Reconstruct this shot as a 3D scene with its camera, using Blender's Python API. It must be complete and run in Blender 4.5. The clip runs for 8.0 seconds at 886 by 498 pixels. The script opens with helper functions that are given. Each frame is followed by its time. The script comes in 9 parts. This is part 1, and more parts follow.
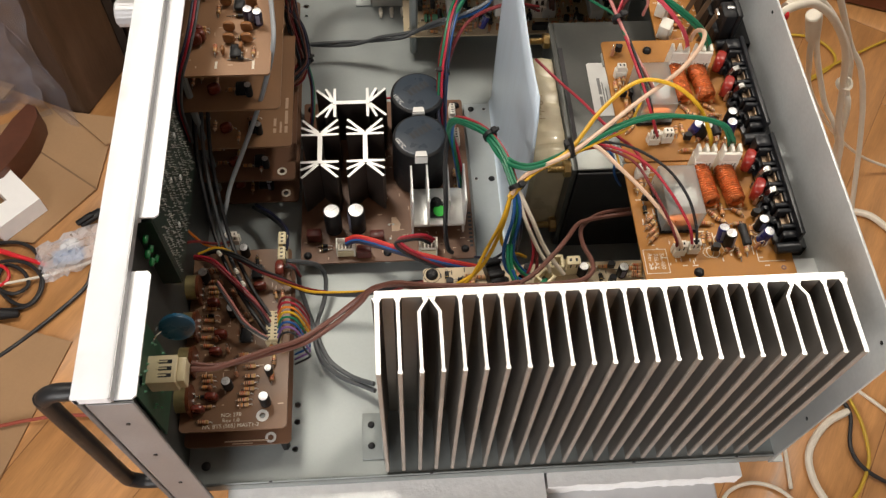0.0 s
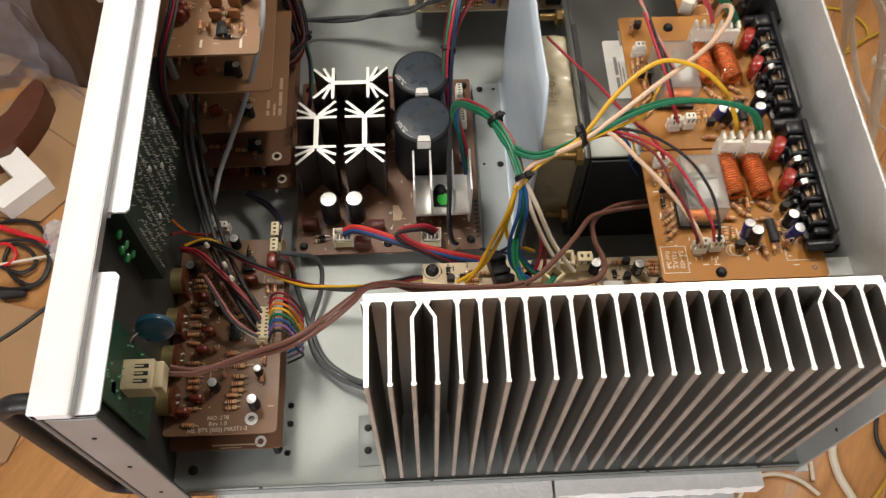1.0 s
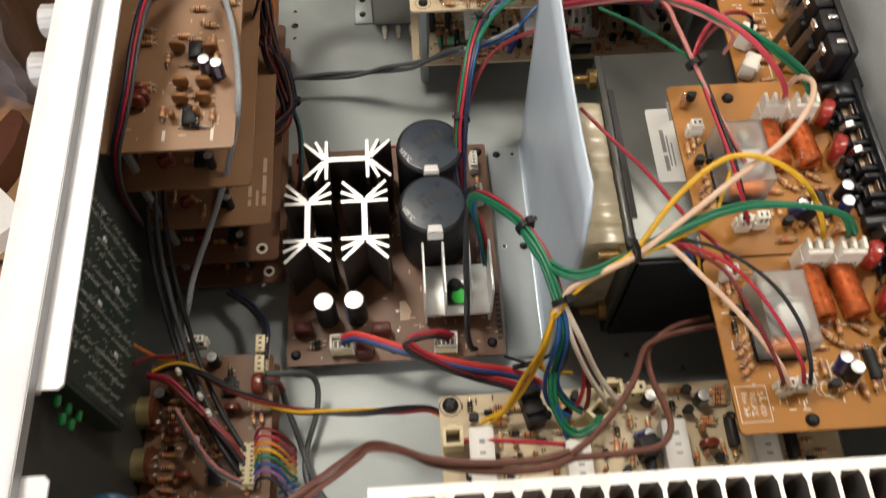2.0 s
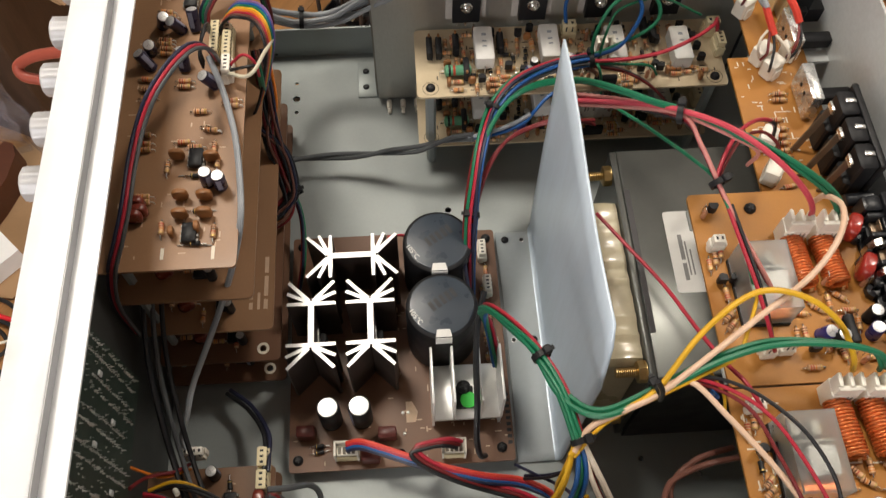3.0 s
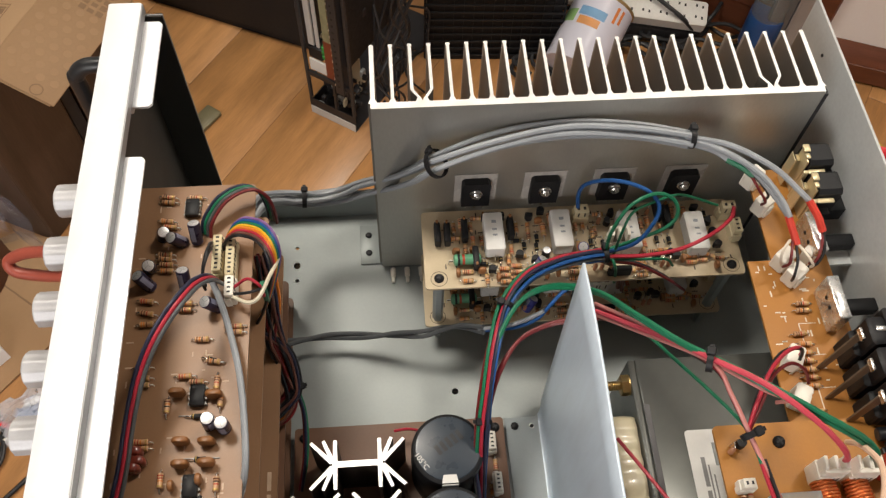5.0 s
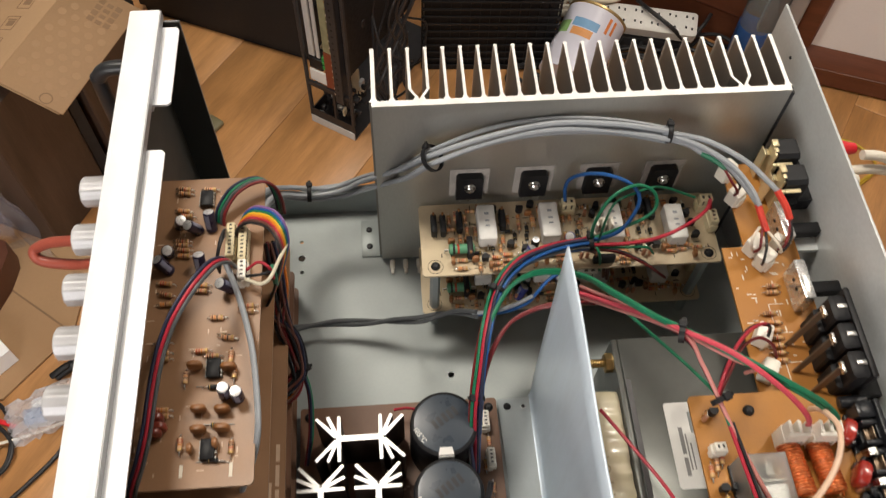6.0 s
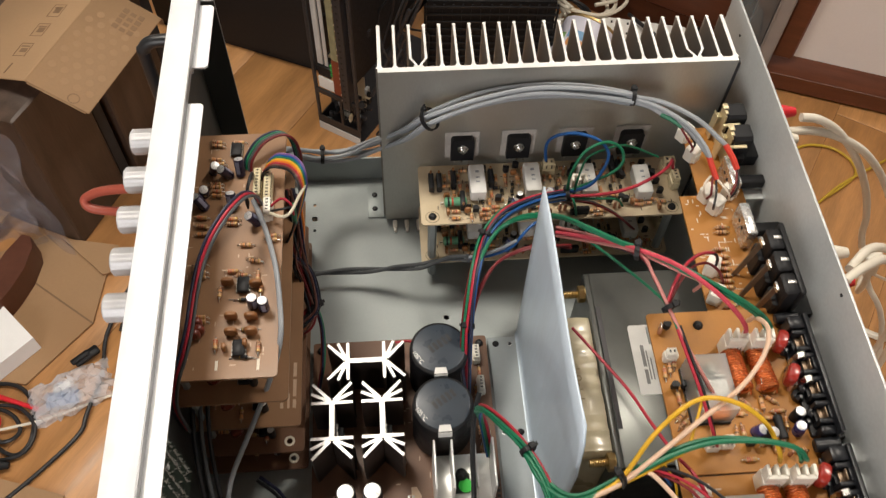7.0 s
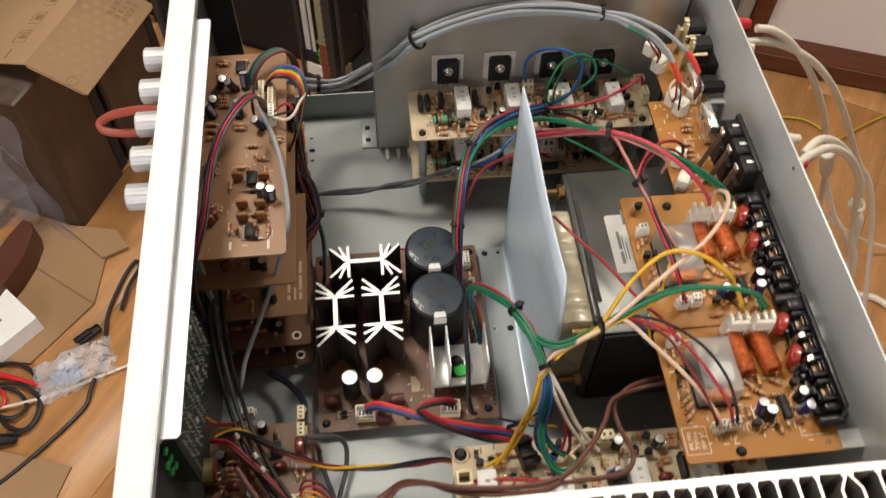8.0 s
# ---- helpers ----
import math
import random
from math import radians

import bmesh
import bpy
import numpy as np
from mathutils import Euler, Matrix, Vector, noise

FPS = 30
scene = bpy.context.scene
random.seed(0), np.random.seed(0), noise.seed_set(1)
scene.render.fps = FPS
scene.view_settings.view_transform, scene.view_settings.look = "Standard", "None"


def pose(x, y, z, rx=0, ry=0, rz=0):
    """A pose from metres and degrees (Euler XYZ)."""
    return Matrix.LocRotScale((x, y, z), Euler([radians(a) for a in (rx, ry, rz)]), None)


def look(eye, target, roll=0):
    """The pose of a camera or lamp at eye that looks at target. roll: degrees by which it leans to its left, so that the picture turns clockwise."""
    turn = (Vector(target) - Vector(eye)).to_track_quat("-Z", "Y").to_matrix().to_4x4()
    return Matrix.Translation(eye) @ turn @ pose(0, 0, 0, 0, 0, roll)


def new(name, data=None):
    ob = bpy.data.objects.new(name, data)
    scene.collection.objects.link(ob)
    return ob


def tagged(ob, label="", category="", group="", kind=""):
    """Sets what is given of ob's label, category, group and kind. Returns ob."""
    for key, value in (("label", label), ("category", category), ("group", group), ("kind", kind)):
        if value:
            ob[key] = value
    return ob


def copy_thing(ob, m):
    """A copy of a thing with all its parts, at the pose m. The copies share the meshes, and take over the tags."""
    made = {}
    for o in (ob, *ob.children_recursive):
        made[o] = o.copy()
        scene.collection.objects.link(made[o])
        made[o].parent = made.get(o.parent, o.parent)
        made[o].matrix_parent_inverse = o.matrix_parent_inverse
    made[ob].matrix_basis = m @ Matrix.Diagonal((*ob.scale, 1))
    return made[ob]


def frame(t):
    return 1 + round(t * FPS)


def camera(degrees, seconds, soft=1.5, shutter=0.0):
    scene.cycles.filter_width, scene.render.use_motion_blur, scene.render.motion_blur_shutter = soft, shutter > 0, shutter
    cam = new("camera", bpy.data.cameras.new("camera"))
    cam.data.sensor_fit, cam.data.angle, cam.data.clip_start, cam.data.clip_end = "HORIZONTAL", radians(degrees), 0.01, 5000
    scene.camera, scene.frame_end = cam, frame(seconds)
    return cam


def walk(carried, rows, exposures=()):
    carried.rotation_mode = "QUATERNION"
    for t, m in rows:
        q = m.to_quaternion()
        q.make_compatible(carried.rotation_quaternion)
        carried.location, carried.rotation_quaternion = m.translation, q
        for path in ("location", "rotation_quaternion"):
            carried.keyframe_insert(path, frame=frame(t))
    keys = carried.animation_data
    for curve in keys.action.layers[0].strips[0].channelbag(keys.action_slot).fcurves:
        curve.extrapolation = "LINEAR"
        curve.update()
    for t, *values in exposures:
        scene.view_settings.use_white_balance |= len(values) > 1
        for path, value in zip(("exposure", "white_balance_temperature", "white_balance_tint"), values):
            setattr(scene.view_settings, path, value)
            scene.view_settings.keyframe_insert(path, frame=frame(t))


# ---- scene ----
cam = camera(54.72, 8.0, soft=1.3, shutter=0.4)
PATH = [
    (0, 0.0118, -0.2008, 0.5645, 30.006, -1.644, -3.545),
    (0.5, 0.0225, -0.1853, 0.5606, 29.418, -1.274, -3.160),
    (1, 0.0258, -0.1717, 0.5373, 28.219, -0.610, -2.591),
    (1.5, 0.0151, -0.1313, 0.5003, 27.562, -0.034, -2.763),
    (2, 0.0233, -0.0688, 0.4894, 27.684, 0.027, -3.548),
    (3.5, 0.0166, 0.0144, 0.5100, 27.929, -0.646, -3.472),
    (4, 0.0187, 0.0518, 0.5212, 28.520, -0.822, -3.438),
    (4.5, 0.0121, 0.0804, 0.5264, 29.520, -1.193, -3.683),
    (4.7, 0.0106, 0.0858, 0.5252, 29.856, -1.264, -3.868),
    (5.8, 0.0083, 0.0702, 0.5470, 30.650, -1.457, -4.146),
    (6, 0.0081, 0.0546, 0.5518, 30.999, -1.372, -4.216),
    (6.5, 0.0086, 0.0046, 0.5747, 31.672, -1.157, -4.180),
    (7, 0.0063, -0.0330, 0.5916, 32.800, -1.250, -3.962),
    (7.5, 0.0105, -0.0828, 0.5917, 33.792, -1.417, -4.067),
    (8, -0.0033, -0.1297, 0.5880, 34.108, -0.896, -5.822),
]
walk(cam, [(t, pose(x, y, z, rx, ry, rz)) for t, x, y, z, rx, ry, rz in PATH])
# ---- light ----
FLOOR = -0.74
CEIL = 1.80
world = bpy.data.worlds.new("world")
scene.world = world
world.use_nodes = True
world.node_tree.nodes["Background"].inputs[0].default_value = (0.9, 0.95, 1.0, 1)
world.node_tree.nodes["Background"].inputs[1].default_value = 0.3


def area_lamp(name, at, towards, size_x, size_y, watts, colour):
    data = bpy.data.lights.new(name, "AREA")
    data.shape, data.size, data.size_y = "RECTANGLE", size_x, size_y
    data.energy, data.color = watts, colour
    ob = new(name, data)
    ob.matrix_world = look(at, towards)
    return ob


LAMP, LAMP_2 = (-0.46, 0.82, CEIL - 0.09), (0.85, 0.78, CEIL - 0.09)
area_lamp("ceiling_lamp_light", LAMP, (LAMP[0], LAMP[1], 0), 0.42, 0.42, 22.6, (1.0, 0.92, 0.80))
area_lamp("ceiling_lamp_light", LAMP_2, (LAMP_2[0], LAMP_2[1], 0), 0.22, 0.22, 12.6, (1.0, 0.92, 0.80))
area_lamp("window_light", (-0.690, -1.383, 0.66), (0.0, 0.0, 0.0), 1.0, 1.0, 23.0, (1.0, 0.955, 0.92))  # added fill from the unseen south side, set in an assumed window opening


# ---- materials ----
def material(name, colour, rough=0.5, metal=0.0, spread=0.12, scale=60.0, bump=0.05, fine=900.0, stain=None, stain_at=0.62,
             random=0.0, coat=0.0, transmission=0.0, ior=1.45, stretch=(1, 1, 1)):
    """Colour varied by a coarse and a fine noise, uneven gloss, and a fine relief; stain: a second colour in blotches."""
    m = bpy.data.materials.new(name)
    m.use_nodes = True
    n, l = m.node_tree.nodes, m.node_tree.links
    b = n["Principled BSDF"]
    b.inputs["Metallic"].default_value = metal
    b.inputs["Coat Weight"].default_value = coat
    b.inputs["Transmission Weight"].default_value = transmission
    b.inputs["IOR"].default_value = ior
    tc = n.new("ShaderNodeTexCoord")
    mp = n.new("ShaderNodeMapping")
    mp.inputs["Scale"].default_value = stretch
    l.new(tc.outputs["Object"], mp.inputs["Vector"])
    coarse = n.new("ShaderNodeTexNoise")
    coarse.inputs["Scale"].default_value = scale
    coarse.inputs["Detail"].default_value = 5.0
    l.new(mp.outputs[0], coarse.inputs["Vector"])
    fine_n = n.new("ShaderNodeTexNoise")
    fine_n.inputs["Scale"].default_value = fine
    fine_n.inputs["Detail"].default_value = 3.0
    l.new(mp.outputs[0], fine_n.inputs["Vector"])
    both = n.new("ShaderNodeMath")
    both.operation = "MULTIPLY_ADD"
    both.inputs[1].default_value = 0.35
    l.new(fine_n.outputs[0], both.inputs[0])
    l.new(coarse.outputs[0], both.inputs[2])
    ramp = n.new("ShaderNodeMapRange")
    ramp.inputs[1].default_value, ramp.inputs[2].default_value = 0.38, 0.98
    ramp.inputs[3].default_value, ramp.inputs[4].default_value = 1.0 - spread, 1.0 + spread
    l.new(both.outputs[0], ramp.inputs[0])
    value = ramp.outputs[0]
    if random:
        info = n.new("ShaderNodeObjectInfo")
        rr = n.new("ShaderNodeMapRange")
        rr.inputs[3].default_value, rr.inputs[4].default_value = 1.0 - random, 1.0 + random
        l.new(info.outputs["Random"], rr.inputs[0])
        mul = n.new("ShaderNodeMath")
        mul.operation = "MULTIPLY"
        l.new(value, mul.inputs[0])
        l.new(rr.outputs[0], mul.inputs[1])
        value = mul.outputs[0]
    tint = n.new("ShaderNodeVectorMath")
    tint.operation = "SCALE"
    tint.inputs[0].default_value = colour[:3]
    l.new(value, tint.inputs["Scale"])
    out = tint.outputs[0]
    if stain:
        sn = n.new("ShaderNodeTexNoise")
        sn.inputs["Scale"].default_value = scale * 0.37
        sn.inputs["Detail"].default_value = 7.0
        l.new(tc.outputs["Object"], sn.inputs["Vector"])
        sr = n.new("ShaderNodeMapRange")
        sr.inputs[1].default_value, sr.inputs[2].default_value = stain_at - 0.08, stain_at + 0.1
        l.new(sn.outputs[0], sr.inputs[0])
        mx = n.new("ShaderNodeMix")
        mx.data_type = "RGBA"
        mx.inputs["B"].default_value = (*stain, 1)
        l.new(sr.outputs[0], mx.inputs["Factor"])
        l.new(out, mx.inputs["A"])
        out = mx.outputs["Result"]
    l.new(out, b.inputs["Base Color"])
    gloss = n.new("ShaderNodeMapRange")
    gloss.inputs[1].default_value, gloss.inputs[2].default_value = 0.3, 0.8
    gloss.inputs[3].default_value, gloss.inputs[4].default_value = max(rough - 0.07, 0.02), min(rough + 0.1, 1.0)
    l.new(coarse.outputs[0], gloss.inputs[0])
    l.new(gloss.outputs[0], b.inputs["Roughness"])
    if bump:
        bp = n.new("ShaderNodeBump")
        bp.inputs["Strength"].default_value = bump
        bp.inputs["Distance"].default_value = 0.0008
        l.new(fine_n.outputs[0], bp.inputs["Height"])
        l.new(bp.outputs[0], b.inputs["Normal"])
    return m


STEEL = material("galvanised_steel", (0.305, 0.333, 0.328), 0.46, 0.25, 0.07, 25, 0.06, 500, stain=(0.235, 0.26, 0.255), stain_at=0.6)
STEEL_BACK = material("grey_steel_sheet", (0.58, 0.60, 0.60), 0.40, 0.25, 0.16, 16, 0.06, 400, stain=(0.38, 0.40, 0.395), stain_at=0.56)
FLANGE = material("pale_blue_steel", (0.40, 0.445, 0.465), 0.55, 0.0, 0.08, 25, 0.05, 300)
COVER = material("dull_cover_steel", (0.105, 0.108, 0.10), 0.34, 0.5, 0.12, 25, 0.06, 300, stain=(0.068, 0.07, 0.064), stain_at=0.6)
SHIELD = material("blue_grey_steel", (0.62, 0.72, 0.83), 0.38, 0.15, 0.10, 25, 0.04, 300, stretch=(1, 1, 0.15))
# pale fin tips, dark fin sides: the light on the fins put into colour
ALU_TIP = material("worn_fin_tip", (0.39, 0.345, 0.305), 0.45, 0.25, 0.16, 60, 0.08, 900, stain=(0.29, 0.265, 0.235))
ALU = material("aluminium", (0.27, 0.25, 0.225), 0.40, 0.75, 0.10, 40, 0.10, 1400, stretch=(1, 1, 0.08))
ALU_CUT = material("cut_aluminium", (0.88, 0.88, 0.86), 0.38, 0.45, 0.05, 90, 0.06, 1200)
ALU_DULL = material("dull_aluminium", (0.52, 0.515, 0.485), 0.40, 0.82, 0.16, 14, 0.07, 700, stain=(0.45, 0.42, 0.38), stain_at=0.55, stretch=(1, 1, 0.3))
PANEL_WHITE = material("silver_white_paint", (0.87, 0.895, 0.93), 0.38, 0.1, 0.04, 40, 0.04, 900, stain=(0.74, 0.73, 0.70), stain_at=0.7)
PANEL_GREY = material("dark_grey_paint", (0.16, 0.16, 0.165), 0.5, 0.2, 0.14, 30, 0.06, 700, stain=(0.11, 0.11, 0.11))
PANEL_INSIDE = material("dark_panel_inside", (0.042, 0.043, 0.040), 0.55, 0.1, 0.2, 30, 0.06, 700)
PANEL_END = material("grey_panel_end", (0.33, 0.33, 0.34), 0.45, 0.4, 0.14, 30, 0.06, 700, stain=(0.22, 0.22, 0.22))
BLACK = material("black_plastic", (0.011, 0.011, 0.0125), 0.5, 0.0, 0.25, 120, 0.08, 1600, ior=1.36)
HANDLE_BLACK = material("satin_black_paint", (0.016, 0.017, 0.019), 0.42, 0.0, 0.15, 80, 0.04, 1200)
BLACK_SOFT = material("black_rubber", (0.022, 0.022, 0.024), 0.6, 0.0, 0.2, 100, 0.08, 1200)
TERMINAL = material("black_terminal_plastic", (0.013, 0.014, 0.017), 0.36, 0.0, 0.15, 120, 0.05, 1600)
CAP_TOP = material("black_vinyl_cap_top", (0.024, 0.036, 0.052), 0.30, 0.0, 0.12, 60, 0.05, 900)
DARK_ANOD = material("dark_anodised_aluminium", (0.055, 0.042, 0.036), 0.45, 0.4, 0.2, 50, 0.08, 900)
PCB_BROWN = material("brown_phenolic_board", (0.155, 0.077, 0.043), 0.45, 0.0, 0.14, 30, 0.05, 900, stain=(0.17, 0.082, 0.042), stain_at=0.6)
PCB_TAN = material("tan_phenolic_board", (0.29, 0.160, 0.083), 0.42, 0.0, 0.12, 28, 0.05, 900, stain=(0.24, 0.135, 0.075), stain_at=0.6)
PCB_UMBER = material("umber_phenolic_board", (0.19, 0.102, 0.056), 0.42, 0.0, 0.12, 28, 0.05, 900, stain=(0.185, 0.10, 0.056), stain_at=0.6)
PCB_ORANGE = material("orange_phenolic_board", (0.41, 0.180, 0.038), 0.5, 0.0, 0.10, 40, 0.05, 900, stain=(0.38, 0.155, 0.036), stain_at=0.62, ior=1.36)
PCB_CREAM = material("cream_epoxy_board", (0.55, 0.45, 0.30), 0.42, 0.0, 0.10, 60, 0.05, 900, stain=(0.42, 0.31, 0.19), stain_at=0.62)
PCB_GREEN = material("green_epoxy_board", (0.012, 0.075, 0.042), 0.4, 0.0, 0.2, 60, 0.05, 900)
PCB_DARK = material("dark_green_board", (0.012, 0.026, 0.018), 0.45, 0.0, 0.2, 60, 0.05, 900)
SILK = material("white_silkscreen", (0.72, 0.66, 0.55), 0.6, 0.0, 0.15, 200, 0.0)
SILK_BROWN = material("pale_silkscreen", (0.55, 0.40, 0.28), 0.6, 0.0, 0.15, 200, 0.0)
SILK_DARK = material("dark_silkscreen", (0.05, 0.04, 0.035), 0.6, 0.0, 0.15, 200, 0.0)
WHITE_NYLON = material("white_nylon", (0.86, 0.82, 0.73), 0.45, 0.0, 0.06, 150, 0.04, 1500)
CREAM_NYLON = material("cream_nylon", (0.68, 0.59, 0.38), 0.45, 0.0, 0.08, 150, 0.04, 1500)
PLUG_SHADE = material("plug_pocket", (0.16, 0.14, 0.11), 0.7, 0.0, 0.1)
CERAMIC = material("white_ceramic", (0.74, 0.73, 0.70), 0.6, 0.0, 0.06, 200, 0.08, 1500)
TIN = material("tinned_metal", (0.72, 0.72, 0.70), 0.28, 1.0, 0.08, 200, 0.03)
BRASS = material("brass", (0.60, 0.44, 0.20), 0.35, 1.0, 0.12, 150, 0.03)
COPPER = material("enamelled_copper", (0.62, 0.17, 0.045), 0.28, 0.55, 0.14, 200, 0.03, coat=0.4)
PIN = material("dull_tinned_pin", (0.26, 0.25, 0.23), 0.5, 0.5, 0.1, 300, 0.03)
SOLDER = material("solder", (0.45, 0.46, 0.44), 0.32, 0.9, 0.1, 300, 0.1)
RED_DIP = material("red_epoxy_dip", (0.32, 0.026, 0.018), 0.25, 0.0, 0.12, 150, 0.05, coat=0.4)
BROWN_DIP = material("maroon_epoxy_dip", (0.17, 0.03, 0.018), 0.28, 0.0, 0.15, 150, 0.05, coat=0.3)
MAROON_BOX = material("maroon_box_plastic", (0.085, 0.018, 0.014), 0.45, 0.0, 0.15, 150, 0.05)
TAN_DISC = material("tan_ceramic_disc", (0.25, 0.105, 0.034), 0.4, 0.0, 0.12, 150, 0.05)
BLUE_DISC = material("blue_varistor_epoxy", (0.016, 0.095, 0.18), 0.3, 0.0, 0.12, 120, 0.05, coat=0.3)
RES_TAN = material("resistor_tan", (0.55, 0.32, 0.17), 0.4, 0.0, 0.08, 300, 0.03, random=0.15)
RES_GREEN = material("resistor_green", (0.10, 0.30, 0.17), 0.42, 0.0, 0.1, 200, 0.05)
BAND_BROWN = material("band_brown", (0.13, 0.035, 0.012), 0.4, 0.0, 0.05)
BAND_RED = material("band_red", (0.42, 0.05, 0.02), 0.4, 0.0, 0.05)
BAND_ORANGE = material("band_orange", (0.60, 0.19, 0.02), 0.4, 0.0, 0.05)
BAND_GOLD = material("band_gold", (0.5, 0.34, 0.1), 0.35, 0.6, 0.05)
CAP_BLUE = material("blue_vinyl_sleeve", (0.03, 0.035, 0.20), 0.3, 0.0, 0.1, 200, 0.03)
CAP_NAVY = material("dark_violet_sleeve", (0.022, 0.018, 0.045), 0.3, 0.0, 0.15, 200, 0.03)
CAP_STRIPE = material("pale_sleeve_stripe", (0.25, 0.26, 0.36), 0.35, 0.0, 0.1, 200, 0.03)
CAN_GROOVE = material("scored_can_groove", (0.30, 0.30, 0.31), 0.4, 0.6, 0.05, 200, 0.03)
CAP_ALU = material("capacitor_aluminium_top", (0.70, 0.70, 0.70), 0.36, 0.6, 0.05, 200, 0.03)
CLEAR = material("clear_polycarbonate", (0.86, 0.87, 0.86), 0.34, 0.0, 0.02, 80, 0.0, transmission=0.97, ior=1.25)
PAPER = material("white_paper_label", (0.72, 0.71, 0.68), 0.7, 0.0, 0.05, 80, 0.04, 800, stain=(0.62, 0.60, 0.55), stain_at=0.68)
WRAP = material("cream_winding_wrap", (0.62, 0.55, 0.38), 0.30, 0.0, 0.14, 45, 0.3, 160, stain=(0.50, 0.41, 0.25), coat=0.4)
LAM = material("dark_lamination", (0.03, 0.028, 0.03), 0.4, 0.3, 0.2, 80, 0.1, 700)
GREEN_LED = material("green_led_epoxy", (0.006, 0.16, 0.035), 0.2, 0.0, 0.1, 100, 0.0, coat=0.5)
GREEN_DOT = material("green_ink", (0.03, 0.52, 0.05), 0.5, 0.0, 0.1, 100, 0.0)
OLIVE = material("potentiometer_shell", (0.36, 0.30, 0.14), 0.38, 0.6, 0.12, 90, 0.05)
MICA = material("mica_sheet", (0.42, 0.39, 0.36), 0.28, 0.0, 0.2, 60, 0.08)
KNOB = material("silver_grey_knob", (0.50, 0.50, 0.515), 0.45, 0.2, 0.08, 100, 0.05)
WIRES = {}
for key, rgb in dict(rose=(0.56, 0.065, 0.095), red=(0.40, 0.022, 0.042), maroon=(0.16, 0.016, 0.018), pink=(0.55, 0.22, 0.20), brown=(0.14, 0.058, 0.043), orange=(0.66, 0.19, 0.02),
                     yellow=(0.68, 0.39, 0.02), green=(0.010, 0.155, 0.075), blue=(0.014, 0.085, 0.28), navy=(0.02, 0.022, 0.05), violet=(0.20, 0.10, 0.27),
                     grey=(0.29, 0.31, 0.335), dark=(0.075, 0.08, 0.085), black=(0.014, 0.014, 0.016), white=(0.70, 0.62, 0.52), peach=(0.72, 0.50, 0.36),
                     cream=(0.62, 0.57, 0.44), coral=(0.62, 0.055, 0.035)).items():
    WIRES[key] = material("wire_" + key, rgb, 0.42, 0.0, 0.10, 120, 0.04, 900)


def film_material(name, tint, amount, bump_scale, bump, colour=(1.0, 1.0, 1.0), metal=1.0, rough=0.07):
    """Thin clear plastic film: mostly see-through, with crinkled gloss."""
    m = bpy.data.materials.new(name)
    m.use_nodes = True
    n, l = m.node_tree.nodes, m.node_tree.links
    n.remove(n["Principled BSDF"])
    tr, gl, mx = n.new("ShaderNodeBsdfTransparent"), n.new("ShaderNodeBsdfPrincipled"), n.new("ShaderNodeMixShader")
    tr.inputs[0].default_value = (*tint, 1)
    gl.inputs["Base Color"].default_value = (*colour, 1)
    gl.inputs["Roughness"].default_value = rough
    gl.inputs["Metallic"].default_value = metal
    tc, no, bp = n.new("ShaderNodeTexCoord"), n.new("ShaderNodeTexNoise"), n.new("ShaderNodeBump")
    no.inputs["Scale"].default_value = bump_scale
    no.inputs["Detail"].default_value = 6.0
    no.inputs["Distortion"].default_value = 1.2
    bp.inputs["Strength"].default_value = bump
    bp.inputs["Distance"].default_value = 0.02
    l.new(tc.outputs["Object"], no.inputs["Vector"])
    l.new(no.outputs[0], bp.inputs["Height"])
    l.new(bp.outputs[0], gl.inputs["Normal"])
    mx.inputs[0].default_value = amount
    l.new(tr.outputs[0], mx.inputs[1])
    l.new(gl.outputs[0], mx.inputs[2])
    l.new(mx.outputs[0], n["Material Output"].inputs[0])
    return m


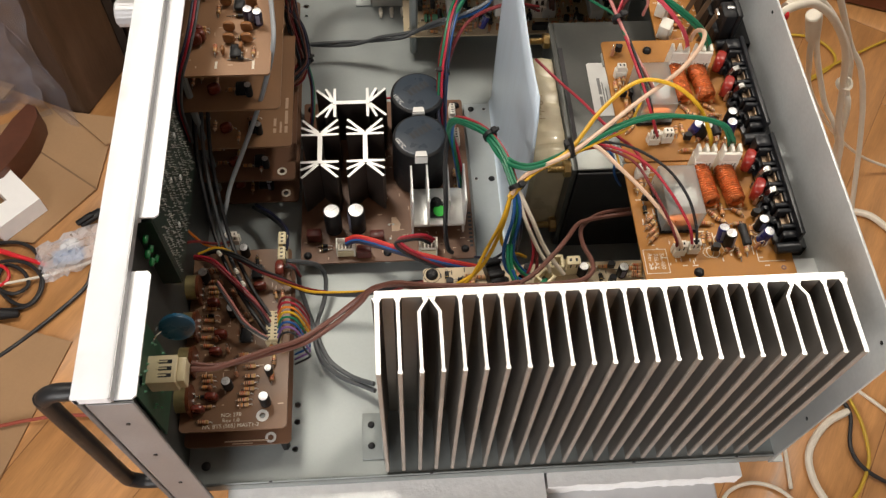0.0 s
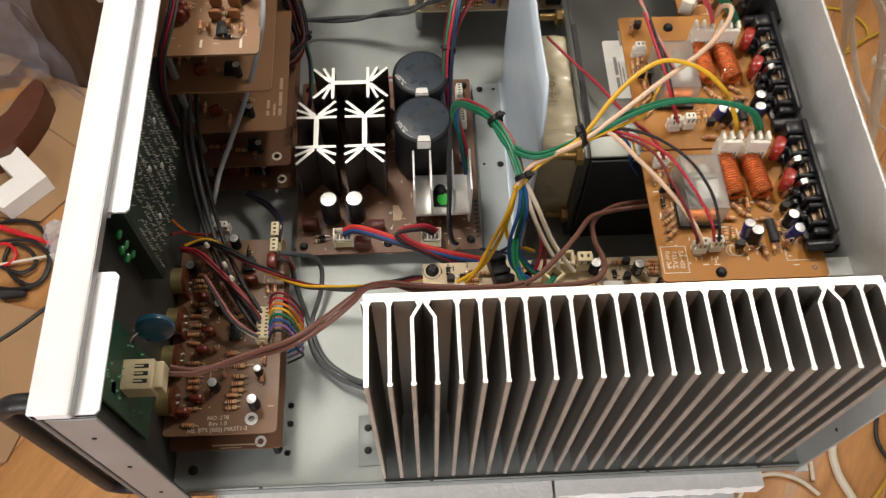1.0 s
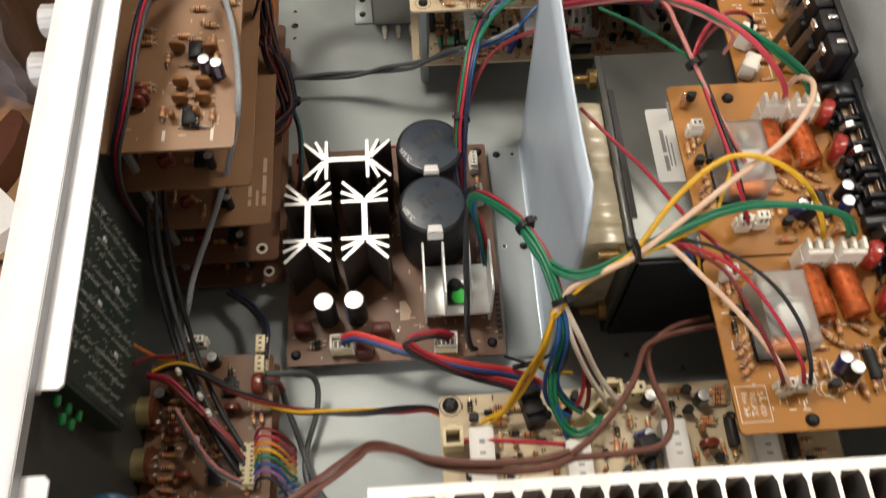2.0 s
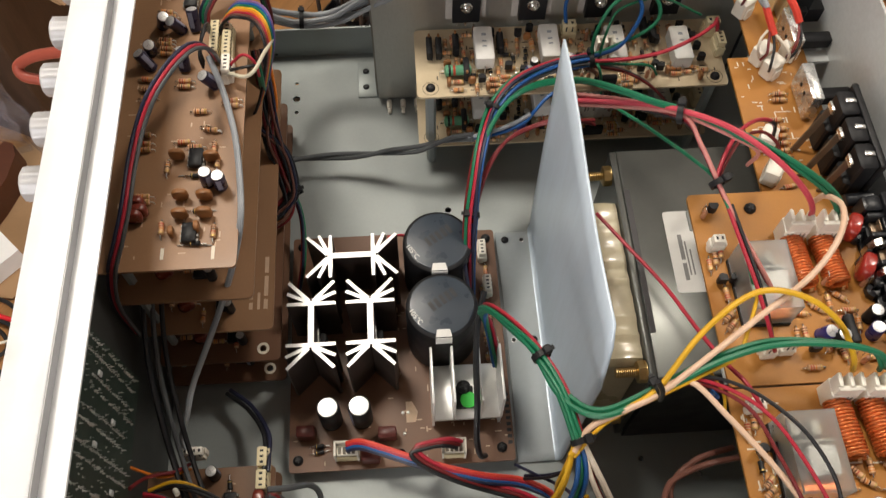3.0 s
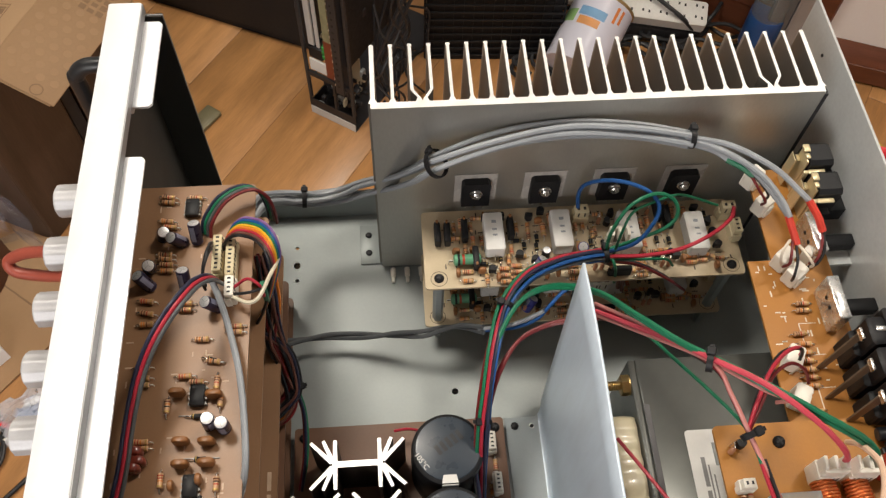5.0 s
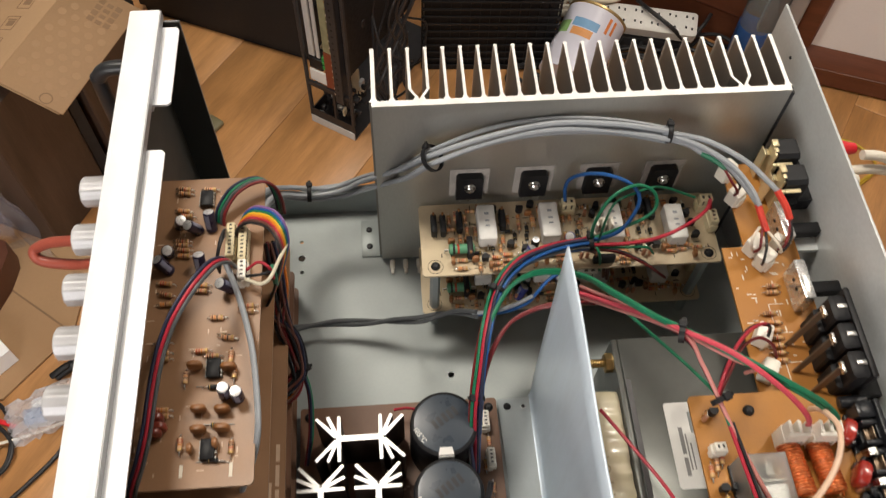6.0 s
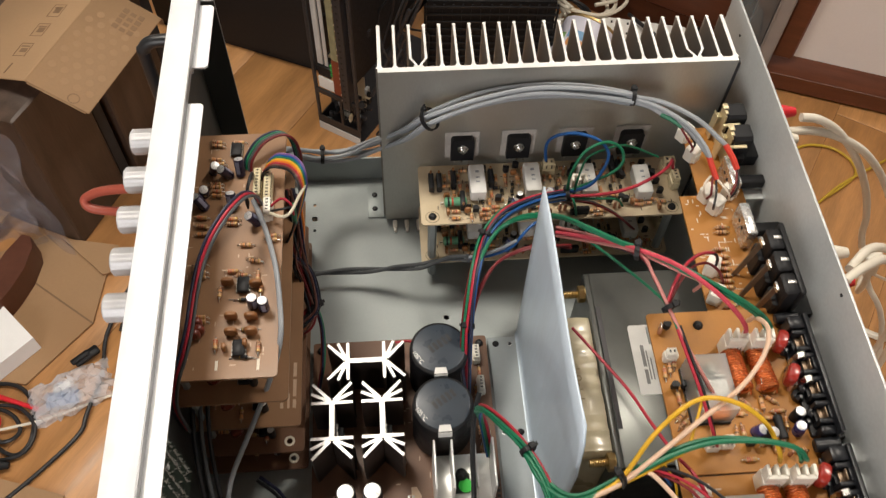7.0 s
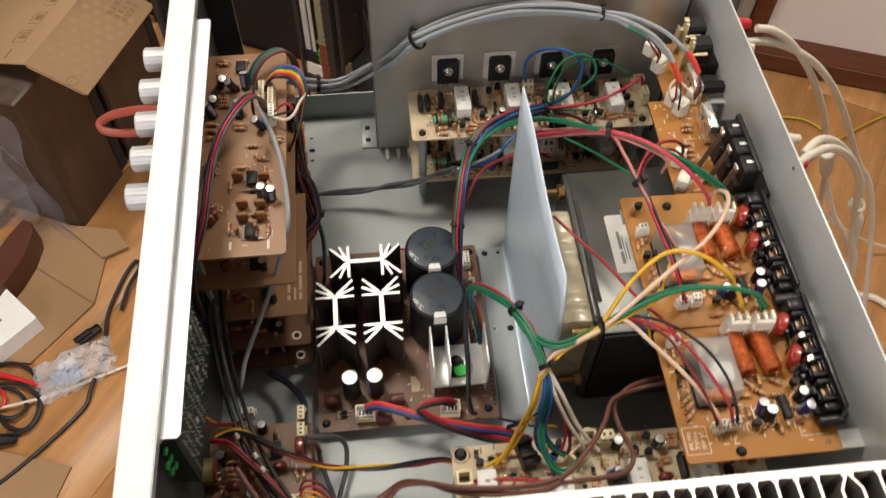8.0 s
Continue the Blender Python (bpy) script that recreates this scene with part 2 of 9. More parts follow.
# ---- meshes ----
class Shape:
    """Vertices, faces and a material number for each face, gathered into one mesh."""

    def __init__(self):
        self.v, self.f, self.k = [], [], []

    def add(self, verts, faces, k=0, m=None):
        o = len(self.v)
        self.v += [tuple(m @ Vector(p)) for p in verts] if m else [tuple(p) for p in verts]
        self.f += [tuple(i + o for i in face) for face in faces]
        self.k += [k] * len(faces)
        return self

    def box(self, a, b, k=0, bev=0.0, m=None):
        (x0, y0, z0), (x1, y1, z1) = a, b
        x0, x1, y0, y1, z0, z1 = min(x0, x1), max(x0, x1), min(y0, y1), max(y0, y1), min(z0, z1), max(z0, z1)
        if bev <= 0:
            v = [(x, y, z) for z in (z0, z1) for x, y in ((x0, y0), (x1, y0), (x1, y1), (x0, y1))]
            return self.add(v, [(3, 2, 1, 0), (4, 5, 6, 7), (0, 1, 5, 4), (1, 2, 6, 5), (2, 3, 7, 6), (3, 0, 4, 7)], k, m)
        e = min(bev, (x1 - x0) * 0.45, (y1 - y0) * 0.45, (z1 - z0) * 0.45)
        v, f = [], []
        for z, i in ((z0, 0), (z0 + e, 1), (z1 - e, 1), (z1, 0)):
            d = e if i == 0 else 0.0
            c = e * 2 if i == 0 else e
            v += [(x0 + c, y0 + d, z), (x1 - c, y0 + d, z), (x1 - d, y0 + c, z), (x1 - d, y1 - c, z),
                  (x1 - c, y1 - d, z), (x0 + c, y1 - d, z), (x0 + d, y1 - c, z), (x0 + d, y0 + c, z)]
        f.append(tuple(range(7, -1, -1)))
        f.append(tuple(range(24, 32)))
        for r in range(3):
            for i in range(8):
                j = (i + 1) % 8
                f.append((r * 8 + i, r * 8 + j, r * 8 + 8 + j, r * 8 + 8 + i))
        return self.add(v, f, k, m)

    def lathe(self, profile, n=16, k=0, m=None):
        """profile: (radius, z) from the bottom to the top, closed at both ends."""
        v, f = [], []
        for r, z in profile:
            v += [(r * math.cos(2 * math.pi * i / n), r * math.sin(2 * math.pi * i / n), z) for i in range(n)]
        for q in range(len(profile) - 1):
            for i in range(n):
                j = (i + 1) % n
                f.append((q * n + i, q * n + j, q * n + n + j, q * n + n + i))
        f.append(tuple(range(n - 1, -1, -1)))
        f.append(tuple(range(len(v) - n, len(v))))
        return self.add(v, f, k, m)

    def cyl(self, p, q, r, n=12, k=0, r2=None, bev=0.0):
        p, q = Vector(p), Vector(q)
        m = Matrix.Translation(p) @ (q - p).to_track_quat("Z", "Y").to_matrix().to_4x4()
        h, r2 = (q - p).length, r if r2 is None else r2
        if bev:
            return self.lathe([(r - bev, 0), (r, bev), (r2, h - bev), (r2 - bev, h)], n, k, m)
        return self.lathe([(r, 0), (r2, h)], n, k, m)

    def prism(self, poly, z0, z1, k=0, m=None, k_top=None):
        n = len(poly)
        v = [(x, y, z0) for x, y in poly] + [(x, y, z1) for x, y in poly]
        self.add(v, [tuple(range(n - 1, -1, -1))] + [(i, (i + 1) % n, n + (i + 1) % n, n + i) for i in range(n)], k, m)
        o = len(self.v) - n
        self.f.append(tuple(range(o, o + n)))
        self.k.append(k if k_top is None else k_top)
        return self

    def tube(self, pts, r, n=7, k=0, steps=6, smooth=True):
        pts = [Vector(p) for p in pts]
        if smooth and len(pts) > 2:
            ext = [pts[0] * 2 - pts[1]] + pts + [pts[-1] * 2 - pts[-2]]
            out = []
            for i in range(1, len(ext) - 2):
                a, b, c, d = ext[i - 1:i + 3]
                for s in range(steps):
                    t = s / steps
                    out.append(0.5 * (2 * b + (c - a) * t + (2 * a - 5 * b + 4 * c - d) * t * t + (3 * b - a - 3 * c + d) * t ** 3))
            pts = out + [pts[-1]]
        v, f = [], []
        way = (pts[1] - pts[0]).normalized()
        side = way.orthogonal().normalized()
        for i, p in enumerate(pts):
            now = (pts[min(i + 1, len(pts) - 1)] - pts[max(i - 1, 0)]).normalized()
            side = (side - now * side.dot(now)).normalized()
            up = now.cross(side)
            v += [p + (side * math.cos(2 * math.pi * j / n) + up * math.sin(2 * math.pi * j / n)) * r for j in range(n)]
        for i in range(len(pts) - 1):
            for j in range(n):
                q = (j + 1) % n
                f.append((i * n + j, i * n + q, i * n + n + q, i * n + n + j))
        f.append(tuple(range(n - 1, -1, -1)))
        f.append(tuple(range(len(v) - n, len(v))))
        return self.add(v, f, k)

    def sweep(self, pts, radii, ks, n=8):
        """One skin along a path in the plane of x and z, with its own radius at each point and material for each stretch."""
        pts = [Vector(p) for p in pts]
        v, f, kk = [], [], []
        side = Vector((0, 1, 0))
        for i, p in enumerate(pts):
            now = (pts[min(i + 1, len(pts) - 1)] - pts[max(i - 1, 0)]).normalized()
            up = now.cross(side)
            v += [p + (side * math.cos(2 * math.pi * j / n) + up * math.sin(2 * math.pi * j / n)) * radii[i] for j in range(n)]
        o = len(self.v)
        self.v += [tuple(p) for p in v]
        for i in range(len(pts) - 1):
            for j in range(n):
                q = (j + 1) % n
                self.f.append((o + i * n + j, o + i * n + q, o + i * n + n + q, o + i * n + n + j))
                self.k.append(ks[i])
        return self

    def mesh(self, name, *mats, angle=40):
        me = bpy.data.meshes.new(name)
        me.from_pydata(self.v, [], self.f)
        for mt in mats:
            me.materials.append(mt)
        me.polygons.foreach_set("material_index", self.k)
        me.polygons.foreach_set("use_smooth", [True] * len(self.f))
        me.set_sharp_from_angle(angle=radians(angle))
        me.update()
        return me


def thing(name, label, category, data=None, m=None, group="", kind=""):
    ob = new(name, data)
    if m is not None:
        ob.matrix_basis = m
    return tagged(ob, label, category, group, kind)


def part(name, data, parent, m=None, label=""):
    ob = new(name, data)
    ob.parent = parent
    if m is not None:
        ob.matrix_basis = m
    return tagged(ob, label)


def lettering(name, text, size, mat, parent, m, label=""):
    """Flat raised letters in the built-in font."""
    cu = bpy.data.curves.new(name, "FONT")
    cu.body, cu.size, cu.align_x, cu.align_y = text, size, "CENTER", "CENTER"
    cu.extrude = 0.00003
    tmp = bpy.data.objects.new(name, cu)
    me = bpy.data.meshes.new_from_object(tmp)
    me.materials.clear()
    me.materials.append(mat)
    bpy.data.objects.remove(tmp)
    bpy.data.curves.remove(cu)
    return part(name, me, parent, m, label)


def bars(name, rects, mat, parent, m=None, h=0.00006):
    for x0, y0, x1, y1 in rects:
        part(name, Shape().box((x0, y0, 0), (x1, y1, h)).mesh(name, mat), parent, m)


# ---- the room ----
ROOM = Matrix.Translation((0.837, 1.266, 0)) @ Matrix.Rotation(math.atan2(-0.555, 0.832), 4, "Z")  # x along the skirting, -y into the room
WOOD = material("laminate_oak", (0.47, 0.235, 0.088), 0.36, 0.0, 0.34, 6.0, 0.05, 60.0, stain=(0.32, 0.145, 0.052), stain_at=0.6, random=0.10, stretch=(7, 0.7, 1))
JOINT = material("floor_joint", (0.24, 0.12, 0.05), 0.7, 0.0, 0.1)
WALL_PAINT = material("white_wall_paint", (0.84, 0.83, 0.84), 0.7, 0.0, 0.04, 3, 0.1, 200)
# assumed walls out of view, dulled to cut the light they bounce
UNSEEN_WALL = material("beige_wall_paint", (0.40, 0.37, 0.34), 0.8, 0.0, 0.05, 3, 0.1, 200)
# assumed ceiling, kept grey so that it throws back less light
CEIL_TONE = material("white_ceiling_paint", (0.45, 0.44, 0.43), 0.8, 0.0, 0.03, 3, 0.1, 200)
DARK_WOOD = material("stained_wood", (0.13, 0.042, 0.020), 0.4, 0.0, 0.3, 6, 0.08, 80, stretch=(1, 8, 8))

floor = thing("floor", "orange-brown laminate wood floor in long planks", "floor", Shape().box((-2.3, -3.1, -0.02), (1.75, 0.24, -0.002)).mesh("floor", JOINT),
              ROOM @ Matrix.Translation((0, 0, FLOOR)), kind="structure")
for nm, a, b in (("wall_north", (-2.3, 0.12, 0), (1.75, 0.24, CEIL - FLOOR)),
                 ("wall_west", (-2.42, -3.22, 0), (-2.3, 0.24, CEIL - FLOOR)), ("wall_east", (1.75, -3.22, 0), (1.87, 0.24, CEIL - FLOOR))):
    thing(nm, "plain white painted room wall" if nm == "wall_north" else "assumed room wall out of view, toned to limit bounced light", "wall", Shape().box(a, b).mesh(nm, WALL_PAINT if nm == "wall_north" else UNSEEN_WALL), ROOM @ Matrix.Translation((0, 0, FLOOR)), kind="structure")
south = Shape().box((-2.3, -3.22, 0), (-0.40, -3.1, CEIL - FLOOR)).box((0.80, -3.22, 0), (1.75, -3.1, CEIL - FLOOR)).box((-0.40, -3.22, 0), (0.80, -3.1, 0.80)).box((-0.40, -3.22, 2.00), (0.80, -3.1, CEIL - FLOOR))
thing("wall_south", "assumed room wall out of view, with an assumed window opening", "wall", south.mesh("wall_south", UNSEEN_WALL), ROOM @ Matrix.Translation((0, 0, FLOOR)), kind="structure")
# assumed window, out of view, built around the added fill light
win = thing("window_1", "assumed white framed window, out of view, around the fill light", "window", m=ROOM @ Matrix.Translation((0, -3.2, FLOOR)), kind="structure")
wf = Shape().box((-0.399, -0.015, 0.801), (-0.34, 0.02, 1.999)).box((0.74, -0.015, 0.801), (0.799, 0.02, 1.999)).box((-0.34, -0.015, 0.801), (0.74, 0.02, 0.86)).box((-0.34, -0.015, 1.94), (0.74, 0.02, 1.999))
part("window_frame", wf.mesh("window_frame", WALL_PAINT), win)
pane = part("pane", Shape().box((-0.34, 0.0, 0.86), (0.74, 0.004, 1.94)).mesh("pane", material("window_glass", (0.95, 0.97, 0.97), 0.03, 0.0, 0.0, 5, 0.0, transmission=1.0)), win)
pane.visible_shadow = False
thing("ceiling", "assumed ceiling out of view, grey to limit bounced light", "ceiling", Shape().box((-2.42, -3.22, CEIL - FLOOR), (1.87, 0.24, CEIL - FLOOR + 0.1)).mesh("ceiling", CEIL_TONE),
      ROOM @ Matrix.Translation((0, 0, FLOOR)), kind="structure")
sk = Shape().box((-2.3, 0.102, 0), (1.75, 0.119, 0.075), 0, 0.003).box((-2.3, 0.096, 0.075), (1.75, 0.119, 0.098), 0, 0.004)
thing("baseboard", "reddish-brown stained wooden baseboard along a white wall", "baseboard", sk.mesh("baseboard", DARK_WOOD),
      ROOM @ Matrix.Translation((0, 0, FLOOR)), kind="structure")
GLOW = material("lit_diffuser", (0.9, 0.88, 0.82), 0.5, 0.0, 0.02, 5, 0.0)
GLOW.node_tree.nodes["Principled BSDF"].inputs["Emission Color"].default_value = (1.0, 0.93, 0.82, 1)
GLOW.node_tree.nodes["Principled BSDF"].inputs["Emission Strength"].default_value = 3.0
lamp = thing("ceiling_lamp", "square white ceiling lamp, switched on", "lamp", m=Matrix.Translation((LAMP[0], LAMP[1], CEIL)))
part("frame", Shape().box((-0.33, -0.33, -0.04), (0.33, 0.33, 0.0), 0, 0.006).mesh("frame", WALL_PAINT), lamp)
part("diffuser", Shape().box((-0.22, -0.22, -0.048), (0.22, 0.22, -0.0405), 0, 0.002).mesh("diffuser", GLOW), lamp)
copy_thing(lamp, Matrix.Translation((LAMP_2[0], LAMP_2[1], CEIL)))

# ---- the table and the foam that carry the chassis ----
FOAM_SMOOTH = material("smooth_white_foam", (0.88, 0.88, 0.88), 0.8, 0.0, 0.03, 60, 0.1, 300)
FOAM_GREY = material("smooth_grey_foam", (0.50, 0.50, 0.51), 0.7, 0.0, 0.05, 60, 0.1, 300)
FOAM = material("white_polystyrene", (0.92, 0.92, 0.92), 0.85, 0.0, 0.06, 150, 0.5, 350)
TABLE_WOOD = material("table_wood", (0.30, 0.17, 0.08), 0.45, 0.0, 0.2, 8, 0.06, 90, stretch=(1, 8, 1))
table = thing("table", "small plain wooden table under the foam slabs", "table")
part("tabletop", Shape().box((-0.10, 0.0, -0.075), (0.23, 0.40, -0.05), 0, 0.003).mesh("tabletop", TABLE_WOOD), table)
leg_mesh = Shape().box((-0.018, -0.018, FLOOR), (0.018, 0.018, -0.075), 0, 0.003).mesh("leg", TABLE_WOOD)
for x, y in ((-0.075, 0.025), (0.205, 0.025), (-0.075, 0.375), (0.205, 0.375)):
    part("leg", leg_mesh, table, Matrix.Translation((x, y, 0)))


def foam_slab(x0, y0, x1, y1, z0, z1, rough, seed, label):
    """A slab with a crumbled near edge."""
    rnd = random.Random(seed)
    n = 40
    near = [(x0 + (x1 - x0) * i / n, y0 + rnd.uniform(-1, 1) * rough) for i in range(n + 1)]
    poly = near + [(x1, y1), (x0, y1)]
    s = Shape().prism(poly, z0, z1)
    for i in range(420 if rough > 0.001 else 0):
        x, y = rnd.uniform(x0, x1), y0 + rnd.uniform(-0.004, 0.026)
        r = rnd.uniform(0.0012, 0.0036)
        s.lathe([(r * 0.3, -r * 0.6), (r, 0), (r * 0.4, r * 0.5)], 6, 0, Matrix.Translation((x, y, z1 - r * 0.2 - 0.002)))
    return thing("foam_slab", label, "packing foam", s.mesh("foam_slab", FOAM, angle=60))


foam_slab(-0.105, -0.085, 0.1065, 0.40, -0.05, -0.0127, 0.004, 3, "crumbling white polystyrene slab under the chassis")
foam_slab(0.1085, -0.0568, 0.242, 0.40, -0.0295, -0.0127, 0.0006, 4, "smooth white polystyrene slab under the chassis")
thing("foam_sheet", "smooth pale grey foam sheet under the polystyrene slab", "packing foam",
      Shape().box((0.1085, -0.088, -0.05), (0.228, 0.40, -0.0297), 0, 0.0008).mesh("foam_sheet", FOAM_GREY))

# ---- chassis ----
X0, X1, Y0, Y1 = -0.1306, 0.262, -0.0475, 0.4235
chassis = thing("chassis", "open galvanised steel amplifier chassis resting on polystyrene", "chassis")


def plate_with_holes(name, x0, y0, x1, y1, z0, z1, holes, mat, parent):
    """A floor sheet with drilled round holes, each a short dark-walled bore through the sheet."""
    bm = bmesh.new()
    edges = []
    for loop in [[(x0, y0), (x1, y0), (x1, y1), (x0, y1)]] + [[(x + r * math.cos(a * math.pi / 5), y + r * math.sin(a * math.pi / 5)) for a in range(10)] for x, y, r in holes]:
        vs = [bm.verts.new((x, y, z1)) for x, y in loop]
        edges += [bm.edges.new((vs[i], vs[(i + 1) % len(vs)])) for i in range(len(vs))]
    bmesh.ops.triangle_fill(bm, edges=edges, use_beauty=True)
    top = bm.faces[:]
    out = bmesh.ops.extrude_face_region(bm, geom=top)
    bmesh.ops.translate(bm, verts=[g for g in out["geom"] if isinstance(g, bmesh.types.BMVert)], vec=(0, 0, z0 - z1))
    bmesh.ops.recalc_face_normals(bm, faces=bm.faces[:])
    me = bpy.data.meshes.new(name)
    bm.to_mesh(me)
    bm.free()
    me.materials.append(mat)
    return part(name, me, parent)


FLOOR_HOLES = [(x, y, 0.0026) for x, y in [(-0.0598, 0.3823)]] + [(x, y, 0.0014) for x, y in [(-0.0599, 0.3963), (-0.0596, 0.3703)]] + [(x, y, 0.0022) for x, y in [(0.0438, 0.283)]] \
    + [(x, y, 0.0022) for x, y in [(-0.0600, -0.0257), (-0.0590, -0.0070), (-0.0590, 0.0051)]] + [(x, y, 0.0016) for x, y in [(0.1782, 0.0977), (0.1455, 0.1083)]]
plate_with_holes("floor_sheet", X0, Y0, X1, Y1, -0.0018, 0.0, FLOOR_HOLES, STEEL, chassis)
for y in (Y0, Y1 - 0.0015):
    part("side_lip", Shape().box((X0, y, -0.0125), (X1, y + 0.0015, 0.0285 if y > 0 else 0.0012), 0, 0.0004).mesh("side_lip", STEEL), chassis)
plug = Shape().lathe([(0.0030, 0), (0.0031, 0.0006), (0.0020, 0.0016), (0.0004, 0.0018)], 12).mesh("floor_plug", BLACK_SOFT)
for x, y in [(-0.118, -0.0345)]:
    part("floor_plug", plug, chassis, pose(x, y, 0.0))
hole_disc = Shape().cyl((0, 0, -0.0003), (0, 0, 0.0003), 0.0011, 10).mesh("lip_hole", BLACK_SOFT)
for x in (-0.075, 0.03, 0.165, 0.235):
    part("lip_hole", hole_disc, chassis, pose(x, Y0 - 0.0001, 0.003, 90))
    part("lip_hole", hole_disc, chassis, pose(x, Y1 - 0.0015, 0.003, 90))
back = Shape().box((X1, -0.0485, -0.0110), (X1 + 0.0015, 0.446, 0.1755), 0, 0.0003).box((X1, -0.0485, -0.0125), (X1 + 0.010, 0.446, -0.0110))
part("back_panel", back.mesh("back_panel", STEEL_BACK), chassis, label="scuffed grey steel back panel")
for y, z in ((-0.036, 0.162), (0.415, 0.160), (0.195, 0.167), (-0.042, 0.06)):
    part("rivet_hole", hole_disc, chassis, pose(X1 - 0.0002, y, z, 0, 90))


# ---- heat sinks ----
def heat_sink(name, label, m):
    """An extruded comb: 24 tapered fins on a plate, two pairs of fins bent together at their roots."""
    length, deep, base, z0, z1, n = 0.2465, 0.0445, 0.0042, 0.004, 0.1748, 24
    s = Shape().prism([(0, 0), (0, -base), (length, -base), (length, 0)], z0, z1, 0, None, 1)
    ob = thing(name, label, "heat sink", m=m, group="power heat sinks")
    part("base_plate", s.mesh("base_plate", ALU_DULL, ALU_CUT, angle=30), ob)
    step = (length - 0.0026) / (n - 1)
    for i in range(n):
        x = 0.0013 + i * step
        w = 0.00125 if i in (0, n - 1) else 0.00088
        root = base - 0.0004
        if i in (2, 3, 20, 21):
            mid = 0.0013 + (2.5 if i < 10 else 20.5) * step
            side = -1 if x < mid else 1
            path = [(mid + side * 0.0016, root), (mid + side * 0.0018, 0.0068), (mid + side * step * 0.5, 0.0125), (x, deep)]
        else:
            path = [(x, root), (x, 0.0068), (x, deep)]
        left = [(px - w - (0.0014 if j == 0 else 0), -py) for j, (px, py) in enumerate(path)]
        right = [(px + w + (0.0014 if j == 0 else 0), -py) for j, (px, py) in enumerate(path)]
        left[-1], right[-1] = (path[-1][0] - w * 0.95, -deep), (path[-1][0] + w * 0.95, -deep)
        fin = Shape().prism(left + right[::-1], z0 + 0.0001 * (i % 2), z1 - 0.0002, 0, None, 1)
        tip = [(x - 0.0009, -deep + 0.0012), (x - 0.0013, -deep - 0.0001), (x - 0.0009, -deep - 0.0010), (x + 0.0009, -deep - 0.0010), (x + 0.0013, -deep - 0.0001), (x + 0.0009, -deep + 0.0012)]
        fin.prism(tip, z0 + 0.0002, z1 - 0.0003, 2, None, 1)
        part("fin", fin.mesh("fin", ALU, ALU_CUT, ALU_TIP, angle=30), ob)
    # added black strip that draws the dark gap beside the sink end
    part("end_seal", Shape().box((length + 0.0001, -base, z0), (length + 0.0020, 0.0004, z1 - 0.002)).mesh("end_seal", BLACK_SOFT), ob, label="black strip standing in for the dark gap at the sink end")
    tab = Shape().box((-0.0115, -0.036, 0.0002), (0.0036, -0.004, 0.0018), 0, 0.0004).box((0.002, -0.036, 0.0), (0.0035, -0.004, 0.030), 0, 0.0004)
    br = part("bracket", tab.mesh("bracket", STEEL), ob, Matrix.Translation((-0.0036, 0, 0)))
    screw = Shape().lathe([(0.0022, 0), (0.0024, 0.0008), (0.0016, 0.0018), (0.0004, 0.002)], 10).mesh("bracket_screw", BLACK)
    for y in (-0.027, -0.0125):
        part("bracket_screw", screw, br, Matrix.Translation((-0.0055, y, 0.0017)))
    # stubs added for bright marks; their gleam is put into the white colour
    peg = Shape().cyl((0, 0.001, 0), (0, 0.0075, 0), 0.0019, 10, 0, None, 0.0003).cyl((0, 0.0075, 0), (0, 0.0120, 0), 0.0013, 10, 0, None, 0.0003).mesh("mounting_peg", WHITE_NYLON)
    for x in (0.0072, 0.0170, 0.0268):
        part("mounting_peg", peg, ob, Matrix.Translation((x, 0.0, 0.0022)), label="small white stub standing in for a bright gleam")
    return ob


heat_sink("heat_sink", "large finned aluminium heat sink with bright cut top edges", Matrix.Translation((0, 0, 0)))
heat_sink("heat_sink", "large finned aluminium heat sink with bright cut edges behind power transistors",
          Matrix.Translation((0, 0.3762, 0)) @ Matrix.Diagonal((1, -1, 1, 1)))

# ---- front panel ----
PX0, PX1, PY0, PY1, PZ = -0.1340, -0.1175, -0.0605, 0.4335, 0.2
# the front plate is dark grey; its top strip and flanges are white
front = part("front_panel", Shape().box((PX0, PY0, -0.024), (PX0 + 0.003, PY1, PZ - 0.0008), 0, 0.0005).mesh("front_panel", PANEL_GREY), chassis, label="dark grey rack front panel with white top strip and black handles")
part("top_strip", Shape().box((PX0 - 0.0004, PY0, PZ - 0.0065), (PX1, PY1, PZ), 0, 0.0006).mesh("top_strip", PANEL_WHITE), front, label="bright white top edge strip")
# grey facing along the inner side, darker than the strip
part("strip_edge", Shape().box((PX1, PY0 + 0.0005, PZ - 0.0066), (PX1 + 0.0006, PY1 - 0.0005, PZ - 0.0009)).mesh("strip_edge", PANEL_END), front, label="grey edge of the top strip")
for y, s in ((PY0, 1), (PY1, -1)):
    plate = Shape().box((PX0 + 0.0040, y, -0.022), (-0.1085, y + s * 0.0012, PZ - 0.0080), 0, 0.0004).box((PX0 + 0.0040, y + s * 0.0012, -0.0215), (-0.1087, y + s * 0.0022, PZ - 0.0084), 1)
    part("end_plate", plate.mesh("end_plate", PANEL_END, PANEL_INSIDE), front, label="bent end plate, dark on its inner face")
    for z in (0.165, 0.115, 0.06):
        part("end_hole", hole_disc, front, pose(-0.1185, y - s * 0.0002, z, 90))
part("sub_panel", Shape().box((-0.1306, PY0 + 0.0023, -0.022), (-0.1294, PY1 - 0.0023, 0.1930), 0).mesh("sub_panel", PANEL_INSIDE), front)
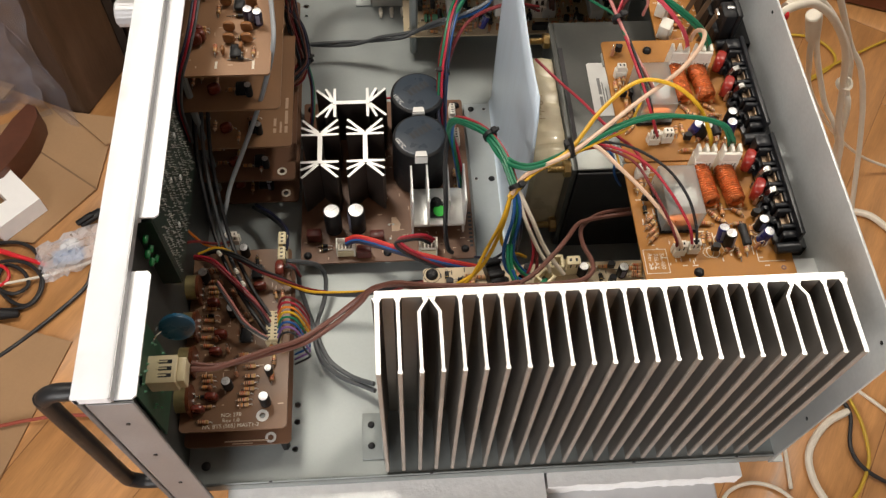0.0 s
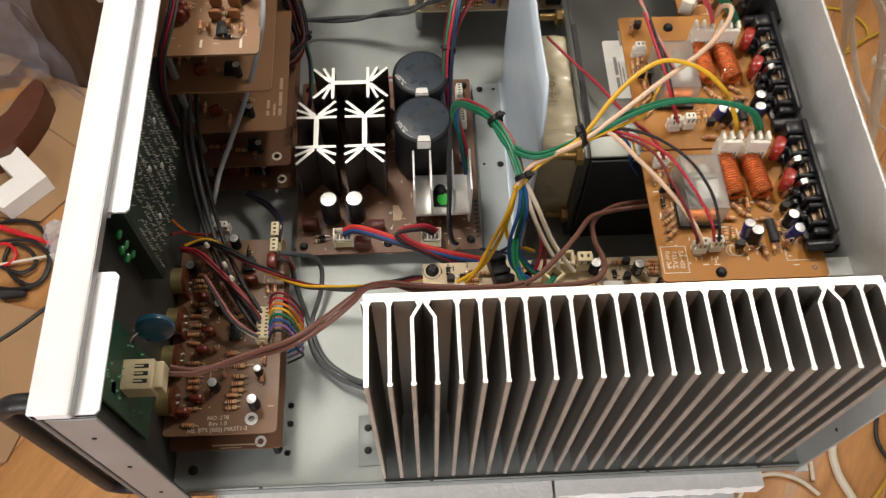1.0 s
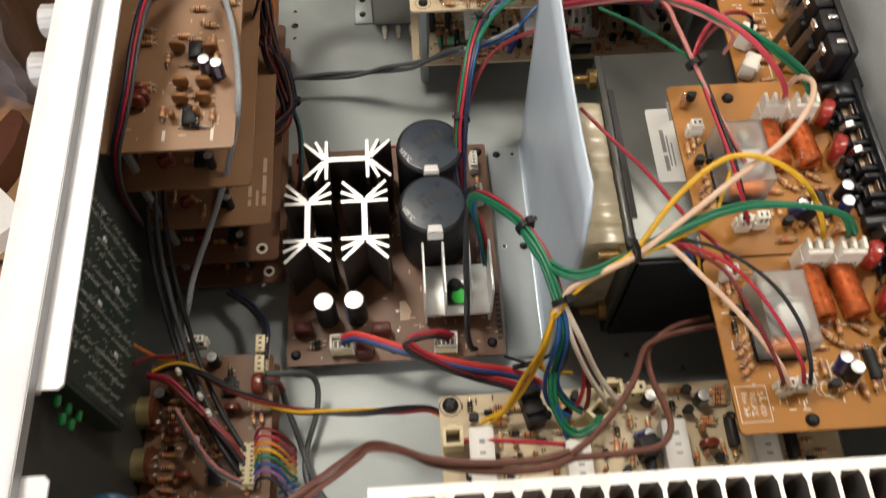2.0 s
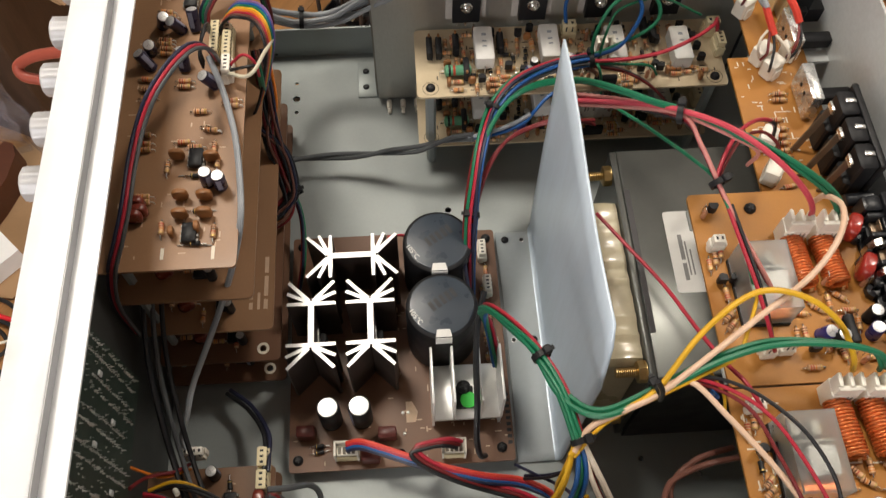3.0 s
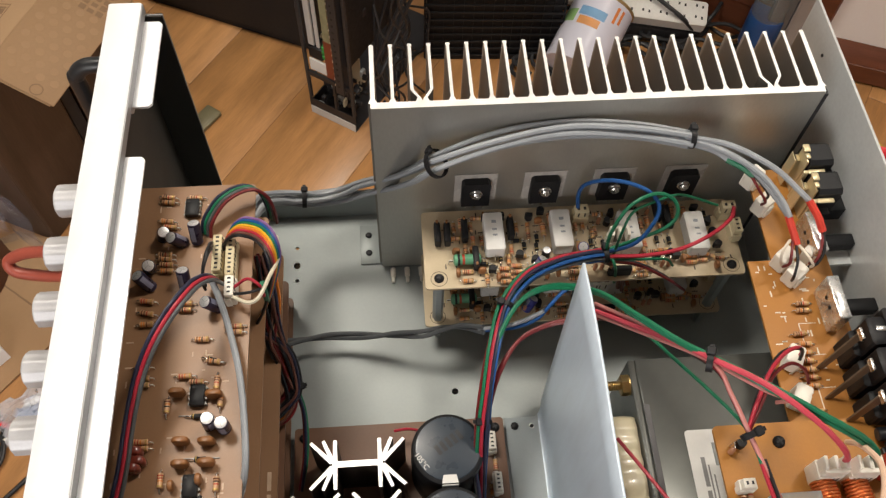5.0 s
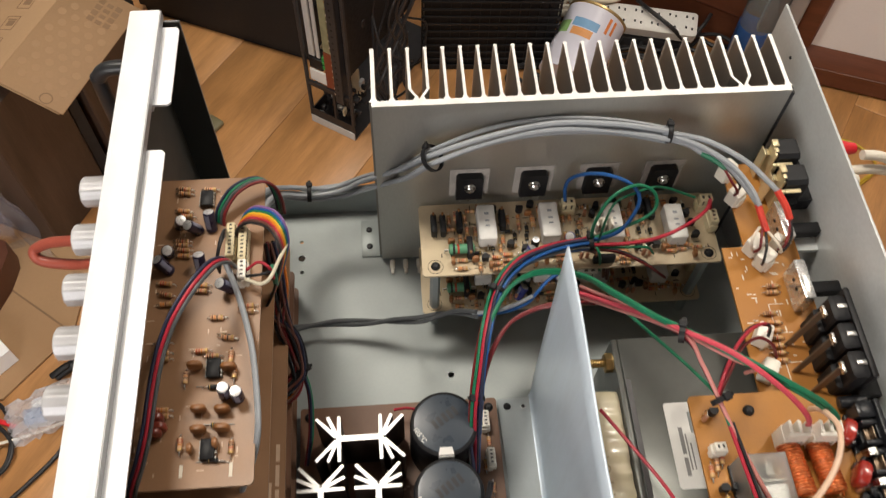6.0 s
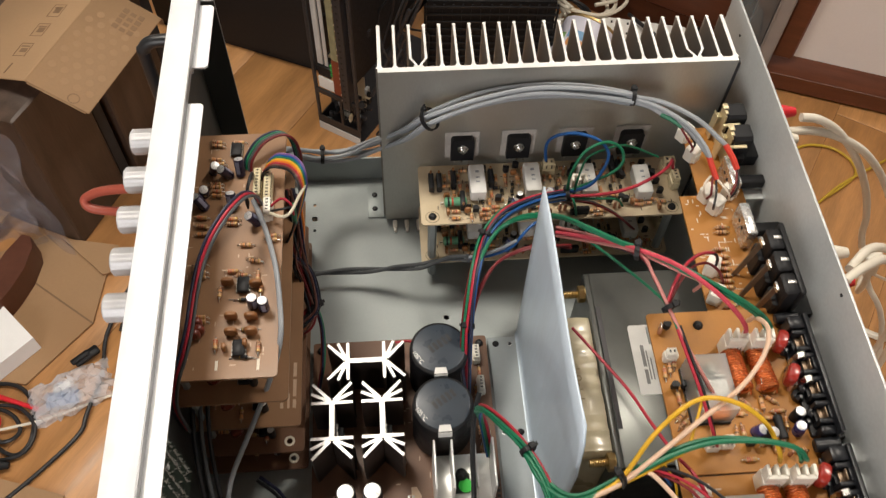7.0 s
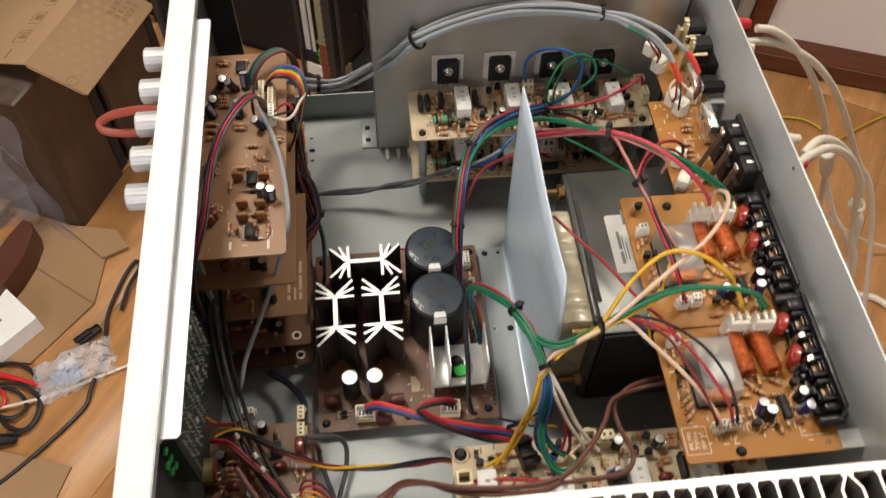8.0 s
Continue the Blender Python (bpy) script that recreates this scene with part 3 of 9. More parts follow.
for y0, y1 in ((-0.0585, 0.0072), (0.0384, 0.338), (0.3687, 0.4265)):
    poly = [(-0.1190, y0), (-0.1095, y0), (-0.1077, y0 + 0.0018), (-0.1077, y1 - 0.0018), (-0.1095, y1), (-0.1190, y1)]
    f = Shape().prism(poly, 0.1912, 0.1926).box((-0.1190, y0, 0.1875), (-0.1176, y1, 0.1926))
    part("top_flange", f.mesh("top_flange", PANEL_WHITE), front)
    part("flange_bracket", Shape().box((-0.1293, y0 + 0.004, 0.186), (-0.116, y1 - 0.004, 0.1875)).mesh("flange_bracket", PANEL_GREY), front)
for y in (-0.045, 0.418):
    pts = [(PX0 + 0.001, y, 0.1705), (-0.1480, y, 0.1705), (-0.1555, y, 0.1690), (-0.1608, y, 0.1635), (-0.1622, y, 0.1550), (-0.1622, y, 0.09), (-0.1622, y, 0.0260),
           (-0.1608, y, 0.0175), (-0.1555, y, 0.0120), (-0.1480, y, 0.0105), (PX0 + 0.001, y, 0.0105)]
    part("handle", Shape().tube(pts, 0.0046, 16).mesh("handle", HANDLE_BLACK), front, label="black bar handle")
flutes = [((0.0083 + 0.00022 * math.cos(11 * a)) * math.cos(a), (0.0083 + 0.00022 * math.cos(11 * a)) * math.sin(a)) for a in [math.pi * i / 33 for i in range(66)]]
ks = Shape().lathe([(0.0098, 0), (0.0098, 0.002), (0.0086, 0.0025)], 24).prism(flutes, 0.0025, 0.0242).lathe([(0.0080, 0.0242), (0.0072, 0.0252)], 24)
knob_mesh = ks.mesh("control_knob", KNOB)
for y in (0.3360, 0.3050, 0.2748, 0.2448, 0.2138):
    part("control_knob", knob_mesh, front, pose(PX0, y, 0.161, 0, -90), "fluted silver-grey knob")


# ---- electronic parts, each standing on z = 0 with its leads along x ----
def resistor_mesh(name, span, bands, body=RES_TAN, r=0.00135, length=0.0070, lift=0.0018):
    prof = [(0.0, 0.45), (0.05, 1.0), (0.14, 1.08), (0.26, 1.0), (0.34, 0.94), (0.66, 0.94), (0.74, 1.0), (0.86, 1.08), (0.95, 1.0), (1.0, 0.45)]
    spots = [(0.15 + 0.17 * i if i < 3 else 0.82, k) for i, k in enumerate(bands)]
    us = sorted(set([u for u, q in prof] + [u for u, k in spots] + [u + 0.085 for u, k in spots]))
    h = max(span, length + 0.002) / 2
    pts, radii, ks = [(-h, 0, 0), (-h, 0, lift - 0.0006), (-h + 0.0006, 0, lift), (-length / 2 - 0.00001, 0, lift)], [0.0003] * 4, [1] * 4
    for i, u in enumerate(us):
        j = max(m for m in range(len(prof) - 1) if prof[m][0] <= u)
        (u0, q0), (u1, q1) = prof[j], prof[j + 1]
        pts.append(((u - 0.5) * length, 0, lift))
        radii.append(r * (q0 + (q1 - q0) * (u - u0) / (u1 - u0)))
        mid = (u + us[min(i + 1, len(us) - 1)]) / 2
        ks.append(next((2 + k for w, k in spots if w < mid < w + 0.085), 0))
    pts += [(length / 2 + 0.00001, 0, lift), (h - 0.0006, 0, lift), (h, 0, lift - 0.0006), (h, 0, 0)]
    radii += [0.0003] * 4
    ks[-1] = 1
    ks += [1] * 4
    s = Shape().sweep(pts, radii, ks, 10)
    return s.mesh(name, body, TIN, BAND_BROWN, BAND_RED, BAND_ORANGE, BAND_GOLD, BLACK)


RES = [resistor_mesh("resistor", 0.0105, b) for b in ((0, 4, 1, 3), (2, 2, 0, 3), (0, 2, 4, 3), (1, 1, 2, 3), (0, 0, 1, 3))]
RES_2W = resistor_mesh("power_resistor", 0.0225, (4, 1), RES_GREEN, 0.0034, 0.0170, 0.0042)
RES_MID = resistor_mesh("resistor", 0.014, (0, 2, 2, 3), RES_TAN, 0.0018, 0.0092, 0.0022)
DIODE = resistor_mesh("diode", 0.0115, (3,), BLACK, 0.0013, 0.0052, 0.0016)
DIODE_BIG = resistor_mesh("diode", 0.02, (), BLACK_SOFT, 0.0026, 0.0150, 0.0030)


def upright_mesh():
    s = Shape().lathe([(0.0007, 0.0008), (0.0013, 0.0012), (0.0012, 0.0064), (0.0007, 0.007)], 10, 0)
    s.tube([(0, 0, 0.0068), (0, 0, 0.0085), (0.0012, 0, 0.0092), (0.0026, 0, 0.0085), (0.0028, 0, 0)], 0.0003, 5, 1, 3)
    return s.mesh("resistor", material("resistor_copper_brown", (0.44, 0.20, 0.11), 0.35, 0.0, 0.1, 200, 0.03), TIN)


UPRIGHT = upright_mesh()


def ecap_mesh(d, h, sleeve, n=18):
    r = d / 2
    s = Shape().lathe([(r * 0.9, 0.0004), (r, 0.001), (r * 0.93, 0.0018), (r, 0.0026), (r, h - 0.0008), (r * 0.94, h - 0.0001)], n, 0)
    s.lathe([(r * 0.86, h - 0.0003), (r * 0.86, h + 0.0001), (r * 0.80, h + 0.00015)], n, 1)
    for a in (0.3, 0.3 + 2.094, 0.3 + 4.189):
        s.box((0.0, -r * 0.02, h + 0.0001), (r * 0.7, r * 0.02, h + 0.0002), 3, 0, Matrix.Rotation(a, 4, "Z"))
    v, f = [], []
    for i in range(5):
        a = -0.42 + i * 0.21 - 1.9
        v += [(r * 1.012 * math.cos(a), r * 1.012 * math.sin(a), 0.0028), (r * 1.012 * math.cos(a), r * 1.012 * math.sin(a), h - 0.001)]
    s.add(v, [(2 * i, 2 * i + 2, 2 * i + 3, 2 * i + 1) for i in range(4)], 2)
    for x in (-r * 0.4, r * 0.4):
        s.cyl((x, 0, 0), (x, 0, 0.001), 0.0003, 5, 1)
    return s.mesh("electrolytic_capacitor", sleeve, CAP_ALU, CAP_STRIPE, CAN_GROOVE)


ECAP = {k: ecap_mesh(*v) for k, v in dict(small_black=(0.0052, 0.011, BLACK), mid_black=(0.0065, 0.0115, BLACK), blue=(0.0065, 0.0115, CAP_BLUE), navy=(0.0063, 0.0125, CAP_NAVY),
                                          tall_black=(0.0068, 0.0135, BLACK), big_black=(0.0128, 0.026, BLACK), small_navy=(0.005, 0.0095, CAP_NAVY)).items()}


def blob(w, d, h, n=10):
    """A dipped component: a rounded cushion on two leads."""
    v, f = [], []
    rows = [(0.0, 0.45), (0.06, 0.80), (0.2, 0.98), (0.5, 1.0), (0.8, 0.96), (0.94, 0.75), (1.0, 0.35)]
    for z, q in rows:
        for i in range(n * 2):
            a = math.pi * i / n
            c, t = math.cos(a), math.sin(a)
            v.append((math.copysign(abs(c) ** 0.55, c) * w / 2 * q, math.copysign(abs(t) ** 0.7, t) * d / 2 * (0.6 + 0.4 * q), 0.001 + z * h))
    m = n * 2
    for r in range(len(rows) - 1):
        for i in range(m):
            j = (i + 1) % m
            f.append((r * m + i, r * m + j, r * m + m + j, r * m + m + i))
    f += [tuple(range(m - 1, -1, -1)), tuple(range(len(v) - m, len(v)))]
    s = Shape().add(v, f, 0)
    for x in (-w * 0.3, w * 0.3):
        s.cyl((x, 0, 0), (x, 0, 0.0015), 0.0003, 5, 1)
    return s


FILM_RED = blob(0.0135, 0.0068, 0.0125).mesh("film_capacitor", RED_DIP, TIN)
FILM_BROWN = blob(0.0088, 0.0042, 0.0085).mesh("film_capacitor", BROWN_DIP, TIN)
FILM_BIG = blob(0.0125, 0.0062, 0.0105).mesh("film_capacitor", BROWN_DIP, TIN)
DISC_TAN = blob(0.0078, 0.0030, 0.0072).mesh("ceramic_capacitor", TAN_DISC, TIN)
DISC_SMALL = blob(0.005, 0.0026, 0.0055).mesh("ceramic_capacitor", TAN_DISC, TIN)


def dip_mesh(pins=4):
    L = pins * 0.00254
    s = Shape().box((-0.0033, -L / 2, 0.0010), (0.0033, L / 2, 0.0042), 0, 0.0004)
    s.lathe([(0.0007, 0.0042), (0.0006, 0.00425)], 8, 2, Matrix.Translation((-0.0018, L / 2 - 0.0016, 0)))
    for i in range(pins):
        y = -L / 2 + 0.00127 + i * 0.00254
        for sx in (-1, 1):
            s.box((sx * 0.0032, y - 0.0006, 0.0021), (sx * 0.0042, y + 0.0006, 0.0025), 1)
            s.box((sx * 0.0039, y - 0.0005, 0.0), (sx * 0.0042, y + 0.0005, 0.0024), 1)
    return s.mesh("ic_chip", BLACK, PIN, BLACK_SOFT)


DIP8 = dip_mesh()


def to92_mesh():
    poly = [(0.0024 * math.cos(a), 0.0024 * math.sin(a)) for a in [math.radians(d) for d in range(-35, 216, 22)]]
    s = Shape().prism(poly, 0.003, 0.0078)
    for x in (-0.0013, 0, 0.0013):
        s.cyl((x, 0, 0), (x * 0.8, 0, 0.0032), 0.00028, 5, 1)
    return s.mesh("transistor", BLACK, TIN)


TO92 = to92_mesh()


def header_mesh(pins, pitch=0.0025, tall=0.0105, mat=WHITE_NYLON, deep=0.0058):
    """A wire-to-board plug seated in its header: a shroud, a latch, slots and wire pockets."""
    w = pins * pitch + 0.002
    s = Shape().box((-w / 2, -deep / 2, 0), (w / 2, deep / 2, tall * 0.55), 0, 0.0003)
    s.box((-w / 2 + 0.0006, -deep / 2 + 0.0007, tall * 0.5), (w / 2 - 0.0006, deep / 2 - 0.0007, tall), 0, 0.0003)
    for i in range(pins):
        x = (i - (pins - 1) / 2) * pitch
        s.box((x - pitch * 0.2, -deep * 0.14, tall + 0.00004), (x + pitch * 0.2, deep * 0.14, tall + 0.00008), 1)
        s.box((x - pitch * 0.11, -deep / 2 + 0.0005, tall * 0.62), (x + pitch * 0.11, -deep / 2 + 0.0009, tall * 0.92), 1)
    s.box((-w / 2 - 0.0007, -deep * 0.1, 0), (-w / 2 + 0.0002, deep * 0.4, tall * 0.7), 0, 0.0002)
    s.box((w / 2 - 0.0002, -deep * 0.1, 0), (w / 2 + 0.0007, deep * 0.4, tall * 0.7), 0, 0.0002)
    return s.mesh("plug", mat, BLACK_SOFT, TIN)


PLUG2, PLUG4, PLUG8 = header_mesh(2), header_mesh(4), header_mesh(8, 0.0025, 0.009, CREAM_NYLON)


def comb_plug_mesh(w=0.0120, deep=0.0086, tall=0.0228):
    """A power plug seated upright: a slotted body, three teeth on top and the wire mouths between them."""
    s = Shape().box((-w / 2, -deep / 2, 0), (w / 2, deep / 2, tall * 0.62), 0, 0.0006)
    s.box((-w / 2 + 0.0004, deep * 0.22, tall * 0.60), (w / 2 - 0.0004, deep / 2 - 0.0003, tall * 0.93), 0, 0.0004)
    for x in (-w / 2 + 0.0012, 0.0, w / 2 - 0.0012):
        s.box((x - 0.0009, -deep * 0.42, tall * 0.60), (x + 0.0009, deep * 0.30, tall), 0, 0.0004)
    for x in (-w * 0.25, w * 0.25):
        s.box((x - 0.0021, -deep * 0.36, tall * 0.62 + 0.00004), (x + 0.0021, deep * 0.20, tall * 0.62 + 0.0003), 1)
        for y in (-1, 1):
            s.box((x - 0.0011, y * deep / 2 - 0.0001, tall * 0.34), (x - 0.0002, y * deep / 2 + 0.0001, tall * 0.54), 1)
            s.box((x + 0.0010, y * deep / 2 - 0.0001, tall * 0.34), (x + 0.0016, y * deep / 2 + 0.0001, tall * 0.54), 1)
    return s.mesh("plug", WHITE_NYLON, PLUG_SHADE)


def open_plug_mesh(w, deep=0.0088, tall=0.0135):
    """A plug in an open-fronted shroud: walls on three sides, a low clear sill and the wire pockets inside."""
    s = Shape().box((-w / 2, deep / 2 - 0.0010, 0), (w / 2, deep / 2, tall), 0, 0.0003)
    for x in (-1, 1):
        s.box((x * w / 2, -deep / 2, 0), (x * (w / 2 - 0.0011), deep / 2 - 0.0010, tall), 0, 0.0003)
    s.box((-w / 2 + 0.0011, -deep / 2 + 0.0004, 0), (w / 2 - 0.0011, -deep / 2 + 0.0014, tall * 0.52), 2, 0.0003)
    s.box((-w / 2 + 0.0013, -deep / 2 + 0.0016, 0), (w / 2 - 0.0013, deep / 2 - 0.0011, tall * 0.66), 0, 0.0003)
    for i in range(4):
        x = (i - 1.5) * (w - 0.0036) / 4
        s.box((x - 0.0009, -deep * 0.26, tall * 0.66 + 0.00004), (x + 0.0009, deep * 0.22, tall * 0.66 + 0.0001), 1)
    return s.mesh("plug", WHITE_NYLON, PLUG_SHADE, CREAM_NYLON)


def socket_mesh(w=0.0098, deep=0.0092, tall=0.0125):
    """A square cream socket with a deep open mouth."""
    s, t = Shape(), 0.0017
    s.box((-w / 2, -deep / 2, 0), (w / 2, -deep / 2 + t, tall), 0, 0.0003).box((-w / 2, deep / 2 - t, 0), (w / 2, deep / 2, tall), 0, 0.0003)
    s.box((-w / 2, -deep / 2 + t, 0), (-w / 2 + t, deep / 2 - t, tall), 0, 0.0002).box((w / 2 - t, -deep / 2 + t, 0), (w / 2, deep / 2 - t, tall), 0, 0.0002)
    s.box((-w / 2 + t, -deep / 2 + t, 0.001), (w / 2 - t, deep / 2 - t, tall * 0.4), 1)
    s.box((-w * 0.22, deep / 2 - 0.0001, tall * 0.3), (w * 0.22, deep / 2 + 0.0016, tall * 0.85), 0, 0.0003)
    return s.mesh("plug", CREAM_NYLON, PLUG_SHADE)


PLUG2_BIG, SOCKET = comb_plug_mesh(), socket_mesh()
PLUG2_CREAM, PLUG3_CREAM = header_mesh(2, 0.0038, 0.013, CREAM_NYLON, 0.0075), header_mesh(3, 0.0030, 0.012, CREAM_NYLON, 0.0065)


def screw_mesh(r=0.0030, mat=BLACK):
    s = Shape().lathe([(r, 0), (r, r * 0.25), (r * 0.85, r * 0.6), (r * 0.45, r * 0.82), (r * 0.05, r * 0.86)], 14)
    for a in (0.4, 0.4 + math.pi / 2):
        s.box((-r * 0.6, -r * 0.11, r * 0.70), (r * 0.6, r * 0.11, r * 0.88), 1, 0, Matrix.Rotation(a, 4, "Z"))
    return s.mesh("screw", mat, BLACK_SOFT)


SCREW = screw_mesh()


def coil_mesh(length, r, turns=16):
    s = Shape()
    pitch = length / turns
    prof = [(r * 0.72, 0)]
    for i in range(turns):
        z = i * pitch
        prof += [(r * 0.84, z + pitch * 0.03), (r * 0.95, z + pitch * 0.16), (r, z + pitch * 0.36), (r, z + pitch * 0.64), (r * 0.95, z + pitch * 0.84), (r * 0.84, z + pitch * 0.97)]
    prof += [(r * 0.72, length), (r * 0.70, length - 0.0015), (0.0002, length - 0.0015)]
    turn = Matrix.Translation((0, length / 2, r)) @ Matrix.Rotation(math.pi / 2, 4, "X")
    s.lathe(prof, 18, 0, turn)
    for j in (1.0, 1.06, 1.12):
        rr = r * (0.86 if j < 1.05 else 0.7 if j < 1.1 else 0.54)
        ring = [(rr * math.cos(a * math.pi / 7), -length / 2 - 0.0002, r + rr * math.sin(a * math.pi / 7)) for a in range(15)]
        s.tube(ring, r * 0.075, 5, 0, 1, False)
    s.tube([(r * 0.6, -length / 2, r), (r * 0.9, -length / 2 - 0.0015, r * 0.4), (r * 0.95, -length / 2 - 0.001, 0)], 0.0005, 5, 0)
    return s.mesh("inductor_coil", COPPER, angle=60)


COIL = coil_mesh(0.0250, 0.0060)


def spread(board, items, mesh, z, name=None, label="", lean=0.0):
    """Copies of one part on a board: (x, y) or (x, y, degrees) or (x, y, degrees, length)."""
    for i, it in enumerate(items):
        me = mesh[(i * 7 + len(items)) % len(mesh)] if isinstance(mesh, list) else mesh
        turn = it[2] if len(it) > 2 else (int(abs(it[0] * 7919 + it[1] * 6151) * 1000) % 360 if me.name.startswith("electrolytic") else 0)
        part(name or me.name.split(".")[0], me, board, pose(it[0], it[1], z, lean, 0, turn), label)


def board_plate(board, poly, z, mat, thick=0.0016, name="board", holes=()):
    bm = bmesh.new()
    edges = []
    for loop in [poly] + [[(x + r * math.cos(a * math.pi / 6), y + r * math.sin(a * math.pi / 6)) for a in range(12)] for x, y, r in holes]:
        vs = [bm.verts.new((x, y, z)) for x, y in loop]
        edges += [bm.edges.new((vs[i], vs[(i + 1) % len(vs)])) for i in range(len(vs))]
    bmesh.ops.triangle_fill(bm, edges=edges, use_beauty=True)
    out = bmesh.ops.extrude_face_region(bm, geom=bm.faces[:])
    bmesh.ops.translate(bm, verts=[g for g in out["geom"] if isinstance(g, bmesh.types.BMVert)], vec=(0, 0, -thick))
    bmesh.ops.recalc_face_normals(bm, faces=bm.faces[:])
    me = bpy.data.meshes.new(name)
    bm.to_mesh(me)
    bm.free()
    me.materials.append(mat)
    return part(name, me, board)


def rounded(x0, y0, x1, y1, r=0.003, n=4):
    out = []
    for cx, cy, a0 in ((x1 - r, y0 + r, -90), (x1 - r, y1 - r, 0), (x0 + r, y1 - r, 90), (x0 + r, y0 + r, 180)):
        out += [(cx + r * math.cos(radians(a0 + 90 * i / n)), cy + r * math.sin(radians(a0 + 90 * i / n))) for i in range(n + 1)]
    return out


def ring_mesh(r0, r1, mat, name="pad_ring", h=0.00012, n=16):
    v, f = [], []
    for i in range(n):
        a = 2 * math.pi * i / n
        c, t = math.cos(a), math.sin(a)
        v += [(r0 * c, r0 * t, 0), (r1 * c, r1 * t, 0), (r1 * c, r1 * t, h), (r0 * c, r0 * t, h)]
    for i in range(n):
        a, b = 4 * i, 4 * ((i + 1) % n)
        f += [(a + 3, a + 2, b + 2, b + 3), (a + 2, a + 1, b + 1, b + 2), (a, a + 3, b + 3, b)]
    return Shape().add(v, f).mesh(name, mat)


def dashes(board, z, area, count, mat, seed, name="silkscreen_marks"):
    """Small printed marks beside the parts, too fine to read."""
    rnd = random.Random(seed)
    s = Shape()
    x0, y0, x1, y1 = area
    for _ in range(count):
        x, y, w = rnd.uniform(x0, x1), rnd.uniform(y0, y1), rnd.uniform(0.0015, 0.004)
        if rnd.random() < 0.5:
            s.box((x, y, z + 0.00001), (x + w, y + 0.0007, z + 0.00006))
        else:
            s.box((x, y, z + 0.00001), (x + 0.0007, y + w, z + 0.00006))
    return tagged(part(name, s.mesh(name, mat), board), kind="stuff")


def standoff(board, x, y, z0, z1, r=0.0032, mat=STEEL):
    part("standoff", Shape().cyl((x, y, z0), (x, y, z1), r, 6).mesh("standoff", mat), board)


PLUG_BLOCK = Shape().box((-0.0052, -0.0040, 0), (0.0052, 0.0040, 0.0125), 0, 0.0009).box((-0.0030, -0.0052, 0.0), (0.0030, -0.0038, 0.0080), 0, 0.0004).mesh("plug", WHITE_NYLON)

def fill_board(board, z, x0, y0, x1, y1, meshes, count, seed, gap=0.0046):
    """Small parts in the free places of a crowded board."""
    rnd = random.Random(seed)
    taken = [(c.matrix_basis.translation.x, c.matrix_basis.translation.y, 0.0105 if c.name.startswith(("cement", "plug", "relay", "coil")) else gap) for c in board.children if c.matrix_basis.translation.length > 0]
    done = 0
    for i in range(count * 12):
        x, y = rnd.uniform(x0, x1), rnd.uniform(y0, y1)
        if all(math.hypot(x - a, (y - b) * 0.8) > g for a, b, g in taken):
            me = rnd.choice(meshes)
            part(me.name.split(".")[0], me, board, pose(x, y, z, 0, 0, rnd.choice((0, 90, 90, 180))))
            taken.append((x, y, gap))
            done += 1
            if done == count:
                break


# ---- power supply board ----
Z_PS = 0.0103
ps = thing("power_supply_board", "brown power supply board with large capacitors and heat sinks", "circuit board")
board_plate(ps, rounded(-0.058, 0.1095, 0.0715, 0.2605, 0.002), Z_PS, PCB_BROWN)
for x, y in ((-0.0528, 0.1162), (0.0641, 0.1172), (0.006, 0.1165), (-0.052, 0.254), (0.066, 0.254)):
    part("screw", SCREW, ps, pose(x, y, Z_PS))
    standoff(ps, x, y, 0.0, Z_PS - 0.0016, 0.0035)
for y in (0.2275, 0.1865):
    big = part("filter_capacitor", Shape().lathe([(0.0195, 0), (0.0205, 0.0015), (0.0205, 0.046), (0.0200, 0.0485), (0.0185, 0.0495)], 40).mesh("filter_capacitor", BLACK), ps,
               pose(0.0333, y, Z_PS), "large black snap-in electrolytic capacitor")
    part("cap_top", Shape().lathe([(0.0184, 0.0490), (0.0180, 0.0499), (0.0168, 0.0501), (0.0002, 0.0503)], 40).mesh("cap_top", CAP_TOP), big)
    tab = Shape().prism([(-0.0046, -0.0196), (0.0046, -0.0196), (0.0036, -0.0150), (-0.0036, -0.0150)], 0.0504, 0.0506).box((-0.0046, -0.0206, 0.043), (0.0046, -0.0203, 0.0505))
    part("polarity_mark", tab.mesh("polarity_mark", PAPER), big)
    for i in range(5):
        part("print_bar", Shape().box((-0.0012, -0.0031, 0), (0.0010, 0.0031, 0.0001)).mesh("print_bar", BLACK_SOFT), big, pose(-0.0055 + i * 0.0031, -0.0008 + i * 0.0020, 0.0504, 0, 0, 33))
    lettering("temperature_print", "105\u00b0C", 0.0042, PAPER, big, pose(-0.0150, -0.0066, 0.0502, 0, 0, -56))


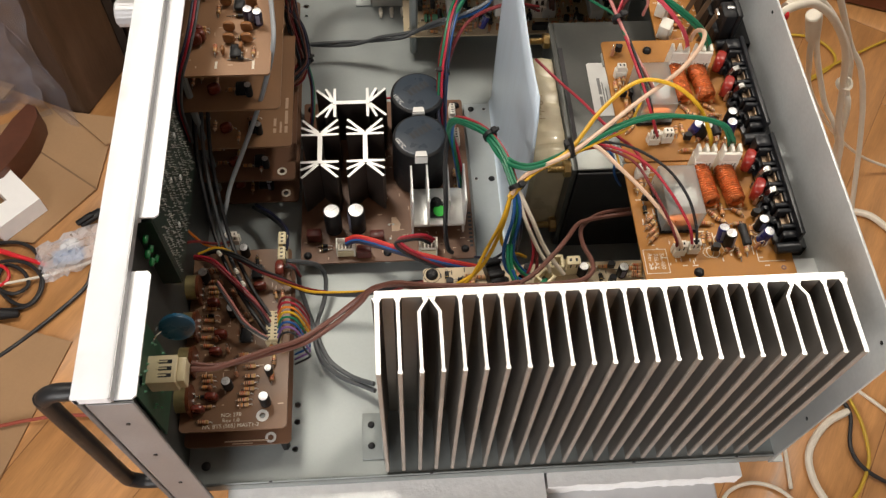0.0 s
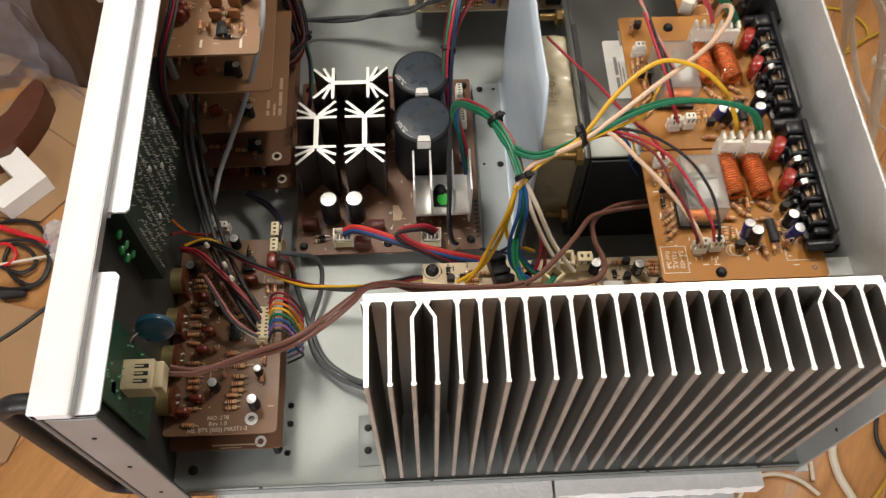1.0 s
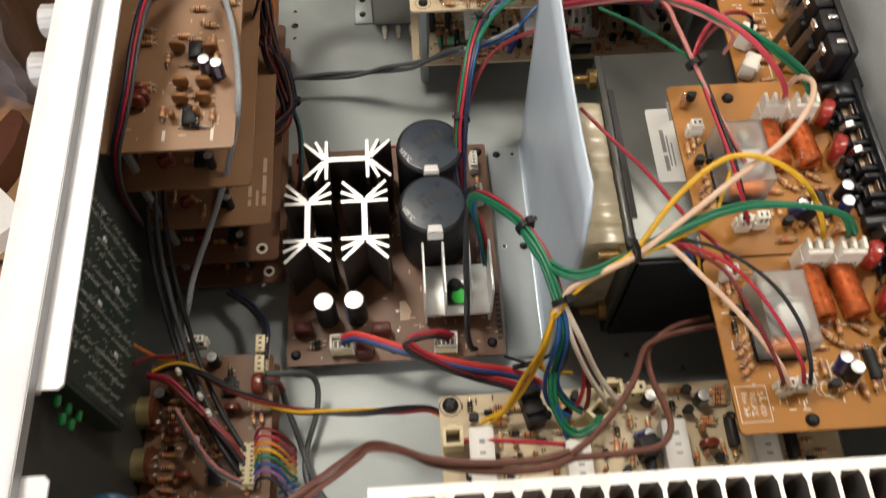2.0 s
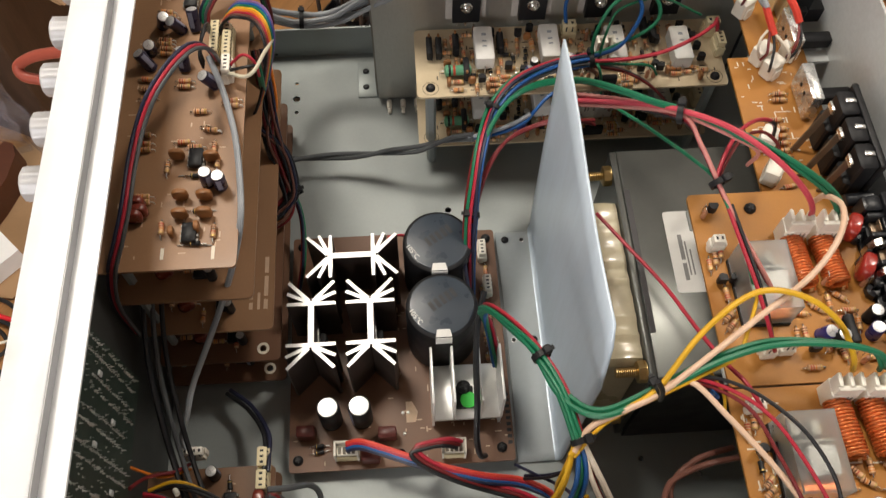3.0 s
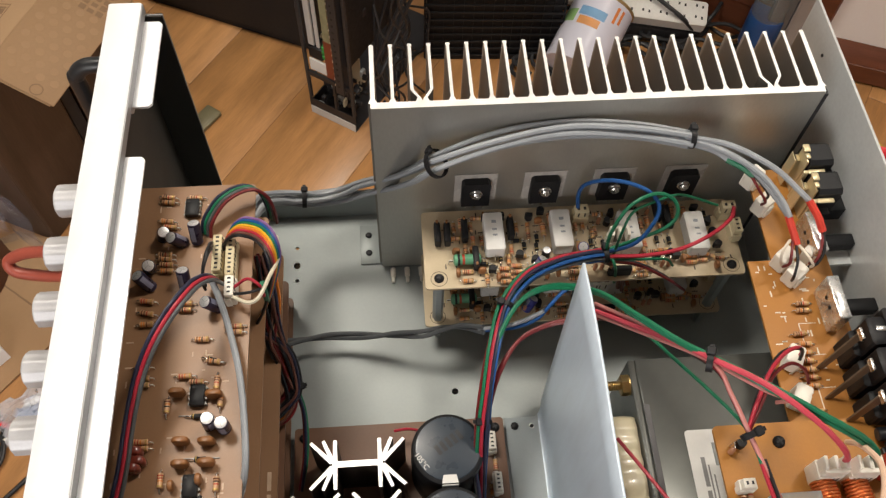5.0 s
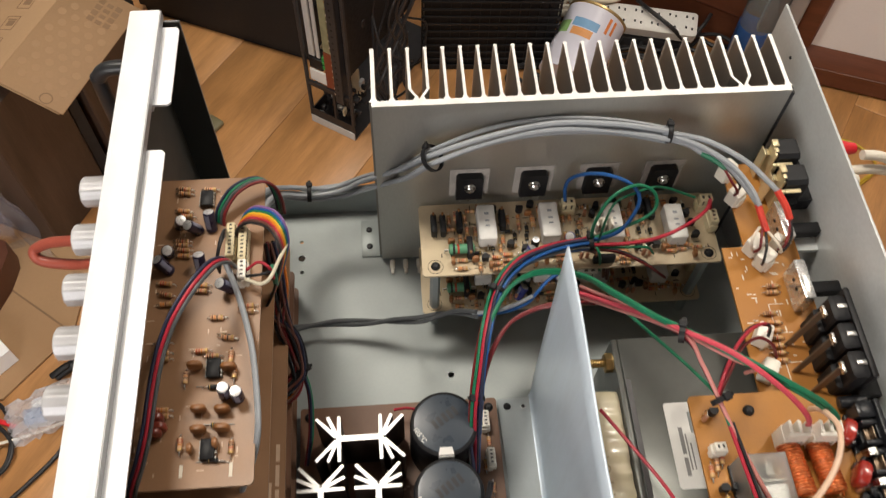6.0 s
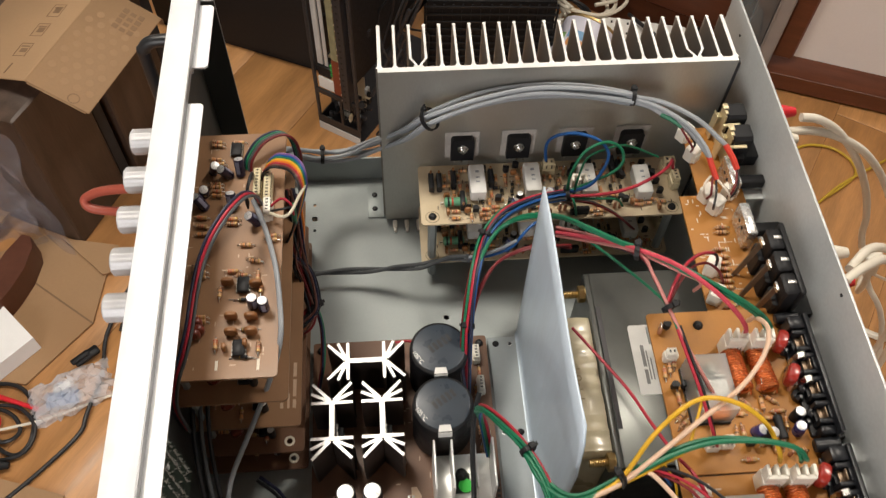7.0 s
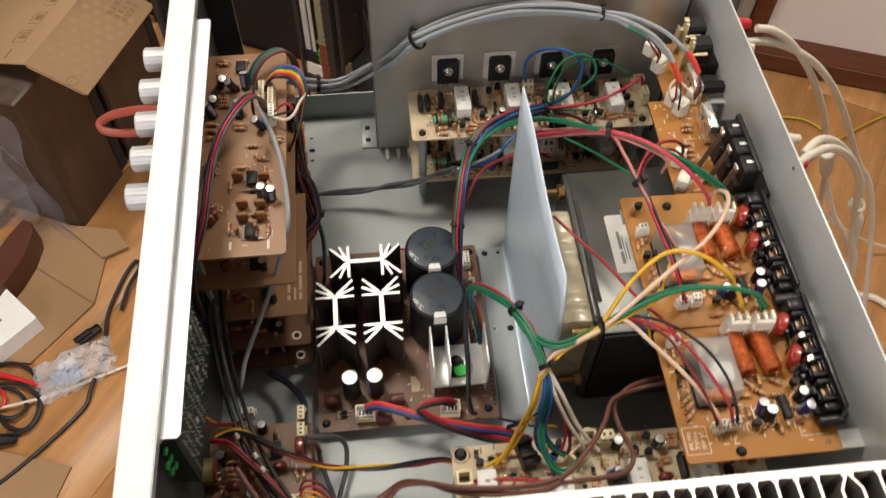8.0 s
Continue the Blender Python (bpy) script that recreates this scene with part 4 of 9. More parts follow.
def star_sink(m, label):
    """A bar with three splayed fins at each of its four corners, cut bright on top."""
    w, L, z0, z1 = 0.0017, 0.0130, Z_PS + 0.001, 0.0555
    s = Shape().prism([(-w, -L - 0.001), (w, -L - 0.001), (w, L + 0.001), (-w, L + 0.001)], z0, z1, 0, None, 1)
    ob = part("star_heat_sink", s.mesh("star_heat_sink", DARK_ANOD, ALU_CUT, angle=30), ps, m, label)
    for sy in (-1, 1):
        for sx in (-1, 1):
            for tip, root in (((0.0138, -0.0006), -0.0006), ((0.0138, 0.0062), 0.0004), ((0.0130, 0.0132), 0.0012)):
                a = Vector((sx * 0.0012, sy * (L + root)))
                b = Vector((sx * tip[0], sy * (L + tip[1])))
                n = Vector((-(b - a).y, (b - a).x)).normalized() * 0.00095
                q = [a - n * 1.3, b - n, b + n, a + n * 1.3]
                fin = Shape().prism([(p.x, p.y) for p in (q if (b - a).x * n.y - (b - a).y * n.x > 0 else q[::-1])], z0, z1 - 0.0002 - 0.0001 * root * 1000, 0, None, 1)
                part("fin", fin.mesh("fin", DARK_ANOD, ALU_CUT, angle=30), ob)
    return ob


star_sink(pose(-0.0405, 0.1812, 0), "dark anodised heat sink with bright cut top fins")
star_sink(pose(-0.0072, 0.1812, 0), "dark anodised heat sink with bright cut top fins")
star_sink(pose(-0.0172, 0.2235, 0, 0, 0, 90), "dark anodised heat sink with bright cut top fins")
t220 = Shape().box((-0.005, -0.002, Z_PS + 0.004), (0.005, 0.0022, Z_PS + 0.019), 0, 0.0004).box((-0.005, 0.0015, Z_PS + 0.019), (0.005, 0.0025, Z_PS + 0.026), 1)
t220 = t220.mesh("regulator", BLACK, TIN)
for x, y, a in ((-0.0368, 0.1812, 90), (-0.0035, 0.1812, 90), (-0.0172, 0.2272, 0)):
    part("regulator", t220, ps, pose(x, y, 0, 0, 0, a))
web = Shape().box((0.0248, 0.1315, 0.0205), (0.0645, 0.1640, 0.0232), 0, 0.0003).box((0.0248, 0.1320, Z_PS), (0.0262, 0.1635, 0.0215)).box((0.0628, 0.1320, Z_PS), (0.0642, 0.1635, 0.0215))
for x in (0.0256, 0.0372, 0.0520, 0.0640):
    web.box((x - 0.0007, 0.1315, 0.0225), (x + 0.0007, 0.1640, 0.0545), 0, 0.0003)
fins = part("fin_heat_sink", web.mesh("fin_heat_sink", ALU_CUT), ps, label="bright aluminium heat sink with upright fins")
part("screw", screw_mesh(0.0042), fins, pose(0.0437, 0.1490, 0.0262))
part("ink_dot", Shape().cyl((0.0460, 0.1415, 0.0262), (0.0460, 0.1415, 0.0266), 0.0048, 14).mesh("ink_dot", GREEN_DOT), fins)
part("power_device", Shape().box((0.0388, 0.137, 0.0234), (0.0490, 0.150, 0.0262), 0, 0.0004).mesh("power_device", BLACK), fins)
spread(ps, [(-0.0334, 0.1385), (-0.0158, 0.1385)], ECAP["big_black"], Z_PS)
box_cap = Shape().box((-0.0052, -0.0032, 0.0008), (0.0052, 0.0032, 0.0105), 0, 0.0007)
for x in (-0.0030, 0.0030):
    box_cap.cyl((x, 0, 0), (x, 0, 0.0010), 0.0004, 5, 1)
spread(ps, [(-0.0478, 0.1305), (-0.0012, 0.1275), (-0.0110, 0.1150)], box_cap.mesh("film_capacitor", MAROON_BOX, TIN), Z_PS)
part("board_mark", Shape().prism([(0.0098, 0.1350), (0.0152, 0.1350), (0.0168, 0.1410), (0.0135, 0.1475), (0.0098, 0.1475)], Z_PS + 0.00002, Z_PS + 0.0001).mesh("board_mark", SILK_BROWN), ps)
spread(ps, [(-0.0245, 0.1185, 0), (0.0362, 0.1165, -2)], open_plug_mesh(0.0138), Z_PS, label="white nylon plug in an open shroud")
spread(ps, [(-0.0405, 0.1200, 10), (-0.0405, 0.1235, 0)], DIODE, Z_PS)
spread(ps, [(0.0605, 0.170, 90), (0.0605, 0.185, 90), (0.064, 0.200, 90), (0.0605, 0.2150, 90), (0.064, 0.230, 90)], RES, Z_PS)
spread(ps, [(0.0645, 0.176, 90), (0.0640, 0.218, 90), (0.0625, 0.243, 90)], PLUG4, Z_PS)
for x, y in ((0.008, 0.141), (0.011, 0.141), (0.0085, 0.1285)):
    part("solder_pad", Shape().lathe([(0.0011, 0), (0.0007, 0.0006)], 8).mesh("solder_pad", SOLDER), ps, pose(x, y, Z_PS))
dashes(ps, Z_PS, (-0.056, 0.111, 0.068, 0.135), 30, SILK_BROWN, 5)
dashes(ps, Z_PS, (-0.003, 0.135, 0.0235, 0.21), 26, SILK_BROWN, 6)
marks = Shape()
for i in range(9):
    marks.box((0, i * 0.0036, 0), (0.0026, i * 0.0036 + 0.002, 0.00008))
part("edge_marks", marks.mesh("edge_marks", BLACK_SOFT), ps, pose(0.0680, 0.119, Z_PS))

# ---- main control board at the front ----
Z_MB = 0.036
main = thing("control_board", "brown control circuit board with volume controls behind the front panel", "circuit board")
board_plate(main, rounded(-0.1288, -0.0228, -0.0612, 0.1085, 0.003), Z_MB, PCB_UMBER, holes=[(-0.0767, -0.0140, 0.0018)])
part("pad_ring", ring_mesh(0.0019, 0.0040, PAPER), main, pose(-0.0767, -0.0140, Z_MB))
spread(main, [(-0.1136, 0.0784, 0, 0.0088), (-0.113, 0.0745, 0, 0.0088), (-0.1131, 0.071, 0, 0.0088), (-0.1138, 0.0625, -1, 0.0114), (-0.1145, 0.0536, -1, 0.0124), (-0.1146, 0.0472, 1, 0.0127), (-0.071, 0.0712, -78, 0.0067), (-0.0664, 0.0716, -85, 0.0079), (-0.0861, 0.0661, 5, 0.0065), (-0.1141, 0.0351, -9, 0.0106)], RES, Z_MB)
spread(main, [(-0.1137, 0.022, 2, 0.0091), (-0.113, 0.0137, -3, 0.0106), (-0.1124, 0.0102, 2, 0.0097), (-0.1125, 0.0063, 2, 0.009), (-0.0905, 0.0278, 5, 0.0085), (-0.0855, 0.0194, 1, 0.0117), (-0.0852, 0.0125, -1, 0.0117), (-0.0859, 0.0078, 3, 0.012), (-0.0856, 0.0038, 1, 0.0119), (-0.0884, 0.0008, -3, 0.0119)], RES, Z_MB)
spread(main, [(-0.0889, -0.0035, 3, 0.0118), (-0.0887, -0.007, 3, 0.0118), (-0.1134, -0.0171, -3, 0.012), (-0.112, -0.0071, 3, 0.0078), (-0.1156, 0.0411, 2, 0.0104), (-0.0925, 0.0536, -35, 0.0095), (-0.0886, 0.0518, 28, 0.0083), (-0.1147, 0.0833, 0, 0.0089), (-0.1136, 0.0924, 3, 0.0085), (-0.094, 0.0745, 15, 0.0071)], RES, Z_MB)
spread(main, [(-0.1087, -0.0019), (-0.1166, -0.0098), (-0.1083, 0.0293), (-0.0813, 0.0766), (-0.1055, 0.0417), (-0.1119, 0.0651)], FILM_BROWN, Z_MB)
spread(main, [(x, y, 90) for x, y in [(-0.0682, 0.0884)]], FILM_BIG, Z_MB)
spread(main, [(-0.0991, 0.006), (-0.099, 0.0582), (-0.093, 0.1042)], ECAP["mid_black"], Z_MB)
spread(main, [(-0.073, 0.014)], ECAP["small_black"], Z_MB)
spread(main, [(-0.0747, -0.006), (-0.1191, 0.0847)], ECAP["tall_black"], Z_MB)
spread(main, [(-0.0894, 0.0414), (-0.0841, 0.0893)], DIP8, Z_MB)
spread(main, [(x, y, 90) for x, y in [(-0.0734, 0.0452), (-0.0693, 0.045)]], PLUG8, Z_MB)
spread(main, [(x, y, 90) for x, y in [(-0.0668, 0.0985), (-0.0667, 0.1104)]], PLUG3_CREAM, Z_MB)
spread(main, [(-0.104, 0.1158)], PLUG4, Z_MB)
spread(main, [(-0.1141, 0.067, -3, 0.0114), (-0.1144, 0.0574, -1, 0.0132), (-0.1151, -0.0001, -3, 0.0065), (-0.0847, 0.0985, -83, 0.0115)], DIODE, Z_MB)
rnd = random.Random(21)
spread(main, [(-0.100 + rnd.uniform(-0.016, 0.016), 0.005 + 0.0085 * i, 90 * (i % 2)) for i in range(11)], UPRIGHT, Z_MB)
spread(main, [(-0.0710 + rnd.uniform(-0.002, 0.002), 0.012 + 0.011 * i, 90) for i in range(3)], RES, Z_MB)
lettering("board_print", "NO: 278\nRev 1.0\nNS. BTS (505) MAST1-2", 0.0036, SILK, main, pose(-0.0965, -0.0163, Z_MB + 0.0001, 0, 0, 1))
dashes(main, Z_MB, (-0.122, -0.012, -0.066, 0.10), 60, SILK_BROWN, 7)
pot = Shape().cyl((-0.009, 0, 0.009), (0.0, 0, 0.009), 0.0085, 20, 0).cyl((0, 0, 0.009), (0.0022, 0, 0.009), 0.0088, 20, 1).box((0.0005, -0.0095, 0.0), (0.0020, 0.0095, 0.011), 1)
for i in (-1, 0, 1):
    pot.cyl((0.0022, i * 0.0045, 0.0), (0.0028, i * 0.0045, 0.006), 0.0007, 6, 2)
pot_mesh = pot.mesh("potentiometer", OLIVE, BAND_BROWN, TIN)
for y in (0.0755, 0.0475, 0.0225, -0.0040):
    part("potentiometer", pot_mesh, main, pose(-0.1225, y, Z_MB), "round metal-cased potentiometer")
for x, y in ((-0.0767, -0.0140), (-0.066, 0.100), (-0.120, 0.100), (-0.120, -0.014)):
    standoff(main, x, y, 0.0, Z_MB - 0.0016, 0.0030)
low = thing("lower_control_board", "brown circuit board half hidden under the control board", "circuit board")
board_plate(low, rounded(-0.1288, -0.0275, -0.0603, 0.1085, 0.003), 0.0195, PCB_BROWN)
part("pad_ring", ring_mesh(0.0019, 0.0036, PAPER), low, pose(-0.0735, -0.0232, 0.0195))
bars("board_print", [(-0.103, -0.0252, -0.075, -0.0243), (-0.098, -0.0268, -0.085, -0.0262)], SILK_BROWN, low, Matrix.Translation((0, 0, 0.0196)))
for x, y in ((-0.0660, -0.0235), (-0.0660, 0.102)):
    standoff(low, x, y, 0.0, 0.0179, 0.0030, BLACK)

# ---- mains inlet board, upright behind the panel ----
mains = thing("mains_board", "small green upright board with a blue varistor and a cream plug", "circuit board")
part("board", Shape().box((-0.1275, -0.0345, 0.070), (-0.1259, 0.0080, 0.150), 0).mesh("board", PCB_GREEN), mains)
part("board_bracket", Shape().box((-0.1293, -0.028, 0.128), (-0.1259, -0.022, 0.134)).mesh("board_bracket", TIN), mains)
disc = Shape().lathe([(0.001, -0.0024), (0.0075, -0.0022), (0.0100, -0.001), (0.0102, 0.0002), (0.0098, 0.0014), (0.0075, 0.0023), (0.001, 0.0025)], 24)
part("varistor", disc.mesh("varistor", BLUE_DISC), mains, pose(-0.1125, 0.0105, 0.121, 72, 20, 0), "blue disc varistor on bent leads")
part("varistor_lead", Shape().tube([(-0.1259, 0.004, 0.117), (-0.124, 0.005, 0.121), (-0.120, 0.009, 0.121)], 0.0004, 5).tube([(-0.1259, 0.012, 0.115), (-0.124, 0.0125, 0.118), (-0.119, 0.0125, 0.119)], 0.0004, 5).mesh("varistor_lead", TIN), mains)
mp = Shape().box((-0.126, -0.0235, 0.110), (-0.110, -0.0075, 0.1235), 0, 0.0005)
mp.box((-0.110, -0.0225, 0.1115), (-0.1055, -0.0085, 0.122), 0, 0.0004)
for y in (-0.0195, -0.0155, -0.0115):
    mp.box((-0.1195, y - 0.0011, 0.1234), (-0.1125, y + 0.0011, 0.1237), 1)
    mp.box((-0.1205, y - 0.0004, 0.1236), (-0.1150, y + 0.0004, 0.1240), 0)
part("mains_plug", mp.mesh("mains_plug", CREAM_NYLON, BLACK_SOFT), mains, label="cream three-way nylon plug")
blobs = Shape()
rnd = random.Random(8)
for _ in range(20):
    y, z = rnd.uniform(-0.030, 0.005), rnd.uniform(0.085, 0.145)
    blobs.lathe([(0.0008, 0), (0.0005, 0.0008), (0.0002, 0.0014)], 7, 0, pose(-0.1259, y, z, 0, 90))
part("solder_joints", blobs.mesh("solder_joints", RES_GREEN), mains)

# ---- display board, upright behind the panel ----
display = thing("display_board", "dark upright board full of bright solder points and green lamps", "circuit board")
part("board", Shape().box((-0.1195, 0.0520, 0.098), (-0.1180, 0.1380, 0.1780), 0).mesh("board", PCB_DARK), display)
pts = Shape()


def solder_point(y, z, r, tall):
    pts.lathe([(r, 0), (r * 0.75, r * 0.7), (r * 0.35, r * 1.5), (r * 0.25, tall)], 6, 0, pose(-0.1180, y, z, rnd.uniform(-16, 16), 90 + rnd.uniform(-16, 16)))


for y0, z0, z1 in ((0.1290, 0.106, 0.172), (0.1145, 0.104, 0.158), (0.1000, 0.112, 0.174), (0.0850, 0.104, 0.170), (0.0680, 0.108, 0.172), (0.0555, 0.104, 0.150)):
    for k in (0, 1):
        z = z0
        while z < z1:
            if rnd.random() < 0.9:
                solder_point(y0 + 0.0056 * k + rnd.uniform(-0.0003, 0.0003), z + rnd.uniform(-0.0003, 0.0003), rnd.uniform(0.00050, 0.00072), rnd.uniform(0.0012, 0.0026))
            z += 0.00254
for _ in range(150):
    solder_point(rnd.uniform(0.0540, 0.1360), rnd.uniform(0.100, 0.176), rnd.uniform(0.00030, 0.00055), rnd.uniform(0.0008, 0.0020))
tagged(part("soldering", pts.mesh("soldering", SOLDER), display), kind="stuff")
chip = Shape().box((-0.1180, -0.0012, -0.0018), (-0.1170, 0.0012, 0.0018), 0, 0.0002).mesh("flat_chip", STEEL_BACK)
for y, z in ((0.1080, 0.128), (0.0935, 0.146), (0.0790, 0.120), (0.1230, 0.150)):
    part("flat_chip", chip, display, Matrix.Translation((0, y, z)))
led = Shape().lathe([(0.0017, 0), (0.0017, 0.003), (0.0012, 0.0042), (0.0004, 0.0046)], 10).mesh("green_lamp", GREEN_LED)
for y, z in ((0.0470, 0.160), (0.0472, 0.149), (0.0474, 0.138), (0.0415, 0.153), (0.0418, 0.144)):
    part("green_lamp", led, display, pose(-0.1235, y, z, 90, 0, 0))
part("lamp_carrier", Shape().box((-0.1292, 0.0496, 0.100), (-0.1180, 0.0515, 0.170)).mesh("lamp_carrier", PCB_DARK), display)

# ---- stack of preamplifier boards ----
Z_PRE = 0.146
pre = thing("preamp_board", "tan preamplifier circuit board on top of a board stack", "circuit board")
board_plate(pre, rounded(-0.129, 0.1730, -0.0632, 0.3520, 0.0025), Z_PRE, PCB_TAN)
spread(pre, [(-0.1083, 0.3443, -9, 0.0099), (-0.1081, 0.3411, -6, 0.0098), (-0.0938, 0.3433, -5, 0.012), (-0.1078, 0.3293, -9, 0.0086), (-0.1059, 0.3257, -7, 0.0059), (-0.1069, 0.3095, -6, 0.0087), (-0.1067, 0.3068, -6, 0.0087), (-0.1058, 0.3036, -6, 0.0087), (-0.1055, 0.3, -6, 0.0087), (-0.0945, 0.2812, -3, 0.0116)], RES, Z_PRE)
spread(pre, [(-0.0946, 0.2777, -3, 0.0123), (-0.0852, 0.2614, -1, 0.0117), (-0.0696, 0.2674, 3, 0.0076), (-0.0695, 0.2645, -3, 0.0076), (-0.0919, 0.2428, 1, 0.0121), (-0.0862, 0.2397, -3, 0.0111), (-0.0988, 0.2283, -91, 0.0124), (-0.0769, 0.2388, -92, 0.0079), (-0.0747, 0.23, -90, 0.0062), (-0.0988, 0.1941, -89, 0.0129)], RES, Z_PRE)
spread(pre, [(-0.0743, 0.1912, -91, 0.0115), (-0.112, 0.2482, 1, 0.0057), (-0.1116, 0.2431, -3, 0.0057), (-0.1113, 0.2394, 1, 0.0057), (-0.1091, 0.2122, -3, 0.0056), (-0.1088, 0.2092, -3, 0.0055), (-0.0791, 0.2498, -9, 0.0076), (-0.1128, 0.2766, -12, 0.0058), (-0.1124, 0.2708, 1, 0.0055), (-0.1136, 0.2833, -8, 0.0054)], RES, Z_PRE)
spread(pre, [(-0.0795, 0.2504, -19, 0.0132), (-0.0847, 0.2229, -3, 0.01), (-0.082, 0.2028, -3, 0.013), (-0.0826, 0.1856, -8, 0.0097)], DIODE, Z_PRE)
spread(pre, [(-0.0952, 0.3365), (-0.085, 0.2326), (-0.0852, 0.1906)], DIP8, Z_PRE)
spread(pre, [(-0.0984, 0.3168), (-0.0915, 0.3165), (-0.0952, 0.2896), (-0.0784, 0.2787), (-0.1096, 0.3207), (-0.112, 0.2914), (-0.114, 0.3026)], ECAP["navy"], Z_PRE, lean=-24)
spread(pre, [(-0.0789, 0.2187), (-0.0722, 0.2168)], ECAP["navy"], Z_PRE, lean=6)
spread(pre, [(-0.0906, 0.2107), (-0.0791, 0.21), (-0.09, 0.2003), (-0.0786, 0.2004), (-0.0941, 0.2339), (-0.0772, 0.2321)], DISC_TAN, Z_PRE)
spread(pre, [(x, y, 90) for x, y in [(-0.0935, 0.1911), (-0.0818, 0.1933)]], DISC_SMALL, Z_PRE)
spread(pre, [(-0.1108, 0.2067), (-0.1091, 0.2022), (-0.1112, 0.1994)], FILM_BROWN, Z_PRE)
spread(pre, [(x, y, 90) for x, y in [(-0.0796, 0.3053), (-0.073, 0.3027)]], PLUG8, Z_PRE)
spread(pre, [(x, y, 90) for x, y in [(-0.0723, 0.2857)]], PLUG4, Z_PRE)
bars("print_block", [(0, 0, 0.0016, 0.006), (0.0235, -0.001, 0.0251, 0.006)], SILK, pre, Matrix.Translation((-0.0985, 0.1785, Z_PRE + 0.0001)))
dashes(pre, Z_PRE, (-0.122, 0.178, -0.067, 0.345), 50, SILK_BROWN, 9)
jumper = Shape().tube([(-0.008, 0, 0), (-0.0078, 0, 0.0006), (0.0078, 0, 0.0006), (0.008, 0, 0)], 0.0003, 5, 0, 1, False).mesh("jumper_wire", PIN)
spread(pre, [(-0.0817, 0.2035, -2, 0.012), (-0.0854, 0.2235, -3, 0.009), (-0.0828, 0.185, -3, 0.0128)], jumper, Z_PRE)
stack = [(0.1125, 0.1725, -0.0615, PCB_TAN, "tan"), (0.0695, 0.1735, -0.0590, PCB_TAN, "tan"), (0.0345, 0.1690, -0.0605, PCB_BROWN, "brown"), (0.0105, 0.1655, -0.0605, PCB_BROWN, "brown")]
for i, (z, y0, x1, mat, word) in enumerate(stack):
    b = thing("stacked_board", "%s circuit board inside a tight board stack" % word, "circuit board", group="stacked boards")
    holes = [(-0.0705, y0 + 0.0075, 0.0019)] if i > 1 else []
    board_plate(b, rounded(-0.129, y0, x1, 0.352, 0.003), z, mat, holes=holes)
    for hx, hy, hr in holes:
        part("pad_ring", ring_mesh(0.0020, 0.0036, SILK), b, pose(hx, hy, z))
    rnd2 = random.Random(i)
    spread(b, [(-0.122 + 0.009 * j + rnd2.uniform(-0.002, 0.002), y0 + rnd2.uniform(0.008, 0.03), 90 * rnd2.randint(0, 1)) for j in range(5)], RES, z)
    spread(b, [(-0.090 + rnd2.uniform(-0.01, 0.01), y0 + 0.016)], DIP8, z)
    spread(b, [(-0.082, y0 + 0.012)], ECAP["small_black"], z)
    spread(b, [(-0.105, y0 + 0.014, 20)], FILM_BROWN, z)
    for hx, hy in ((-0.070, 0.34), (-0.122, 0.34), (-0.122, y0 + 0.01)):
        standoff(b, hx, hy, 0.0 if i == 3 else stack[i + 1][0], z - 0.0016, 0.0025)
    if i == 1:
        bars("board_print", [(0, 0, 0.0022, 0.006), (0, 0.008, 0.0022, 0.02), (0, 0.022, 0.0022, 0.032), (-0.008, 0, -0.006, 0.004), (-0.008, 0.006, -0.006, 0.013), (-0.0035, 0, -0.0020, 0.01)], SILK_BROWN, b,
             Matrix.Translation((x1 - 0.0055, y0 + 0.012, z + 0.0001)))
for hx, hy in ((-0.070, 0.34), (-0.122, 0.34), (-0.122, 0.185)):
    standoff(pre, hx, hy, 0.1125, Z_PRE - 0.0016, 0.0025)


# ---- steel shield and transformer ----
def shield_mesh():
    """A flange on the floor, a soft bend and an upright plate whose far edge bows."""
    s = Shape()
    cols = 30
    prof = [(0.0735, 0.0016), (0.0930, 0.0016)] + [(0.0945 + 0.0035 * math.sin(radians(a)), 0.0051 - 0.0035 * math.cos(radians(a))) for a in range(0, 91, 10)]
    v = []
    for i in range(cols):
        q = i / (cols - 1)
        for j, (x, z) in enumerate(prof):
            far = 0.2625 + 0.0085 * max(j - 1, 0) / (len(prof) - 2)
            v.append((x + 0.0015 * math.sin(q * 3.1) * (j < 2), 0.110 + (far - 0.110) * q, z))
        for j in range(1, 9):
            h = j / 8
            y = 0.110 + (0.271 + 0.012 * h ** 0.8 - 0.110) * q
            top = 0.1655 + (0.283 - y) * 0.07
            if y < 0.1180:
                top -= (0.1180 - y) * 6.0
            v.append((0.0980 + 0.0012 * h + 0.0012 * math.sin(y * 30) * h, y, 0.0051 + (top - 0.0051) * h))
    n = len(prof) + 8
    f = [(i * n + j, i * n + n + j, i * n + n + j + 1, i * n + j + 1) for i in range(cols - 1) for j in range(n - 1)]
    s.add(v, f)
    s.k = [1 if face[0] % n < 3 else 0 for face in f]
    return s.mesh("plate", SHIELD, FLANGE, angle=8)


